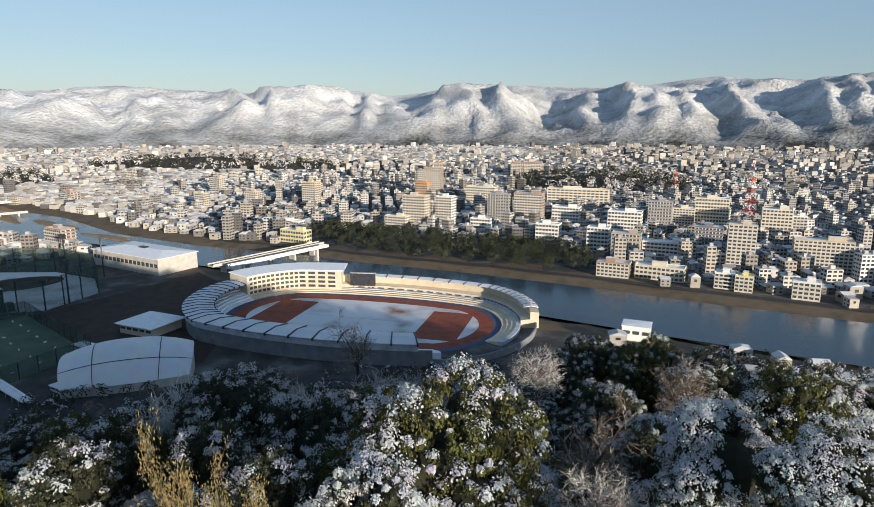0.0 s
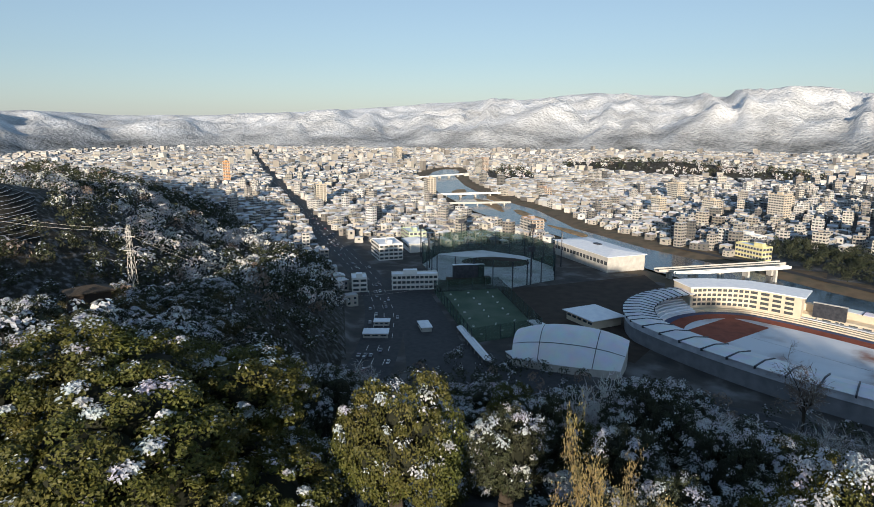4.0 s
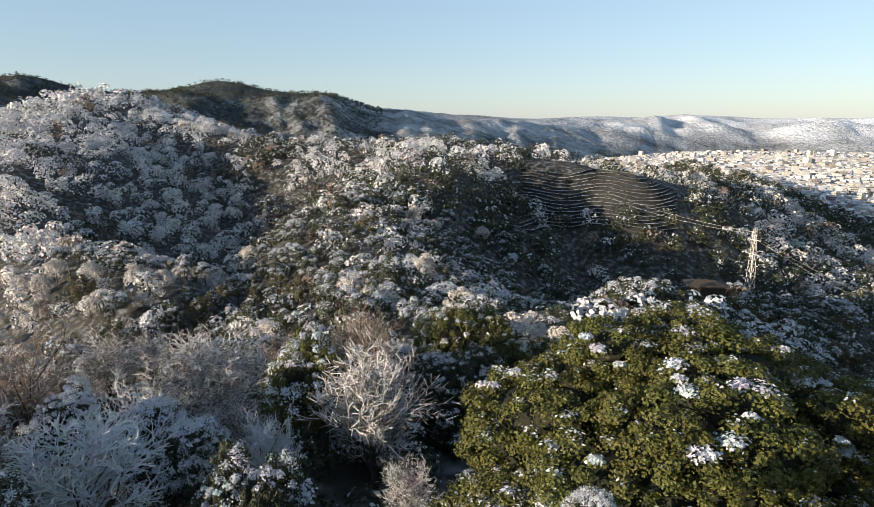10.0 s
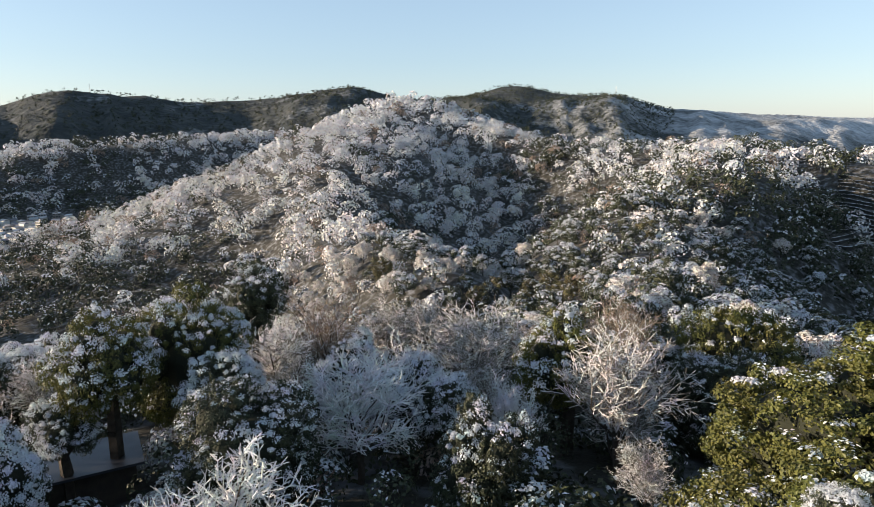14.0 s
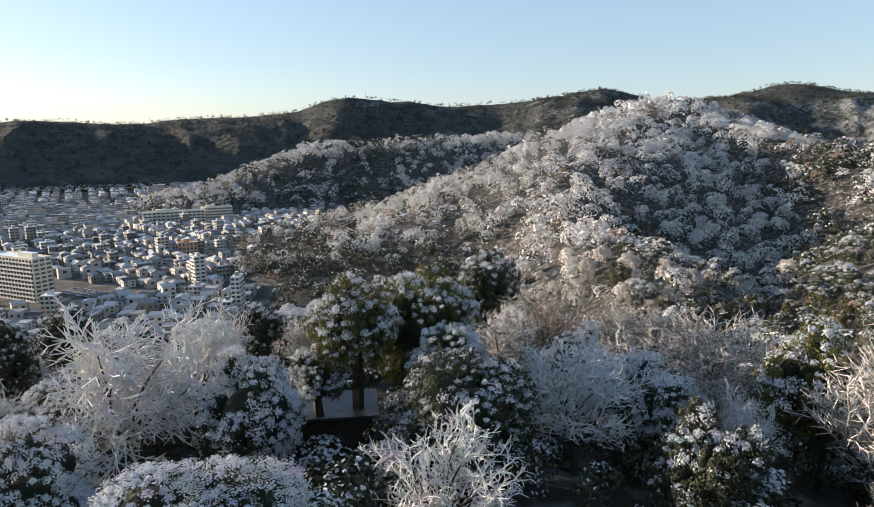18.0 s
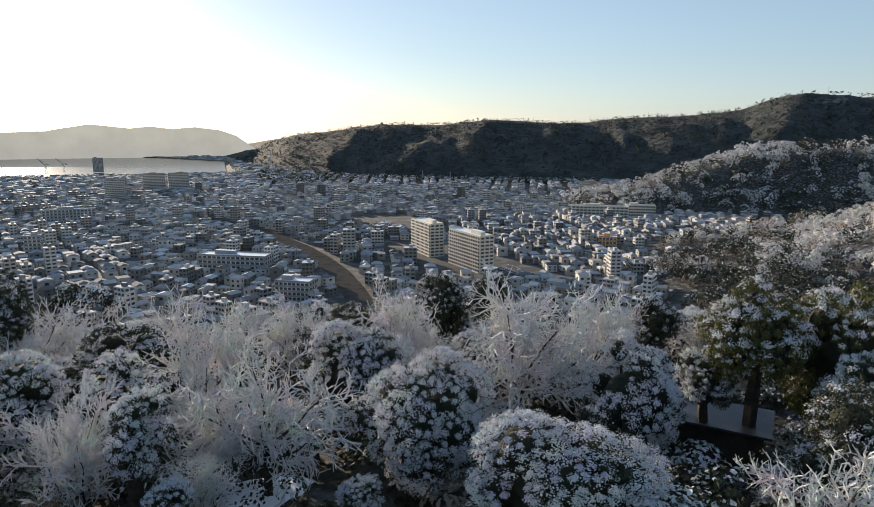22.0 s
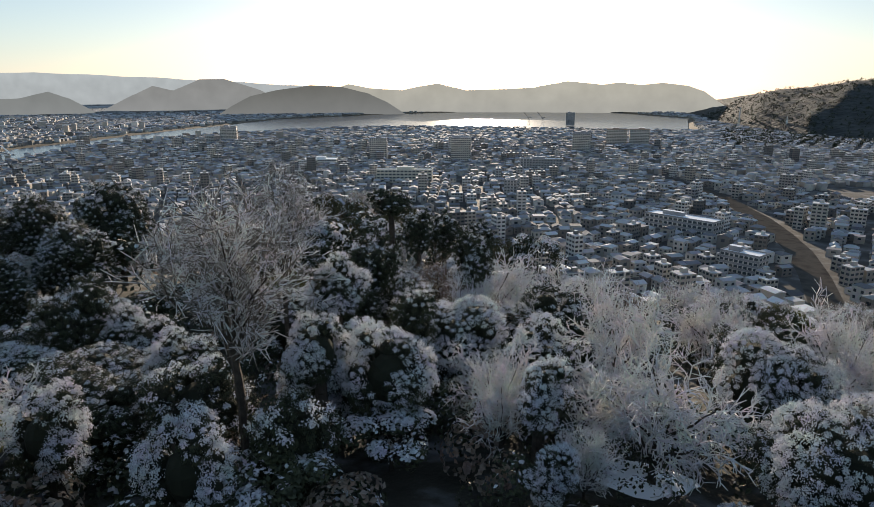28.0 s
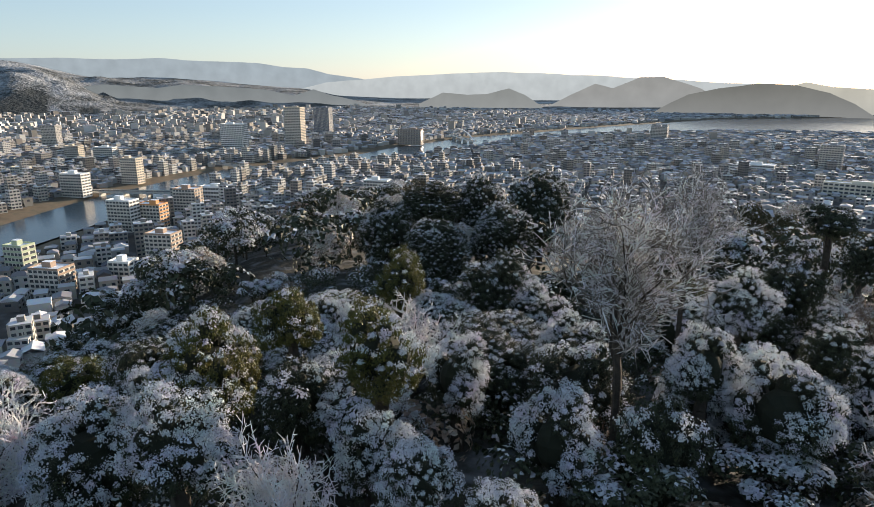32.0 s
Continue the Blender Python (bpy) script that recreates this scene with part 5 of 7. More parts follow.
tagged(new("lane_markings", quick_mesh("lane_markings", V, np.arange(len(V)).reshape(-1, 4), [M_WHITE], np.zeros(len(V) // 4, int))), "white lane markings on the avenue", "road marking", kind="stuff")

# cars on the avenue and by the flats
M_CAR = material("car_paint", [(0.75, 0.76, 0.78), (0.05, 0.05, 0.06), (0.4, 0.42, 0.45), (0.7, 0.7, 0.7), (0.2, 0.22, 0.3), (0.3, 0.05, 0.04)], 1.0, 0.3, source="object", spec=0.5)
M_TYRE = material("tyre", [(0.02, 0.02, 0.02), (0.035, 0.035, 0.035)], 4.0, 0.9)


def prism(name, pts, half, mat):
    """A side outline (x, z) given width."""
    n = len(pts)
    v = [(x, -half, z) for x, z in pts] + [(x, half, z) for x, z in pts]
    me = bpy.data.meshes.new(name)
    me.from_pydata(v, [], [tuple(range(n)), tuple(range(2 * n - 1, n - 1, -1))] + [(i, n + i, n + (i + 1) % n, (i + 1) % n) for i in range(n)])
    me.materials.append(mat)
    return me


CAR_BODY = prism("body", [(-2.0, 0.3), (-2.05, 0.75), (-1.7, 0.95), (1.2, 0.95), (2.0, 0.8), (2.1, 0.35)], 0.85, M_CAR)
CAR_CABIN = prism("cabin", [(-1.6, 0.95), (-1.25, 1.45), (0.4, 1.48), (1.1, 0.95)], 0.74, M_PANES)
CAR_ROOF = prism("roof", [(-1.25, 1.46), (-1.1, 1.55), (0.3, 1.56), (0.4, 1.48)], 0.72, M_CAR)
wheel_bm = bmesh.new()
bmesh.ops.create_cone(wheel_bm, cap_ends=True, segments=10, radius1=0.32, radius2=0.32, depth=0.2, matrix=pose(0, 0, 0, 90))
CAR_WHEEL = bpy.data.meshes.new("wheel")
wheel_bm.to_mesh(CAR_WHEEL)
CAR_WHEEL.materials.append(M_TYRE)


def car(x, y, deg, label):
    ob = tagged(new("car"), label, "car", "cars in the town")
    ob.matrix_basis = pose(x, y, 0.09, 0, 0, deg)
    for nm, me_ in (("body", CAR_BODY), ("cabin", CAR_CABIN), ("roof", CAR_ROOF)):
        part(nm, me_, ob)
    for wx in (-1.25, 1.3):
        for wy in (-0.8, 0.8):
            part("wheel", CAR_WHEEL, ob, pose(wx, wy, 0.3))


for k in range(52):
    i = int(crng.integers(2, 34))
    (x, y), (x2, y2) = road_line[i], road_line[i + 1]
    a = math.atan2(y2 - y, x2 - x)
    lane = crng.choice([-8.5, -5, -2, 2, 5, 8.5])
    q = crng.uniform(0, 1)
    car(x + (x2 - x) * q - math.sin(a) * lane, y + (y2 - y) * q + math.cos(a) * lane, math.degrees(a) + (180 if lane < 0 else 0), "small car driving on the shaded avenue")
for k in range(26):
    u, v = k % 13, k // 13
    car(-104 + v * 9 + u * 1.2, -512 - u * 2.7 + v * 7, 25, "parked car beside the apartment blocks")


def lattice(name, x, y, z, high, w0, w1, label, category, bands=None):
    """A four-legged lattice mast with cross braces."""
    ob = tagged(new(name), label, category)
    ob.matrix_basis = pose(x, y, z, 0, 0, 20)
    n = max(4, round(high / 6))
    for i in range(n):
        mat = (M_RED if i % 2 == 0 else M_WHITE) if bands else M_CONCRETE
        a, b = w0 + (w1 - w0) * i / n, w0 + (w1 - w0) * (i + 1) / n
        za, zb = high * i / n, high * (i + 1) / n
        ca = [(a, a), (-a, a), (-a, -a), (a, -a)]
        cb = [(b, b), (-b, b), (-b, -b), (b, -b)]
        t = max(0.09, w0 * 0.045)
        segs = []
        for j in range(4):
            k = (j + 1) % 4
            segs += [(*ca[j], za, *cb[j], zb, t, t), (*ca[j], za, *cb[k], zb, t * 0.6, t * 0.6), (*ca[k], za, *cb[j], zb, t * 0.6, t * 0.6), (*cb[j], zb, *cb[k], zb, t * 0.6, t * 0.6)]
        v, f = tubes(segs, 4)
        part("section", quick_mesh("section", v, f, [mat], np.zeros(len(f), int)), ob)
    return ob


big_tower = lattice("radio_tower", 362, 728, 0, 62, 6.5, 1.2, "tall red and white lattice radio tower", "tower", True)
part("platform", box_mesh("platform", [(-4, -4, 44, 4, 4, 45, 0)], [M_WHITE]), big_tower)
part("platform", box_mesh("platform", [(-3.4, -3.4, 52, 3.4, 3.4, 53, 0)], [M_RED]), big_tower)
part("antenna", box_mesh("antenna", [(-0.35, -0.35, 62, 0.35, 0.35, 73, 0)], [M_RED]), big_tower)
small_tower = lattice("radio_tower", 367, 975, 0, 40, 5, 1, "red and white lattice radio tower", "tower", True)
part("antenna", box_mesh("antenna", [(-0.3, -0.3, 40, 0.3, 0.3, 46, 0)], [M_RED]), small_tower)


def on_land(az, r):
    x, y = -math.sin(radians(az)) * r, math.cos(radians(az)) * r
    return x, y, float(height(np.array([x]), np.array([y]))[0][0])


px_, py_, pz_ = on_land(66.2, 330)
pylon = lattice("power_pylon", px_, py_, pz_, max(18, 120 - math.tan(radians(8.1)) * 330 - pz_), 2.6, 0.5, "white steel power pylon at the foot of the hill", "pylon")
top_z = pz_ + max(18, 120 - math.tan(radians(8.1)) * 330 - pz_)
for zz in (0.78, 0.9):
    part("arm", box_mesh("arm", [(-4, -0.15, (top_z - pz_) * zz, 4, 0.15, (top_z - pz_) * zz + 0.3, 0)], [M_CONCRETE]), pylon)
for az, r, h, w in ((122.2, 805, 12, 1.2), (118.4, 790, 14, 0.9), (146.2, 2140, 22, 1.6), (163.9, 2140, 20, 1.5), (168.7, 2140, 14, 1.2), (159.1, 2140, 16, 1.2), (154.0, 1500, 18, 1.6), (178.5, 1560, 22, 1.8), (176.0, 1580, 20, 1.8), (102.8, 2390, 30, 2.0), (115.0, 700, 10, 0.8)):
    x, y, z = on_land(az, r)
    lattice("hill_mast", x, y, z + (4 if r < 900 else 0), h, w, 0.25, "thin steel mast on the wooded ridge", "mast")
for k, (az1, r1, az2, r2, drop) in enumerate(((66.2, 330, 84, 560, 9), (66.2, 330, 84.6, 560, 11), (66.2, 330, 40, 420, 14), (66.2, 330, 40.5, 420, 16))):
    x1, y1, _ = on_land(az1, r1)
    x2, y2, z2 = on_land(az2, r2)
    z2 += 14
    segs, n = [], 24
    pts = [(x1 + (x2 - x1) * i / n, y1 + (y2 - y1) * i / n, top_z - 2 - k + (z2 - top_z + 2) * i / n - drop * 4 * (i / n) * (1 - i / n)) for i in range(n + 1)]
    rings = [np.array(p) + 0.06 * np.array([(0, 0, 1), (0.6, 0.6, -0.5), (-0.6, -0.6, -0.5)]) for p in pts]
    v, f = np.concatenate(rings), np.array([(i * 3 + j, i * 3 + (j + 1) % 3, i * 3 + 3 + (j + 1) % 3, i * 3 + 3 + j) for i in range(n) for j in range(3)])
    tagged(new("power_line", quick_mesh("power_line", v, f, [M_CONCRETE], np.zeros(len(f), int))), "sagging power line over the valley", "cable")
for az, r, h in ((188.4, 1900, 42), (191.8, 2050, 58)):
    x, y, z = on_land(az, r)
    ob = tagged(new("chimney"), "tall works chimney at the foot of the hills", "chimney")
    ob.matrix_basis = pose(x, y, 0)
    for i in range(4):
        a, b = 2.6 - i * 0.35, 2.6 - (i + 1) * 0.35
        v, f = tubes([(0, 0, h * i / 4, 0, 0, h * (i + 1) / 4, a, b)], 10)
        part("shaft", quick_mesh("shaft", v, f, [M_CONCRETE if i % 2 else M_WHITE], np.zeros(len(f), int)), ob)
for az, r in ((208.8, 1980), (207.6, 1990)):
    x, y, z = on_land(az, r)
    ob = lattice("harbour_crane", x, y, 0, 26, 2.5, 1.6, "dark harbour crane with a raised jib", "crane")
    v, f = tubes([(0, 0, 22, 18, 0, 42, 0.7, 0.4), (0, 0, 26, -9, 0, 24, 0.6, 0.6), (-9, 0, 24, 18, 0, 42, 0.15, 0.15)], 4)
    part("jib", quick_mesh("jib", v, f, [M_STEEL], np.zeros(len(f), int)), ob)

# buildings among the trees
for az, r, w, d, h, nm, lb in ((69.6, 178, 9, 6, 0, "hillside_house", "dark hillside house with a brown roof among trees"), (115.9, 770, 11, 8, 6, "ridge_hut", "pale windowless hut on the ridge"),
                               (122.6, 815, 24, 10, 7, "summit_house", "low white building on the summit"), (212.2, 165, 12, 8, 4, "park_house", "small park house with a snowy roof")):
    x, y, z = on_land(az, r)
    hh = h or max(4.0, 79.5 - z)
    hipped(nm, w, d, hh, 1.2, M_SOIL if nm == "hillside_house" else M_WHITE, lb, "house", pose(x, y, z - 0.5, 0, 0, az + 12), 0.8, M_BARK if nm == "hillside_house" else None)

# a shut hut under the trees: dark boards, tin roof, a window and an air unit
M_BOARDS = material("dark_boards", [(0.035, 0.028, 0.022), (0.07, 0.055, 0.043)], 1.5, 0.9, bump=0.4)
hz = float(height(np.array([-17.0]), np.array([-30.5]))[0][0])
hut = tagged(new("garden_hut"), "dark weathered wooden hut with a flat tin roof under trees", "hut")
hut.matrix_basis = pose(-17.0, -30.5, hz - 0.2, 0, 0, 148)
hut_top = max(2.6, 102.0 - hz)
part("wall", box_mesh("wall", [(-2.4, -1.6, -1, 2.4, 1.6, hut_top, 0)], [M_BOARDS]), hut)
part("roof", box_mesh("roof", [(-2.8, -2.0, hut_top, 2.8, 2.0, hut_top + 0.14, 0)], [M_STEEL]), hut, label="flat tin roof dusted with snow")
part("window", box_mesh("window", [(-1.9, 1.58, hut_top - 1.5, -0.7, 1.66, hut_top - 0.5, 0), (-1.34, 1.6, hut_top - 1.5, -1.26, 1.69, hut_top - 0.5, 1)], [M_PANES, M_WHITE]), hut)
part("door", box_mesh("door", [(0.3, 1.58, hut_top - 2.3, 1.2, 1.65, hut_top - 0.3, 0)], [M_BARK]), hut)
part("air_unit", box_mesh("air_unit", [(1.5, 1.62, hut_top - 0.9, 2.2, 2.0, hut_top - 0.35, 0)], [M_WHITE]), hut, label="white air-conditioning unit")

# riverside pines in the park and dark scrub
prg = np.random.default_rng(12)
PINES = [(-119, 596), (-72, 562), (-11, 524), (34, 506), (94, 484), (128, 492), (137, 545), (103, 575), (38, 620), (-38, 645), (-115, 690), (-139, 690)]
ptx, pty = prg.uniform(-140, 140, 1300), prg.uniform(480, 695, 1300)
okp = inside(ptx, pty, PINES)
ptx, pty = ptx[okp][:420], pty[okp][:420]



# ---- woods ----
def leaf_quads(centre, normal, long, wide, rg):
    """Pointed leaf-shaped quads: centres, normals, half lengths and half widths."""
    n = len(centre)
    rand = rg.normal(size=(n, 3))
    t = np.cross(normal, rand)
    t /= np.linalg.norm(t, axis=1, keepdims=True) + 1e-9
    u = np.cross(normal, t)
    a, b = t * np.asarray(long)[:, None], u * np.asarray(wide)[:, None]
    drop = normal * (np.asarray(long) * 0.25)[:, None]
    v = np.stack([centre + a - drop, centre + b, centre - a - drop, centre - b], 1).reshape(-1, 3)
    return v, np.arange(4 * n).reshape(n, 4)


def branching(rg, upright, twig_r, counts, branch_r):
    """Branch segments by level for a leafless tree: trunk, limbs, boughs, branches, twigs, each set along its parent."""
    segs = [[], [], [], [], []]

    def grow(p, d, length, r0, r1, steps, level, bend, lift):
        pts = [(p, d, r0)]
        for i in range(steps):
            d = unit((d + rg.normal(0, bend, 3) + np.array([0, 0, lift]))[None])[0]
            q = p + d * length / steps
            ra, rb = r0 + (r1 - r0) * i / steps, r0 + (r1 - r0) * (i + 1) / steps
            segs[level].append((*p, *q, ra, rb))
            p = q
            pts.append((p, d, rb))
        return pts

    def side(d, lean):
        out = np.cross(d, rg.normal(size=3))
        out /= np.linalg.norm(out) + 1e-9
        return unit((d * math.cos(lean) + out * math.sin(lean))[None])[0]
    trunk = grow(np.zeros(3), np.array([0, 0, 1.0]), 3.2, 0.3, 0.2, 3, 0, 0.05, 0.0)
    for i in range(counts[0]):
        p, d, r = trunk[1 + int(rg.integers(0, 3))]
        lean = rg.uniform(0.25, 1.2) * (1 - upright * 0.6)
        a = 2 * math.pi * (i + rg.uniform(-0.3, 0.3)) / counts[0]
        dl = np.array([math.sin(lean) * math.cos(a), math.sin(lean) * math.sin(a), math.cos(lean)])
        limb = grow(p, dl, rg.uniform(5.0, 7.4) * (1.0 - 0.25 * lean), 0.105, 0.035, 5, 1, 0.14, 0.04)
        for j in range(counts[1]):
            p2, d2, r2 = limb[1 + j % 5]
            bough = grow(p2, side(d2, rg.uniform(0.6, 1.25 - 0.3 * upright)), rg.uniform(1.6, 3.2), min(r2, branch_r * 1.5), branch_r, 3, 2, 0.16, 0.14 * upright)
            for k in range(counts[2]):
                p3, d3, r3 = bough[1 + k % 3]
                branch = grow(p3, side(d3, rg.uniform(0.5, 1.3 - 0.3 * upright)), rg.uniform(0.8, 1.5), branch_r, branch_r * 0.7, 2, 3, 0.2, 0.14 * upright)
                for m in range(counts[3]):
                    p4, d4, _ = branch[1 + m % 2]
                    grow(p4, side(d4, rg.uniform(0.4, 1.3 - 0.3 * upright)), rg.uniform(0.45, 0.95), twig_r, twig_r * 0.6, 1, 4, 0.1, 0.05)
    return segs


M_SNOWLEAF = material("snow_on_leaves", [(0.62, 0.65, 0.71), (0.8, 0.82, 0.86), (0.5, 0.53, 0.58)], 0.8, 0.75, source="island")
M_OLIVE = material("olive_leaves", [(0.06, 0.066, 0.014), (0.1, 0.105, 0.022), (0.14, 0.135, 0.035), (0.045, 0.055, 0.014)], 0.4, 0.55, source="island")
M_GREEN = material("dark_green_leaves", [(0.022, 0.03, 0.016), (0.04, 0.048, 0.022), (0.06, 0.066, 0.032), (0.028, 0.036, 0.02)], 0.4, 0.6, source="island")
M_YELLOW = material("yellowed_leaves", [(0.36, 0.28, 0.1), (0.45, 0.37, 0.17), (0.3, 0.25, 0.14)], 0.5, 0.7, source="island")
M_RIME = material("rimed_twigs", [(0.74, 0.73, 0.73), (0.86, 0.86, 0.87), (0.78, 0.75, 0.73)], 0.8, 0.8, source="island")
M_TWIG = material("brown_twigs", [(0.19, 0.14, 0.11), (0.34, 0.28, 0.24), (0.26, 0.18, 0.13)], 0.8, 0.85, source="island")

# near black, for the shade seen in the gaps of a crown
M_CORE_SHADE = material("crown_core_shade", [(0.012, 0.014, 0.008), (0.022, 0.024, 0.013)], 0.8, 0.9)



def lets_light_through(m, share):
    """Thin ice or leaves: part of the light passes through."""
    n, link = m.node_tree.nodes, m.node_tree.links.new
    b = n["Principled BSDF"]
    thin, mix = n.new("ShaderNodeBsdfTranslucent"), n.new("ShaderNodeMixShader")
    link(b.inputs["Base Color"].links[0].from_socket, thin.inputs["Color"])
    mix.inputs["Fac"].default_value = share
    link(b.outputs[0], mix.inputs[1])
    link(thin.outputs[0], mix.inputs[2])
    link(mix.outputs[0], n["Material Output"].inputs["Surface"])


for m_, share_ in ((M_RIME, 0.25), (M_SNOWLEAF, 0.25), (M_OLIVE, 0.2), (M_FROST, 0.3), (M_TWIG, 0.3), (M_YELLOW, 0.4)):
    lets_light_through(m_, share_)

# kind: (leaf material, share of snow, tuft radius, height to width, leaves a tuft, name, label)
LEAFY = {
    "camphor": (M_OLIVE, 0.03, 0.54, 0.78, 230, "great_evergreen", "great spreading evergreen with olive tufted leaves and flecks of snow"),
    "olive": (M_OLIVE, 0.06, 0.46, 0.85, 140, "evergreen_tree", "broadleaf evergreen with olive leaves and flecks of snow"),
    "snowy": (M_GREEN, 0.44, 0.34, 0.85, 110, "snowy_tree", "evergreen tree thickly covered with fresh snow"),
    "dark": (M_GREEN, 0.12, 0.42, 0.88, 120, "dark_evergreen", "dark evergreen tree lightly dusted with snow"),
    "mixed": (M_OLIVE, 0.17, 0.42, 0.85, 130, "evergreen_tree", "broadleaf evergreen half covered with snow"),
    "pine": (M_GREEN, 0.05, 0.5, 0.6, 110, "pine_tree", "dark pine with a flat layered crown"),
}
TWIGGY = {
    "frost": ([8, 10, 6, 4], M_RIME, 2, "frosted_tree", "leafless tree with white rime on every twig"),
    "plume": ([8, 9, 6, 4], M_RIME, 2, "frosted_tree", "upright leafless tree with white rime on every twig"),
    "bare": ([8, 10, 7, 5], M_FROST, 2, "bare_tree", "leafless tree with pale frosted branches"),
    "brown": ([7, 8, 6, 4], M_TWIG, 2, "bare_tree", "leafless tree with reddish brown twigs"),
    "yellow": ([5, 7, 4, 3], M_YELLOW, 3, "yellow_shrub", "thin shrub with yellowed winter leaves"),
}


CUBE = np.array([(u, w, 1.0) for u in np.linspace(-1, 1, 4) for w in np.linspace(-1, 1, 4)])
CUBE_Q = np.array([(i * 4 + j, i * 4 + 4 + j, i * 4 + 5 + j, i * 4 + j + 1) for i in range(3) for j in range(3)])
BALL_V = unit(np.concatenate([CUBE, CUBE[:, [2, 0, 1]], CUBE[:, [1, 2, 0]], CUBE * (-1, 1, -1), (CUBE * (-1, 1, -1))[:, [2, 0, 1]], (CUBE * (-1, 1, -1))[:, [1, 2, 0]]]))
BALL_Q = np.concatenate([CUBE_Q + 16 * k for k in range(6)])


def spaced(points, gap, most):
    """Pick points that keep a gap from one another."""
    left, kept = points, []
    while len(left) and len(kept) < most:
        kept.append(left[0])
        left = left[((left - left[0]) ** 2).sum(1) > gap * gap]
    return np.array(kept)


def leafy_meshes(kind, seed, rad):
    """Trunk and crown of an evergreen, its crown centre at the origin: billowing boughs, each set with tufts of leaves, snow on the tufts."""
    leaf, snowy, tuft, flat, per, _, _ = LEAFY[kind]
    rg = np.random.default_rng(seed)
    tuft = tuft * (1.0 if rad > 2.6 else 0.8)
    axes = np.array([1.0, 1.0, flat])
    nb = int(9 + rad * 2.2) if kind != "camphor" else 44
    cand = unit(rg.normal(size=(nb * 12, 3)) * np.array([1, 1, 0.8]) + np.array([0, 0, 0.3]))
    cand = cand[cand[:, 2] > -0.8]
    d = spaced(cand, 1.55 / math.sqrt(nb) * 1.15, nb)
    nb = len(d)
    big = rg.uniform(0.24, 0.44, nb) * rad * (1.0 if kind != "camphor" else 0.62)
    mid = d * (rad * rg.uniform(0.76 if kind != "camphor" else 0.84, 1.06, (nb, 1)) - big[:, None])
    mid = np.concatenate([mid, np.zeros((1, 3))])
    big = np.concatenate([big, [rad * 0.66]])
    if kind == "pine":
        mid[:, 2] = np.round(mid[:, 2] / (rad * 0.4)) * rad * 0.4
    own = rg.integers(0, nb, 16000)
    v = unit(rg.normal(size=(16000, 3)) + d[own] * 0.5 + np.array([0, 0, 0.2]))
    p = mid[own] + v * big[own][:, None] * np.array([1, 1, 0.9])
    deep = np.min(((p[:, None] - mid[None]) ** 2).sum(2) ** 0.5 / big[None], 1)
    ok = (deep > 0.86) & (p[:, 2] > -rad * 0.85)
    p, own = p[ok], own[ok]
    c0 = spaced(p, tuft * 1.15, 1300)
    n = len(c0)
    near = ((c0[:, None] - mid[None, :nb]) ** 2).sum(2).argmin(1)
    out = unit((c0 - mid[near]) * 0.8 + c0 * 0.3 + np.array([0, 0, 0.25 * rad]))
    size = tuft * rg.uniform(0.5, 1.4, n)
    k = np.repeat(np.arange(n), per)
    m = len(k)
    v = unit(rg.normal(size=(m, 3)) + out[k] * 0.95 + np.array([0, 0, 0.25]))
    c = c0[k] + v * (size[k] * rg.uniform(0.45, 1.06, m))[:, None]
    nrm = unit(v + rg.normal(0, 0.38, (m, 3)))
    # snow: by the tuft's own share, more on upper tufts and on some boughs
    share = snowy * (1 + 0.9 * out[:, 2]) + (0.35 if snowy > 0.3 else 0.22) * np.sin(near * 2.3 + seed) * min(1, snowy * 4) + rg.normal(0, 0.16 if snowy > 0.1 else 0.1, n)
    share = np.where(rg.random(n) < 0.09, np.maximum(share, 0.4), share)
    white = (v[:, 2] * 0.5 + 0.5) * 0.8 + rg.random(m) * 0.2 > 1 - np.clip(share, 0, 0.9)[k] * 0.85
    nrm = np.where(white[:, None], unit(nrm + np.array([0, 0, 0.5])), nrm)
    long = tuft * rg.uniform(0.09, 0.155, m)
    verts, faces = leaf_quads(c * axes, nrm, long, long * rg.uniform(0.55, 0.9, m), rg)
    # dark balls added inside the boughs: shade painted behind the tufts
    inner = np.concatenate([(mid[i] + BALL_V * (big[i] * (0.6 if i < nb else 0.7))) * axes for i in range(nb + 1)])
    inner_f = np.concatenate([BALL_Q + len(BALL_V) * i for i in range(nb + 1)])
    crown = quick_mesh("crown", np.concatenate([verts, inner]), np.concatenate([faces, inner_f + len(verts)]), [leaf, M_SNOWLEAF, M_CORE_SHADE],
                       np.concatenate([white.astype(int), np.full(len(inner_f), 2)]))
    w = 0.3 + rad * 0.025
    segs = [(0, 0, -16, 0, 0, -rad * 0.9, w * 1.2, w), (0, 0, -rad * 0.9, 0.1, 0, -rad * 0.45, w, w * 0.8), (0.1, 0, -rad * 0.45, 0.05, 0.1, 0, w * 0.8, w * 0.5)]
    for i in range(nb):
        z0 = rg.uniform(-0.5, -0.05) * rad
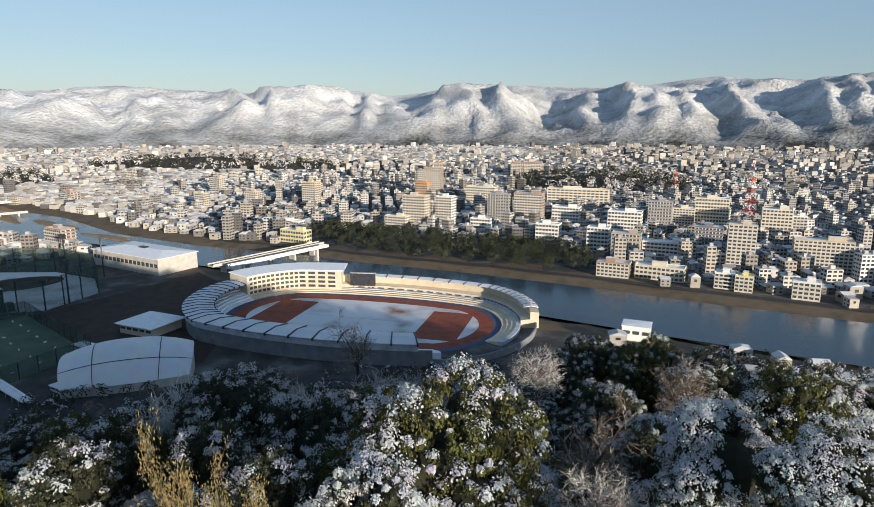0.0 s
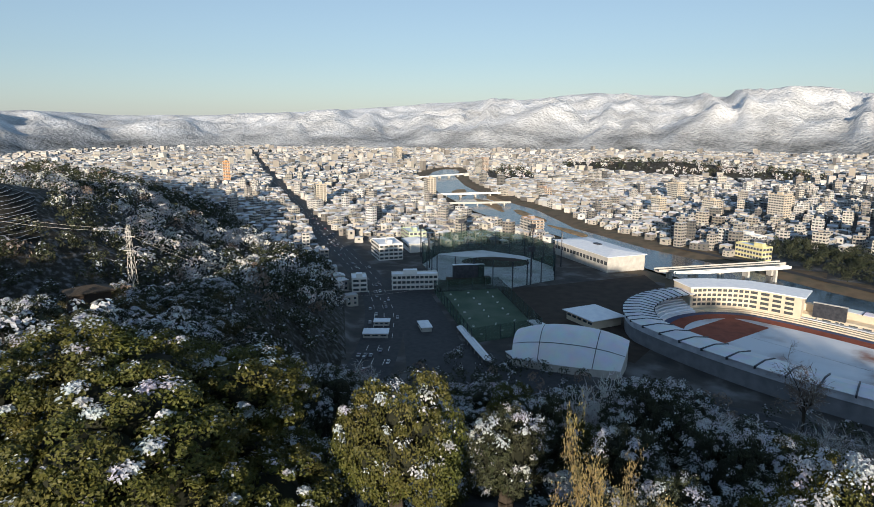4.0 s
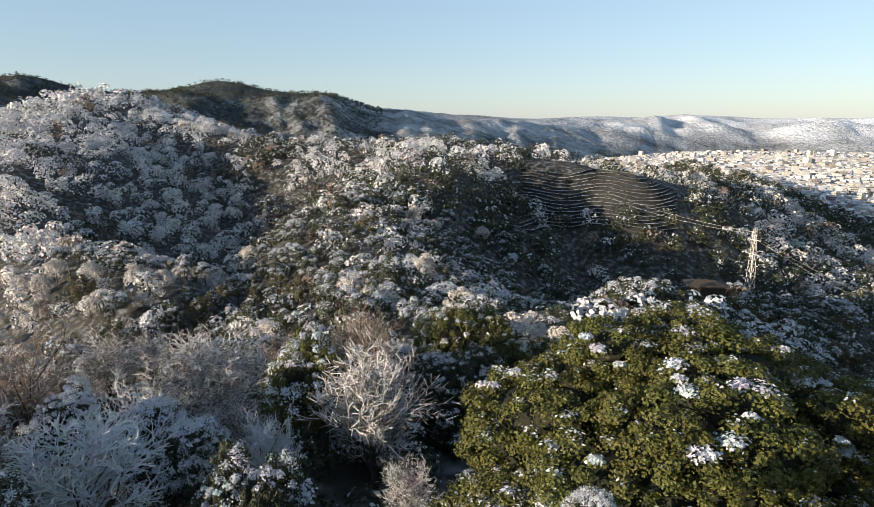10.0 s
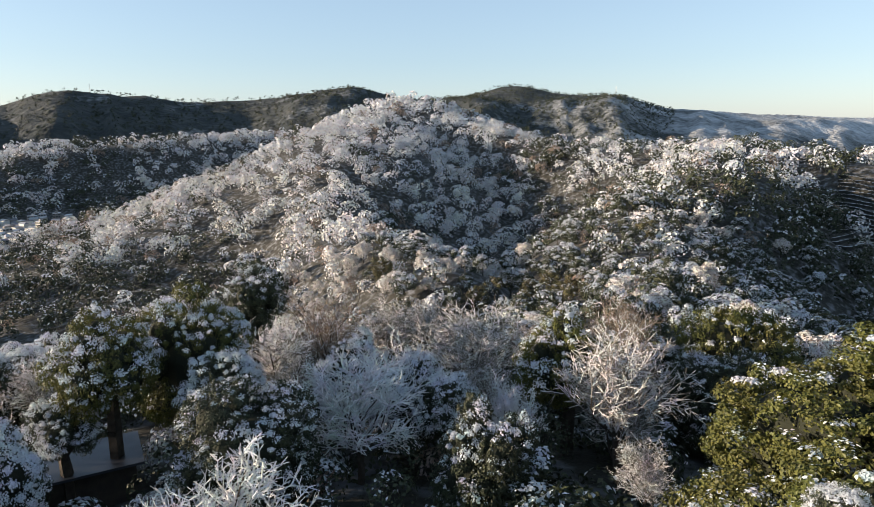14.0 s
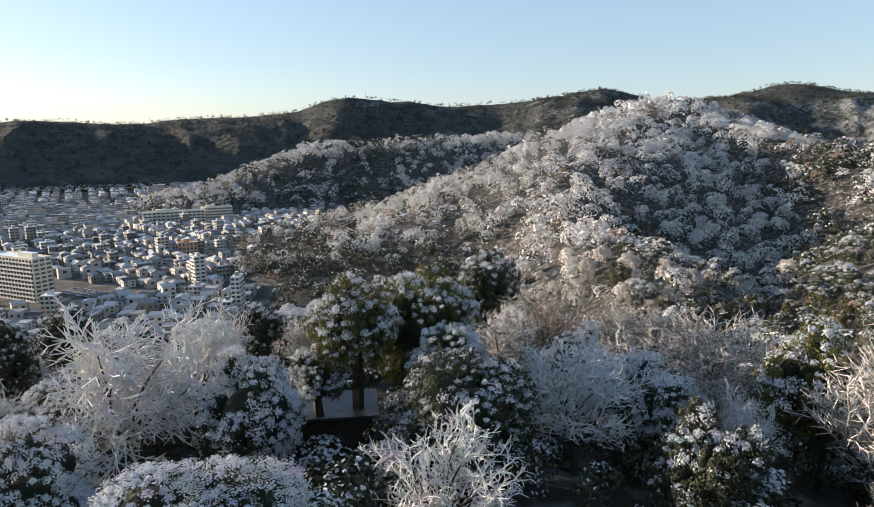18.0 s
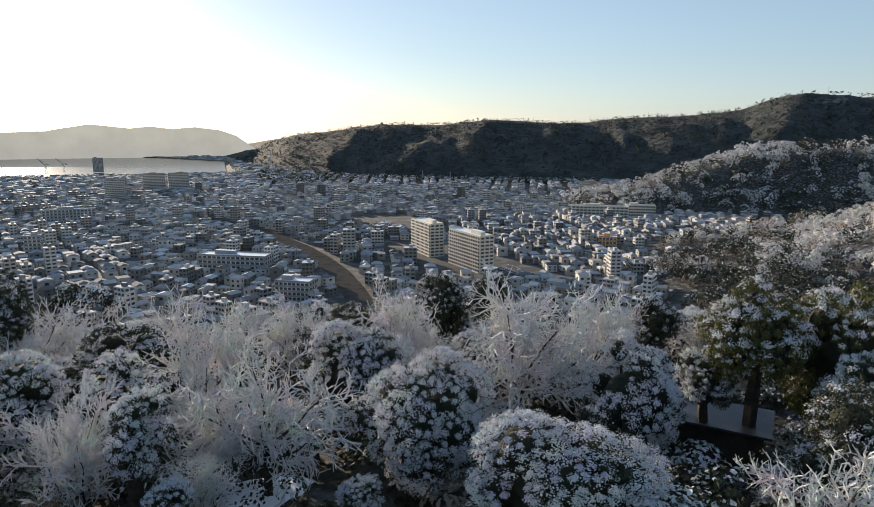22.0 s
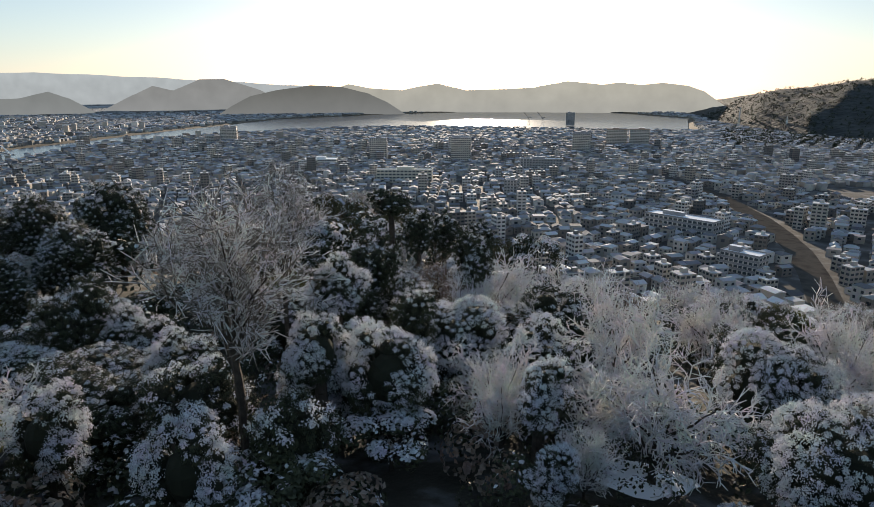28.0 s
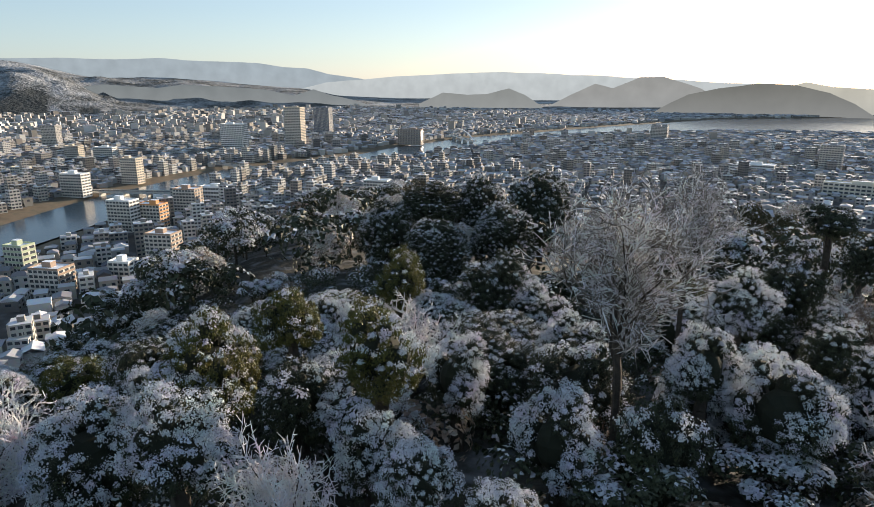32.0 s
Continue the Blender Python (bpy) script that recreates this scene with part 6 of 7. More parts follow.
        kx = mid[i] * 0.5 * axes + np.array([0, 0, z0 * 0.5])
        segs += [(0.08, 0.03, z0, *kx, w * 0.42, w * 0.28), (*kx, *(mid[i] * axes), w * 0.28, 0.04)]
    tv, tf = tubes(segs, 5)
    tie = []                     # limbs grow out of the trunk as one piece
    for i in range(1, len(segs)):
        a0 = (i - 1 if i < 3 or (i - 3) % 2 else 2) * 10 + 5
        tie.append((a0, a0 + 1, i * 10 + 1, i * 10))
    tf = np.concatenate([tf, np.array(tie)])
    return quick_mesh("trunk", tv, tf, [M_BARK], np.zeros(len(tf), int)), crown


def twiggy_meshes(kind, seed):
    levels, twig, from_level, _, _ = TWIGGY[kind]
    rg = np.random.default_rng(seed)
    upright = {"plume": 0.95, "yellow": 0.9, "bare": 0.6, "brown": 0.5, "frost": 0.1}[kind]
    segs = branching(rg, upright, {"frost": 0.038, "plume": 0.04, "bare": 0.025, "brown": 0.02, "yellow": 0.014}[kind], levels, 0.044 if kind in ("frost", "plume") else 0.028)
    every = np.array([s for lv in segs for s in lv])
    grow = 10.0 / np.quantile(every[:, 5], 0.995)
    spread = 5.0 / np.quantile(np.hypot(every[:, 3], every[:, 4]), 0.97)
    segs = [[(a * spread, b * spread, c * grow, d * spread, e * spread, f * grow, r0, r1) for a, b, c, d, e, f, r0, r1 in lv] for lv in segs]
    segs[0].append((0, 0, -14, 0, 0, 0, 0.28, 0.24))
    low = [s for lv in segs[:from_level] for s in lv]
    high = [s for lv in segs[from_level:] for s in lv]
    tv, tf = tubes(low, 5)
    cv, cf = tubes(high, 3)
    if kind == "yellow":
        rgn = rg.choice(len(high), 14000)
        ends = np.array(high)[rgn][:, 3:6] + rg.normal(0, 0.25, (14000, 3))
        lv_, lf = leaf_quads(ends, unit(rg.normal(size=(14000, 3))), rg.uniform(0.06, 0.12, 14000), rg.uniform(0.03, 0.06, 14000), rg)
        cf = np.concatenate([cf, lf + len(cv)])
        cv = np.concatenate([cv, lv_])
    trunk_mat = M_BARK
    slots = np.zeros(len(cf), int)
    if kind in ("bare", "brown"):       # rime on part of the twigs
        slots = (np.repeat(rg.random(len(high)) < (0.45 if kind == "bare" else 0.12), 1)[np.arange(len(cf)) % len(high)]).astype(int)
    return (quick_mesh("trunk", tv, tf, [trunk_mat], np.zeros(len(tf), int)),
            quick_mesh("twigs", cv, cf, [twig, M_RIME], slots))


TREE_KINDS = {}
CROWN_SIZES = (1.8, 2.8, 4.2, 6.0)
for kind in LEAFY:
    TREE_KINDS[kind] = [[leafy_meshes(kind, 11 + 7 * i + len(kind), size) for i in range(2 if size < 3 else 1)] for size in CROWN_SIZES] if kind != "camphor" else [[leafy_meshes(kind, 19, 8.6)]]
for kind in TWIGGY:
    TREE_KINDS[kind] = [twiggy_meshes(kind, 31 + 5 * i + len(kind)) for i in range(3 if kind == "frost" else 2)]


def plant(kind, x, y, foot, top, radius, rg):
    """One tree: an empty at its foot with trunk and crown below it."""
    name, label = LEAFY[kind][-2:] if kind in LEAFY else TWIGGY[kind][-2:]
    base = tagged(new(name), label, "tree" if kind != "yellow" else "shrub", "trees on the hill")
    base.matrix_basis = pose(x, y, foot)
    spin = float(rg.uniform(0, 360))
    if kind in LEAFY:
        step = min(range(len(TREE_KINDS[kind])), key=lambda i: abs(math.log(radius / CROWN_SIZES[i]))) if kind != "camphor" else 0
        pair = TREE_KINDS[kind][step][int(rg.integers(len(TREE_KINDS[kind][step])))]
        size = radius / (CROWN_SIZES[step] if kind != "camphor" else 8.6)
        half = radius * LEAFY[kind][3]
        tall = size * (min(max((top - foot - 0.6) / (1.8 * half), 0.9), 1.45) if kind != "pine" else 1.0)
        put = pose(0, 0, top - foot - half * 1.04 * tall / size, 0, 0, spin) @ Matrix.Diagonal((size * float(rg.uniform(0.9, 1.1)), size * float(rg.uniform(0.9, 1.1)), tall, 1))
    else:
        pair = TREE_KINDS[kind][int(rg.integers(len(TREE_KINDS[kind])))]
        size = radius / 5.2
        tall = min(max((top - foot) / 10.5, size * 0.8), size * 1.25)
        if kind == "yellow":
            size, tall = size * 1.5, (top - foot) / 10.3
        put = pose(0, 0, top - foot - 10.2 * tall, 0, 0, spin) @ Matrix.Diagonal((size, size, tall, 1))
    for nm, me in zip(("trunk", "crown"), pair):
        ob = new(nm, me)
        ob.parent = base
        ob.matrix_basis = put
    return base


# trees that stand out, slope by slope: kind, x, y, height of the top, crown radius
GROVE_A = [
    ("snowy", -2, 16.4, 110.4, 1.8), ("brown", -9.2, 69.4, 99, 3.3), ("dark", -6.2, 29.4, 107.1, 2.5), ("dark", -5.6, 19.2, 109.4, 1.5),
    ("dark", -11.9, 36.1, 106, 3.9), ("yellow", -5.9, 17, 110.3, 0.9), ("dark", -15.2, 41.1, 103.5, 2.9), ("dark", -9.3, 24.3, 108, 1.9),
    ("yellow", -7.3, 16, 111.6, 1), ("frost", -19.9, 43.5, 101.5, 3.2), ("dark", -17.9, 31.2, 104.7, 2.4), ("olive", -23.2, 37.2, 101.9, 2.5),
    ("dark", -15.6, 24.1, 107.2, 2.1), ("olive", -15.2, 15.7, 111.7, 2.5), ("dark", -34.2, 27.6, 103.8, 3.8), ("camphor", -24.9, 8.3, 112.5, 9.3),
    ("snowy", -13.1, 2.5, 112.1, 0.8), ("olive", -48.5, -0.6, 107.2, 4.7), ("bare", -23.1, -2.9, 107.1, 1.4), ("brown", -45, -7.8, 107.7, 2.9),
]
GROVE_B = [
    ("bare", -32.1, -5.9, 109.1, 3.9), ("brown", -53, -11.7, 105.1, 3), ("mixed", -36.4, -10, 108.3, 3.2), ("frost", -28.8, -11, 106.3, 1.8),
    ("bare", -39.5, -18.1, 106, 3.9), ("bare", -44.9, -21.8, 105.1, 4.5), ("snowy", -27.6, -14, 106.7, 2), ("snowy", -29.2, -17.4, 106.3, 3.1),
    ("plume", -23.9, -17.5, 107.7, 3.8), ("snowy", -33.2, -25, 105.6, 2.8), ("brown", -47.8, -38.8, 104.8, 5.4), ("brown", -41.2, -33.5, 106.7, 4),
    ("dark", -43.9, -43.3, 106.6, 2.6), ("dark", -31.6, -32.2, 109.8, 2.3), ("snowy", -20.4, -23.5, 108.5, 2.1), ("frost", -13.4, -15.8, 108.2, 3.4),
    ("olive", -30.8, -37, 108.4, 2.7), ("mixed", -22.5, -28.2, 110.6, 3.7), ("mixed", -18, -29.1, 110.6, 2.7), ("snowy", -15.6, -29.6, 106.5, 1.7),
]
GROVE_C = [
    ("dark", -17, -40, 106.8, 1.9), ("snowy", -10.9, -28.5, 107.7, 3.2), ("frost", -12.3, -39.6, 107.5, 3.6), ("snowy", -4.5, -18, 108.3, 3.7),
    ("frost", -6.5, -35, 109.8, 5.3), ("dark", -6.6, -53.2, 105.5, 2.2), ("dark", -2.1, -49.7, 106.6, 2.3), ("snowy", 0.1, -24.8, 108.6, 3.6),
    ("frost", 0.9, -39.8, 107.9, 3.2), ("snowy", 3.9, -33.7, 107.5, 3.9), ("snowy", 2.9, -20.1, 104.7, 1.3), ("frost", 11.2, -48.8, 105, 2.9),
    ("frost", 7.5, -25.1, 109.6, 4.2), ("frost", 12.9, -33.2, 108.6, 3.7), ("frost", 11.2, -28.5, 106.2, 3.6), ("plume", 9.2, -20.7, 105.3, 1.6),
    ("frost", 23.3, -52.3, 103.1, 3.8), ("snowy", 9.7, -18.4, 105.8, 1.3), ("frost", 23.3, -44, 105.2, 4.4), ("snowy", 12, -21.6, 107.9, 1.6),
]
GROVE_D = [
    ("frost", 32.1, -50.7, 104.1, 5), ("plume", 14.6, -22.4, 107.3, 2.7), ("plume", 17.6, -26.7, 105.2, 3), ("dark", 40.2, -59.1, 104.5, 2.3),
    ("dark", 31, -44.3, 107.3, 2.4), ("frost", 28.6, -40.5, 104.4, 3.3), ("brown", 25.5, -36, 104.9, 3.2), ("dark", 54.2, -71.4, 102, 2.8),
    ("brown", 34.5, -44.4, 105.2, 4), ("dark", 52.2, -62.8, 104.1, 2.6), ("dark", 28.3, -32, 106.2, 2), ("dark", 22.9, -25.5, 108.1, 1.6),
    ("pine", 59, -65, 105.6, 3.3), ("dark", 39.5, -39.5, 106.8, 2.8), ("snowy", 19.8, -19.6, 108.4, 2.5), ("snowy", 29.5, -25.5, 109.4, 2.3),
    ("snowy", 23.8, -18.4, 107.9, 2), ("snowy", 22.4, -17.2, 109, 1.7), ("bare", 33.4, -24.1, 115, 3.8), ("dark", 19.4, -12.9, 107.6, 2.2),
]
GROVE_E = [
    ("bare", 23.9, -13.4, 116.3, 4.4), ("dark", 28.4, -13.9, 106.5, 3.2), ("dark", 94.5, -42.7, 107, 6.6), ("snowy", 21, -8.7, 107.6, 2.1),
    ("dark", 82.2, -31, 104.7, 5.6), ("dark", 51, -17.5, 105.9, 3.8), ("dark", 100.5, -33.5, 105.5, 5.7), ("dark", 80.6, -20.6, 102.7, 5.3),
    ("pine", 97.3, -23.9, 104.9, 6.2), ("snowy", 28.4, -6.5, 107.5, 2), ("snowy", 12.8, -2.8, 109.8, 1.2), ("dark", 92.1, -15.7, 103.6, 4.9),
    ("frost", 37.8, -6.4, 106.8, 4.2), ("olive", 49.7, -8.1, 106.8, 2.5), ("snowy", 16.4, -1.3, 109.3, 1.5), ("mixed", 24.9, -1.7, 111, 2),
    ("snowy", 22.7, -0.8, 107.6, 2.1), ("olive", 33, 1.8, 109.6, 1.9), ("dark", 29, 1.8, 107.2, 2.1), ("frost", 17, 3, 109.7, 2),
]
GROVE_F = [
    ("mixed", 35.9, 6.5, 107.5, 3.3), ("snowy", 22.7, 6.9, 109.1, 2.1), ("dark", 28.6, 41, 103.7, 3.1), ("snowy", 11.9, 17.3, 111.6, 1.8),
    ("mixed", 16.2, 26.4, 109.5, 2.2), ("dark", 30.9, 53.7, 98.9, 3.6), ("snowy", 10.2, 20.6, 110.8, 2.5), ("dark", 21.4, 47.4, 102.5, 4),
    ("brown", 18.4, 44.3, 102.8, 2.5), ("dark", 12, 31.8, 104.5, 1.9), ("olive", 19.1, 54.8, 101.3, 4.1), ("bare", 6.3, 21.1, 107.6, 1.7),
    ("brown", 8.3, 31.9, 106, 2.9), ("dark", 14.8, 58.1, 100.4, 3.8), ("bare", 7.8, 45.3, 103.3, 2.3), ("dark", 3, 22.8, 107.2, 1.6),
    ("mixed", 0.1, 21, 112.1, 4.2),
]
KEY_TREES = GROVE_A + GROVE_B + GROVE_C + GROVE_D + GROVE_E + GROVE_F
tr = np.random.default_rng(3)
kx = np.array([k[1] for k in KEY_TREES])
ky = np.array([k[2] for k in KEY_TREES])
kr = np.array([k[4] for k in KEY_TREES])
kfoot = height(kx, ky)[0]
for (kind, x, y, top, rad), foot in zip(KEY_TREES, kfoot):
    plant(kind, x, y, float(foot), top, rad, tr)

# the rest of the hilltop wood, kept under the open view
OPEN_VIEW = [(0, -22), (25, -24), (45, -22), (60, -17), (77, -17), (100, -18), (118, -15), (128, -15), (140, -14), (155, -15), (165, -15), (185, -16), (205, -16), (222, -15), (240, -15), (262, -17), (275, -18), (300, -20), (330, -22), (345, -21)]
fx, fy = [], []
taken = [(k[1], k[2], k[4]) for k in KEY_TREES]
placed = 0
caz, cd, crad = tr.uniform(0, 360, 7000), np.sqrt(tr.uniform(11 ** 2, 95 ** 2, 7000)), tr.uniform(2.2, 4.2, 7000)
cx, cy = -np.sin(np.radians(caz)) * cd, np.cos(np.radians(caz)) * cd
cfoot = height(cx, cy)[0]
clim = 120 + np.tan(np.radians(np.interp(caz, [o[0] for o in OPEN_VIEW], [o[1] for o in OPEN_VIEW], period=360) - 1)) * np.maximum(cd - crad, 5)
for az, d, x, y, rad, foot, lim in zip(caz.tolist(), cd.tolist(), cx.tolist(), cy.tolist(), crad.tolist(), cfoot.tolist(), clim.tolist()):
    if (d < 25 and 95 < az < 300) or any((x - a) ** 2 + (y - b) ** 2 < ((rad + c) * 0.55) ** 2 for a, b, c in taken):
        continue
    top = min(foot + tr.uniform(5.0, 8.5), lim - (3 if d < 24 else 1.0))
    if top - foot < 2.0:
        continue
    taken.append((x, y, rad))
    if 95 < az < 150:
        w = [0.01, 0.4, 0.18, 0.03, 0.02, 0.12, 0.16, 0.08]
    elif 150 <= az < 240:
        w = [0.02, 0.36, 0.1, 0.03, 0.02, 0.33, 0.12, 0.02]
    elif 240 <= az < 300:
        w = [0.02, 0.4, 0.4, 0.04, 0.06, 0.05, 0.03, 0.0]
    else:
        w = [0.14, 0.12, 0.5, 0.1, 0.0, 0.05, 0.08, 0.01]
    kind = ["olive", "snowy", "dark", "mixed", "pine", "frost", "bare", "brown"][int(tr.choice(8, p=np.array(w) / sum(w)))]
    if d < 26 and kind in TWIGGY:
        kind = "dark" if tr.random() < 0.6 else "snowy"
    if d < 30 and 215 < az < 262:
        kind = "snowy" if tr.random() < (0.5 if az < 234 else 0.15) else "dark"
    plant(kind, x, y, foot, top, rad, tr)
    placed += 1
    if placed > 420:
        break


# trees of the slopes round the hilltop: one light mesh each, shared between alike trees
M_RIMESOFT = material("rime_on_twigs", [(0.68, 0.64, 0.6), (0.8, 0.78, 0.75), (0.56, 0.52, 0.47)], 0.6, 0.85, source="island")


def slope_tree(kind, seed):
    rg = np.random.default_rng(seed)
    lobes, count = 30, 4200
    d = unit(rg.normal(size=(lobes, 3)) + np.array([0, 0, 0.5]))
    mid = d * rg.uniform(0.5, 0.9, (lobes, 1)) * np.array([4.2, 4.2, 3.0])
    size = rg.uniform(0.8, 1.5, lobes)
    per = rg.integers(0, lobes, count)
    v = unit(rg.normal(size=(count, 3)) + d[per] * 0.6 + np.array([0, 0, 0.5]))
    c = mid[per] + v * size[per][:, None] * rg.uniform(0.75, 1.02, (count, 1))
    long = rg.uniform(0.13, 0.24, count)
    if kind == "rime":
        nrm = unit(v + rg.normal(0, 0.35, (count, 3)))
        slots, mats, wide = np.where(rg.random(count) < 0.2, 1, 0), [M_RIMESOFT, M_TWIG], long * 0.5
    else:
        lim = {"white": 0.45, "half": 0.8, "green": 1.25}[kind]
        slots = ((v[:, 2] + 0.5 * np.sin(per * 1.7 + seed) + rg.normal(0, 0.3, count)) > lim).astype(int)
        nrm = unit(v + rg.normal(0, 0.32, (count, 3)) + slots[:, None] * np.array([0, 0, 0.7]))
        mats, wide = [M_GREEN if kind != "green" else M_OLIVE2, M_SNOWLEAF], long * 0.62
    vv, ff = leaf_quads(c + np.array([0, 0, 4.6]), nrm, long, wide, rg)
    tv, tf = tubes([(0, 0, -3, 0, 0, 3.5, 0.25, 0.16)], 4)
    return quick_mesh("tree", np.concatenate([vv, tv]), np.concatenate([ff, tf + len(vv)]), mats + [M_BARK], np.concatenate([slots, np.full(len(tf), 2)]))


M_OLIVE2 = material("brown_green_leaves", [(0.05, 0.05, 0.02), (0.09, 0.08, 0.035), (0.12, 0.1, 0.05)], 0.3, 0.7, source="island")
SLOPE_KINDS = {"white": ("snowy_slope_tree", "rounded evergreen on the slope under thick snow"), "half": ("slope_tree", "rounded evergreen on the slope flecked with snow"),
               "rime": ("rimed_slope_tree", "leafless tree on the slope, pale with rime"), "green": ("green_slope_tree", "olive green tree on the slope with little snow")}
SLOPE_MESHES = {k: [slope_tree(k, 70 + 3 * j + len(k)) for j in range(3)] for k in SLOPE_KINDS}
srg = np.random.default_rng(5)
slope_spots = []
saz = np.where(srg.random(9000) < 0.72, srg.uniform(58, 168, 9000), srg.uniform(200, 288, 9000))
sd, srad = 84 + 270 * srg.random(9000) ** 0.8, srg.uniform(3.6, 6.8, 9000)
sx, sy = -np.sin(np.radians(saz)) * sd, np.cos(np.radians(saz)) * sd
sz, skd = height(sx, sy)
spatch = fractal(sx, sy, 60, 3, 8.0) + srg.normal(0, 0.22, 9000)
for az, d, x, y, rad, z, kd, patch in zip(saz.tolist(), sd.tolist(), sx.tolist(), sy.tolist(), srad.tolist(), sz.tolist(), skd.tolist(), spatch.tolist()):
    if kd not in (2, 4) or z < 4 or any((x - a) ** 2 + (y - b) ** 2 < ((rad + c) * 0.72) ** 2 for a, b, c in slope_spots):
        continue
    slope_spots.append((x, y, rad))
    # more rime on sunlit headings, partly to put the sun's brightness into the trees
    sunny = 110 < az < 165
    kind = "rime" if patch > (-0.1 if sunny else 0.4) else "green" if patch < (-0.42 if not sunny else -0.45) else "half" if patch < (-0.3 if sunny else 0.12) else "white"
    if az > 200:
        kind = "half" if patch < 0.1 else "white" if patch < 0.35 else "rime"
        kind = "green" if az < 258 and d > 110 and patch < 0.15 else kind
    nm, lb = SLOPE_KINDS[kind]
    ob = tagged(new(nm, SLOPE_MESHES[kind][int(srg.integers(3))]), lb, "tree", "trees on the slopes")
    k = rad / 4.8
    ob.matrix_basis = pose(x, y, z, 0, 0, float(srg.uniform(0, 360))) @ Matrix.Diagonal((k, k, k * float(srg.uniform(0.85, 1.2)), 1))
    if len(slope_spots) >= 900:
        break


def canopy(name, x, y, z, rad, high, kindno, per, rg, label, snow=True):
    """Many far crowns in one mesh: leafy clumps with snow on top, or rimed twig heads."""
    n = len(x)
    own = np.repeat(np.arange(n), per)
    m = len(own)
    lobe = unit(rg.normal(size=(n, 7, 3)).reshape(-1, 3) + np.array([0, 0, 0.5])).reshape(n, 7, 3)
    pick = rg.integers(0, 7, m)
    v = unit(rg.normal(size=(m, 3)) + lobe[own, pick] * 0.8 + np.array([0, 0, 0.4]))
    c = lobe[own, pick] * 0.55 + v * 0.5
    c = c * np.stack([rad, rad, high], 1)[own] + np.stack([x, y, z + high * 0.75], 1)[own]
    k = kindno[own]
    head = np.degrees(np.arctan2(-x, y))[own] % 360
    lean = np.where((head > 112) & (head < 165), 0.25, 0.52)     # whiter on the sunlit slope: its brightness is put into the snow
    nrm = unit(v + rg.normal(0, 0.28, (m, 3)))
    white = (v[:, 2] * 0.6 + rg.normal(0, 0.22, m) + 0.25 * np.sin(own * 1.7 + pick * 2.1)) > np.where(k == 0, lean, 0.75 if snow else 9)
    slots = np.where(k == 2, 2, np.where(k == 3, 3, np.where(white, 1, 0)))
    # more white on high crowns, brightening the sunlit summit by colour
    slots = np.where((k == 2) & (rg.random(m) < 0.35 + 0.3 * (z[own] > 74)), 1, slots)
    long = rad[own] * rg.uniform(0.17, 0.32, m) * (26 / per) ** 0.5
    wide = long * np.where(k >= 2, 0.7, 0.65)
    verts, faces = leaf_quads(c, nrm, long, wide, rg)
    me = quick_mesh(name, verts, faces, [M_GREEN, M_SNOWLEAF, M_RIME2, M_TWIG], slots)
    return tagged(new(name, me), label, "woods", kind="stuff")


M_RIME2 = material("rimed_crowns", [(0.72, 0.68, 0.62), (0.82, 0.79, 0.75), (0.58, 0.53, 0.47), (0.85, 0.83, 0.81)], 0.05, 0.85, source="island")


def woods(r0, r1, count, size, per, name, label, seed, kinds=(2, 4), dark=False):
    rg = np.random.default_rng(seed)
    rr, aa = np.sqrt(rg.uniform(r0 ** 2, r1 ** 2, count)), rg.uniform(0, 2 * np.pi, count)
    x, y = -rr * np.sin(aa), rr * np.cos(aa)
    z, kind = height(x, y)
    ok = np.isin(kind, kinds) & (z > 2.5)
    if dark:
        head = np.degrees(aa) % 360
        ok &= (head > 98) & (head < 198)
    x, y, z, rr = x[ok], y[ok], z[ok], rr[ok]
    az = np.degrees(np.arctan2(-x, y)) % 360
    n = len(x)
    rad = rg.uniform(0.7, 1.3, n) * size
    patch = fractal(x, y, 90, 3, 8.0) + rg.normal(0, 0.25, n)
    # rimed kinds where sun falls, dark ones in shade: light put into the mix
    sunny = (az > 110) & (az < 165)
    kindno = np.where(patch > 0.28, 2, np.where(patch < -0.38, 1, 0))
    kindno = np.where(sunny & (patch > -0.25), 2, kindno)
    kindno = np.where(sunny & (z < 17) & (patch < 0.2), 1, kindno)
    shade = (az > 62) & (az < 97) & (rr > 320)
    kindno = np.where(shade & (patch < 0.22), 1, kindno)
    top_light = sunny & (z > 74)
    kindno = np.where(top_light & (patch > -0.3), 2, kindno)
    kindno = np.where((az > 225) & (az < 330) & (patch > 0.1), 1, kindno)
    kindno = np.where(((az > 325) | (az < 62)) & (patch < 0.3), 1, kindno)
    kindno = np.where(rg.random(n) < 0.05, 3, kindno)
    kindno = np.full(n, 1) if dark else kindno
    keep = ~((az > 72) & (az < 86) & (rr > 434) & (rr < 503))       # the terraced plots
    x, y, z, rad, kindno, n = x[keep], y[keep], z[keep], rad[keep], kindno[keep], int(keep.sum())
    canopy(name, x, y, z, rad, rad * rg.uniform(0.75, 1.1, n), kindno, per, rg, label, not dark)


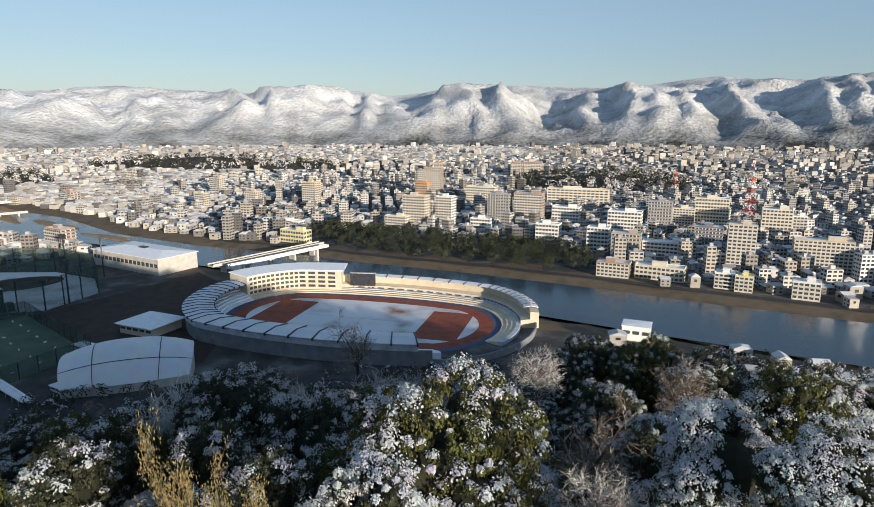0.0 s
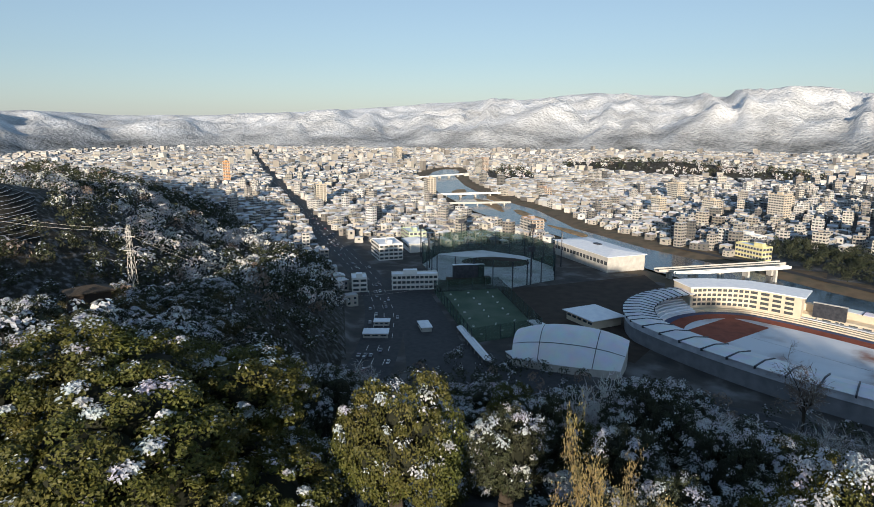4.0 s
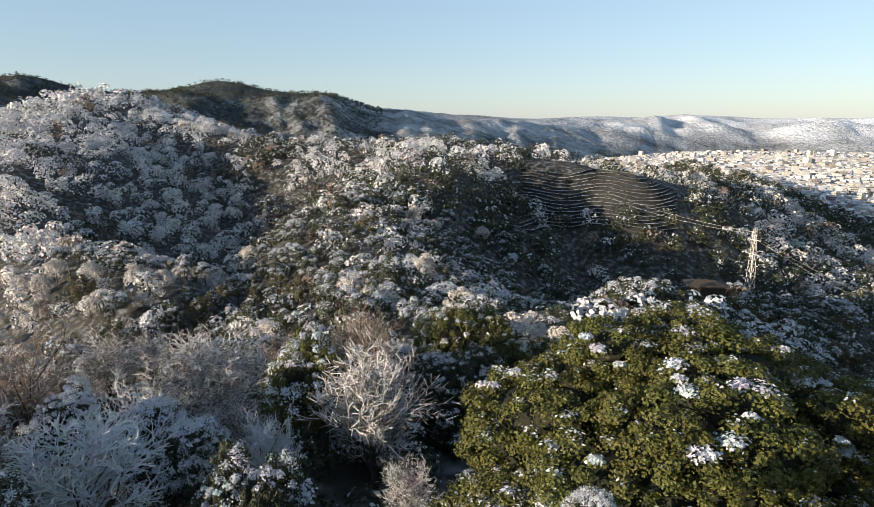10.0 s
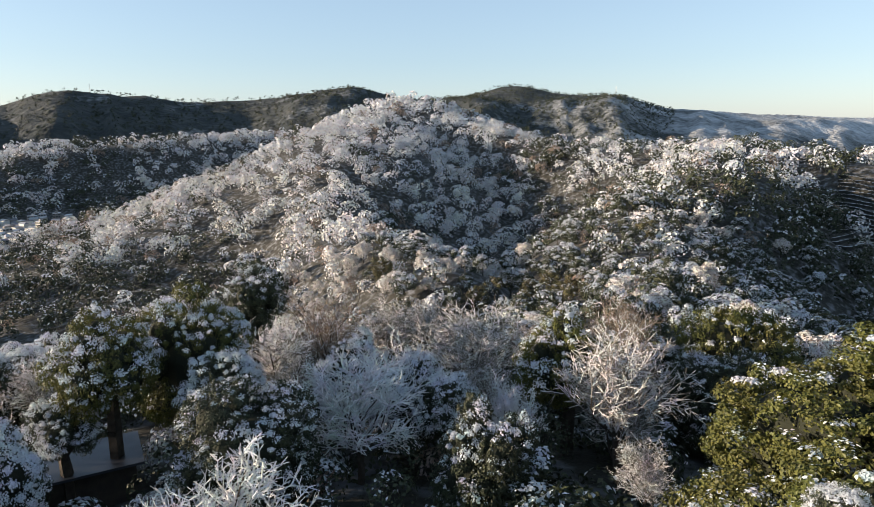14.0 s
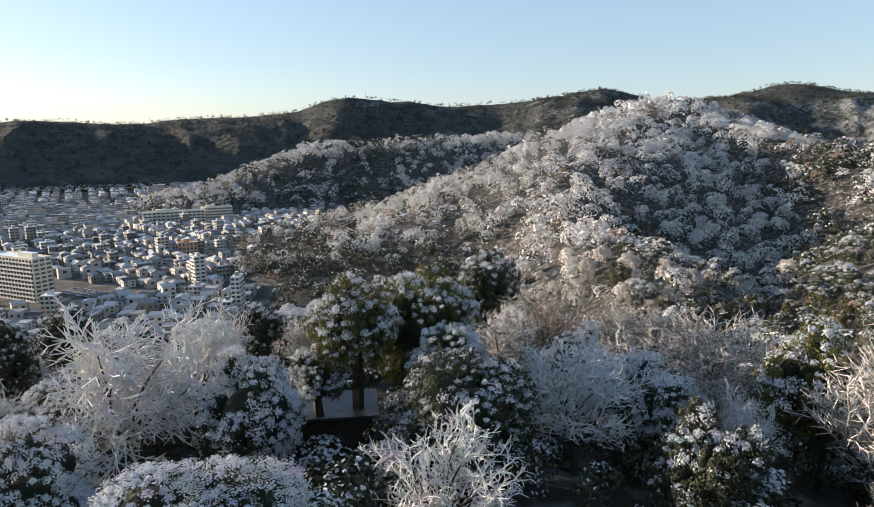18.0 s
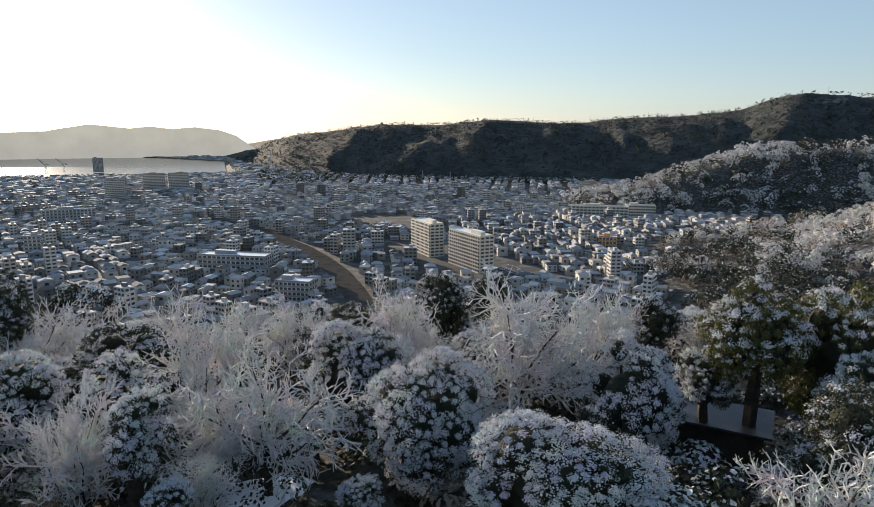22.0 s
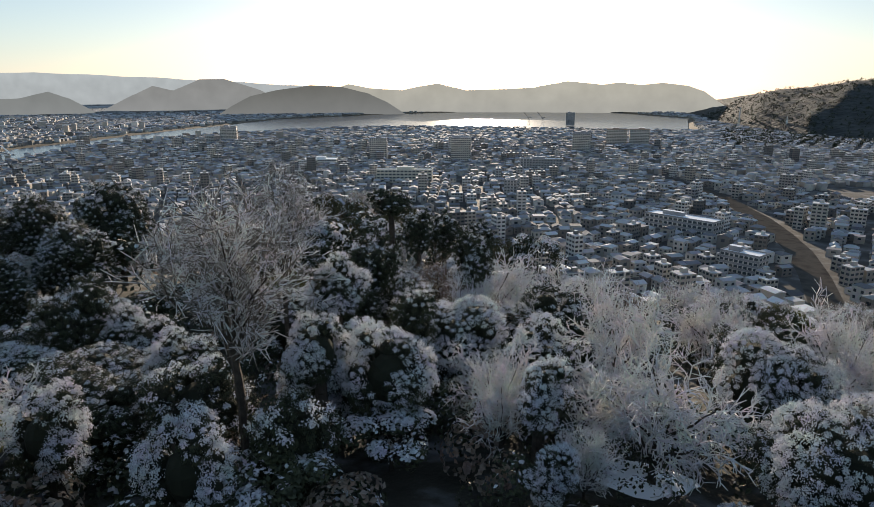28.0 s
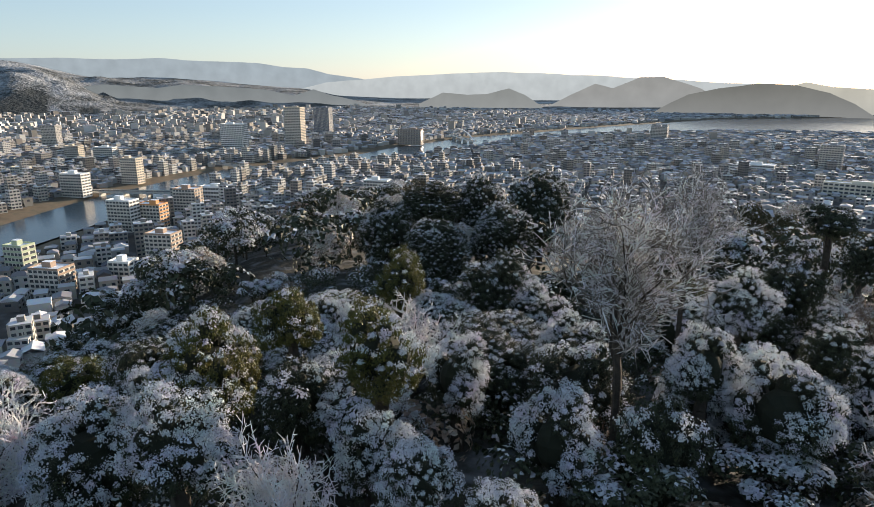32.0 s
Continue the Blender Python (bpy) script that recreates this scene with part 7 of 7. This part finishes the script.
woods(1330, 2700, 62000, 4.2, 13, "southern_range_woods", "dark woods over the southern range", 25, (3,), True)
woods(88, 330, 2200, 5.0, 150, "hillside_woods", "snow-dusted evergreen and rimed leafless trees on the slopes", 21)
woods(1300, 1900, 26000, 6.5, 30, "far_town_woods", "wooded mounds between the houses", 23)
woods(330, 760, 13000, 6.6, 120, "distant_woods", "snowy and leafless trees over the farther hills", 22)
woods(760, 1300, 17000, 8.0, 60, "farther_woods", "snowy and leafless trees over the farther hills", 24)
# scrub and groves where the town meets the southern range
erg = np.random.default_rng(41)
er, ea = erg.uniform(1380, 1900, 7500), np.radians(erg.uniform(140, 193, 7500))
ex, ey = -er * np.sin(ea), er * np.cos(ea)
ez, ek = height(ex, ey)
oke = (ek == 0) & (np.abs(ez) < 3) & (fractal(ex, ey, 160, 3, 21.0) + (er - 1490) / 160 > 0.1)
ex, ey, ez = ex[oke], ey[oke], ez[oke]
canopy("foothill_groves", ex, ey, ez, erg.uniform(4, 7, len(ex)), erg.uniform(3, 6, len(ex)), np.full(len(ex), 1), 24, erg, "dark groves where the town meets the southern range")
uaz, ud = srg.uniform(0, 360, 1300), np.sqrt(srg.uniform(8 ** 2, 92 ** 2, 1300))
ux, uy = -np.sin(np.radians(uaz)) * ud, np.cos(np.radians(uaz)) * ud
uz = height(ux, uy)[0]
for x, y, z in zip(ux[:220].tolist(), uy[:220].tolist(), uz[:220].tolist()):
    kind = ["white", "half", "rime", "green"][int(srg.choice(4, p=[0.3, 0.4, 0.2, 0.1]))]
    ob = tagged(new("shrub", SLOPE_MESHES[kind][int(srg.integers(3))]), "low snow-dusted shrub under the taller trees", "shrub", "shrubs under the trees")
    k = float(srg.uniform(0.4, 0.75))
    ob.matrix_basis = pose(x, y, z - 0.6, 0, 0, float(srg.uniform(0, 360))) @ Matrix.Diagonal((k, k, k * 0.75, 1))
# mostly dark clumps: the black shade under the trees put into their colour
unk = srg.choice(4, 1080, p=[0.16, 0.72, 0.05, 0.07])
canopy("undergrowth", ux[220:], uy[220:], uz[220:] - 0.3, srg.uniform(1.5, 3.0, 1080), srg.uniform(1.1, 2.2, 1080), unk, 420, srg, "low evergreen undergrowth and saplings dusted with snow")
zz0 = height(ptx, pty)[0]
canopy("riverside_pines", ptx, pty, zz0 + 5.0, prg.uniform(4.0, 6.5, len(ptx)), prg.uniform(4.0, 6.5, len(ptx)), np.full(len(ptx), 1), 190, prg, "dark pines and evergreens in the riverside park", False)

# trees and scrub between the foot of the hill and the sports grounds
FOOT = [(-330, 190), (-250, 205), (-195, 245), (-150, 262), (-110, 262), (-60, 285), (60, 292), (165, 305), (330, 180), (250, 110), (-200, 110)]
sx, sy = prg.uniform(-330, 330, 3200), prg.uniform(110, 305, 3200)
oks = inside(sx, sy, FOOT) & (np.hypot(sx, sy) > 100) & (away(sx, sy, MAIN_ROAD)[0] > 16)
sx, sy = sx[oks][:950], sy[oks][:950]
canopy("foot_woods", sx, sy, height(sx, sy)[0] + 1.0, prg.uniform(2.8, 4.8, len(sx)), prg.uniform(2.8, 4.4, len(sx)), prg.choice([1, 1, 0, 3, 0], len(sx)), 100, prg, "dark evergreens and bare scrub at the foot of the hill")

# small clearings on the hilltop with snow on the ground
for cx_, cy_, ra_, rb_, nm_ in ((29.5, -40.5, 4.6, 2.6, "snowy_clearing"), (8.8, -26.0, 3.4, 2.2, "snowy_clearing")):
    ca = np.linspace(0, 2 * np.pi, 24, endpoint=False)
    wob_ = 1 + 0.16 * np.sin(ca * 3 + cx_) + 0.08 * np.sin(ca * 7)
    rx_, ry_ = np.concatenate([np.cos(ca) * wob_ * f for f in (1.0, 0.66, 0.33)]) * ra_ + cx_, np.concatenate([np.sin(ca) * wob_ * f for f in (1.0, 0.66, 0.33)]) * rb_ + cy_
    cz_ = height(rx_, ry_)[0] + np.repeat([-0.1, 0.35, 0.4], 24)
    q_ = np.array([(k * 24 + i, k * 24 + (i + 1) % 24, k * 24 + 24 + (i + 1) % 24, k * 24 + 24 + i) for k in range(2) for i in range(24)] + [(48 + i, 49 + i, 70 - i, 71 - i) for i in range(11)])
    tagged(new(nm_, quick_mesh(nm_, np.stack([rx_, ry_, cz_], 1), q_, [M_SNOW], np.zeros(len(q_), int), True)), "small clearing with thin snow on the ground", "ground", kind="structure")

# terraced plots on the near ridge: stone steps with snow on top
# near-black stone: the shade on this slope is put into its colour
M_TERRACE = material("shaded_terrace_stone", [(0.014, 0.015, 0.013), (0.034, 0.033, 0.03)], 0.4, 0.95, bump=0.3)
terraces = tagged(new("terraced_plots"), "dark terraced plots stepping up the ridge", "terraces")
lr, la = np.arange(396, 500, 1.0), np.linspace(72.4, 85.8, 40)
LR, LA = np.meshgrid(lr, np.radians(la), indexing="ij")
lz = np.maximum.accumulate(height(-LR * np.sin(LA), LR * np.cos(LA))[0], 0)
for level in np.arange(54, 86, 2.1):
    wob = 1.6 * np.sin(la * 0.9) + 0.3 * np.sin(la * 2.1 + level) - 0.03 * (la - 79) ** 2
    at_r = np.array([np.interp(level + wo, lz[:, j], lr) for j, wo in enumerate(wob)])
    gone = level + wob > lz.max(0) - 0.5
    run = [j for j in range(40) if not gone[j]]
    if len(run) < 6:
        continue
    tl, ra, tz = np.radians(la[run]), at_r[run], (level + wob)[run]
    rows_ = [(ra - 0.6, tz - 2.5), (ra - 0.3, tz + 1.5), (ra + 0.25, tz + 1.55), (ra + 1.0, tz + 0.5), (ra + 5.5, tz + 0.6), (ra + 6, tz - 3)]
    v = np.concatenate([np.stack([-np.sin(tl) * q, np.cos(tl) * q, h_], 1) for q, h_ in rows_])
    m_ = len(run)
    q = [(k * m_ + j, k * m_ + j + 1, (k + 1) * m_ + j + 1, (k + 1) * m_ + j) for k in range(5) for j in range(m_ - 1)]
    part("terrace_wall", quick_mesh("terrace_wall", v, np.array(q)[:, ::-1], [M_TERRACE, M_SNOW], np.repeat([0, 1, 0, 0, 0], m_ - 1)), terraces)

# sandbars and reed beds in the upper river
M_REED = material("dry_reed", [(0.2, 0.13, 0.07), (0.3, 0.21, 0.12), (0.13, 0.1, 0.06)], 0.1, 0.95, bump=0.5)
for bx, by, la_, lb_, deg in ((-700, 905, 62, 13, 50), (-560, 800, 75, 12, 40), (-455, 740, 60, 8, 36), (-345, 655, 45, 7, 32), (-600, 868, 60, 9, 42)):
    ang = np.linspace(0, 2 * np.pi, 28, endpoint=False)
    wob = 1 + 0.18 * np.sin(ang * 3 + bx) + 0.1 * np.sin(ang * 5)
    ring_v = np.concatenate([np.stack([np.cos(ang) * la_ * wob * f, np.sin(ang) * lb_ * wob * f, np.full(28, zz)], 1) for f, zz in ((1.0, -3.0), (0.92, -1.7), (0.5, -1.1))])
    me = bpy.data.meshes.new("sandbar")
    me.from_pydata(ring_v.tolist(), [], [(k * 28 + i, k * 28 + (i + 1) % 28, (k + 1) * 28 + (i + 1) % 28, (k + 1) * 28 + i) for k in range(2) for i in range(28)] + [tuple(range(56, 84))])
    me.materials.append(M_REED)
    ob = tagged(new("sandbar", me), "low brown reed-covered sandbar in the river", "sandbar", kind="structure")
    ob.matrix_basis = pose(bx, by, 0, 0, 0, 180 - deg)
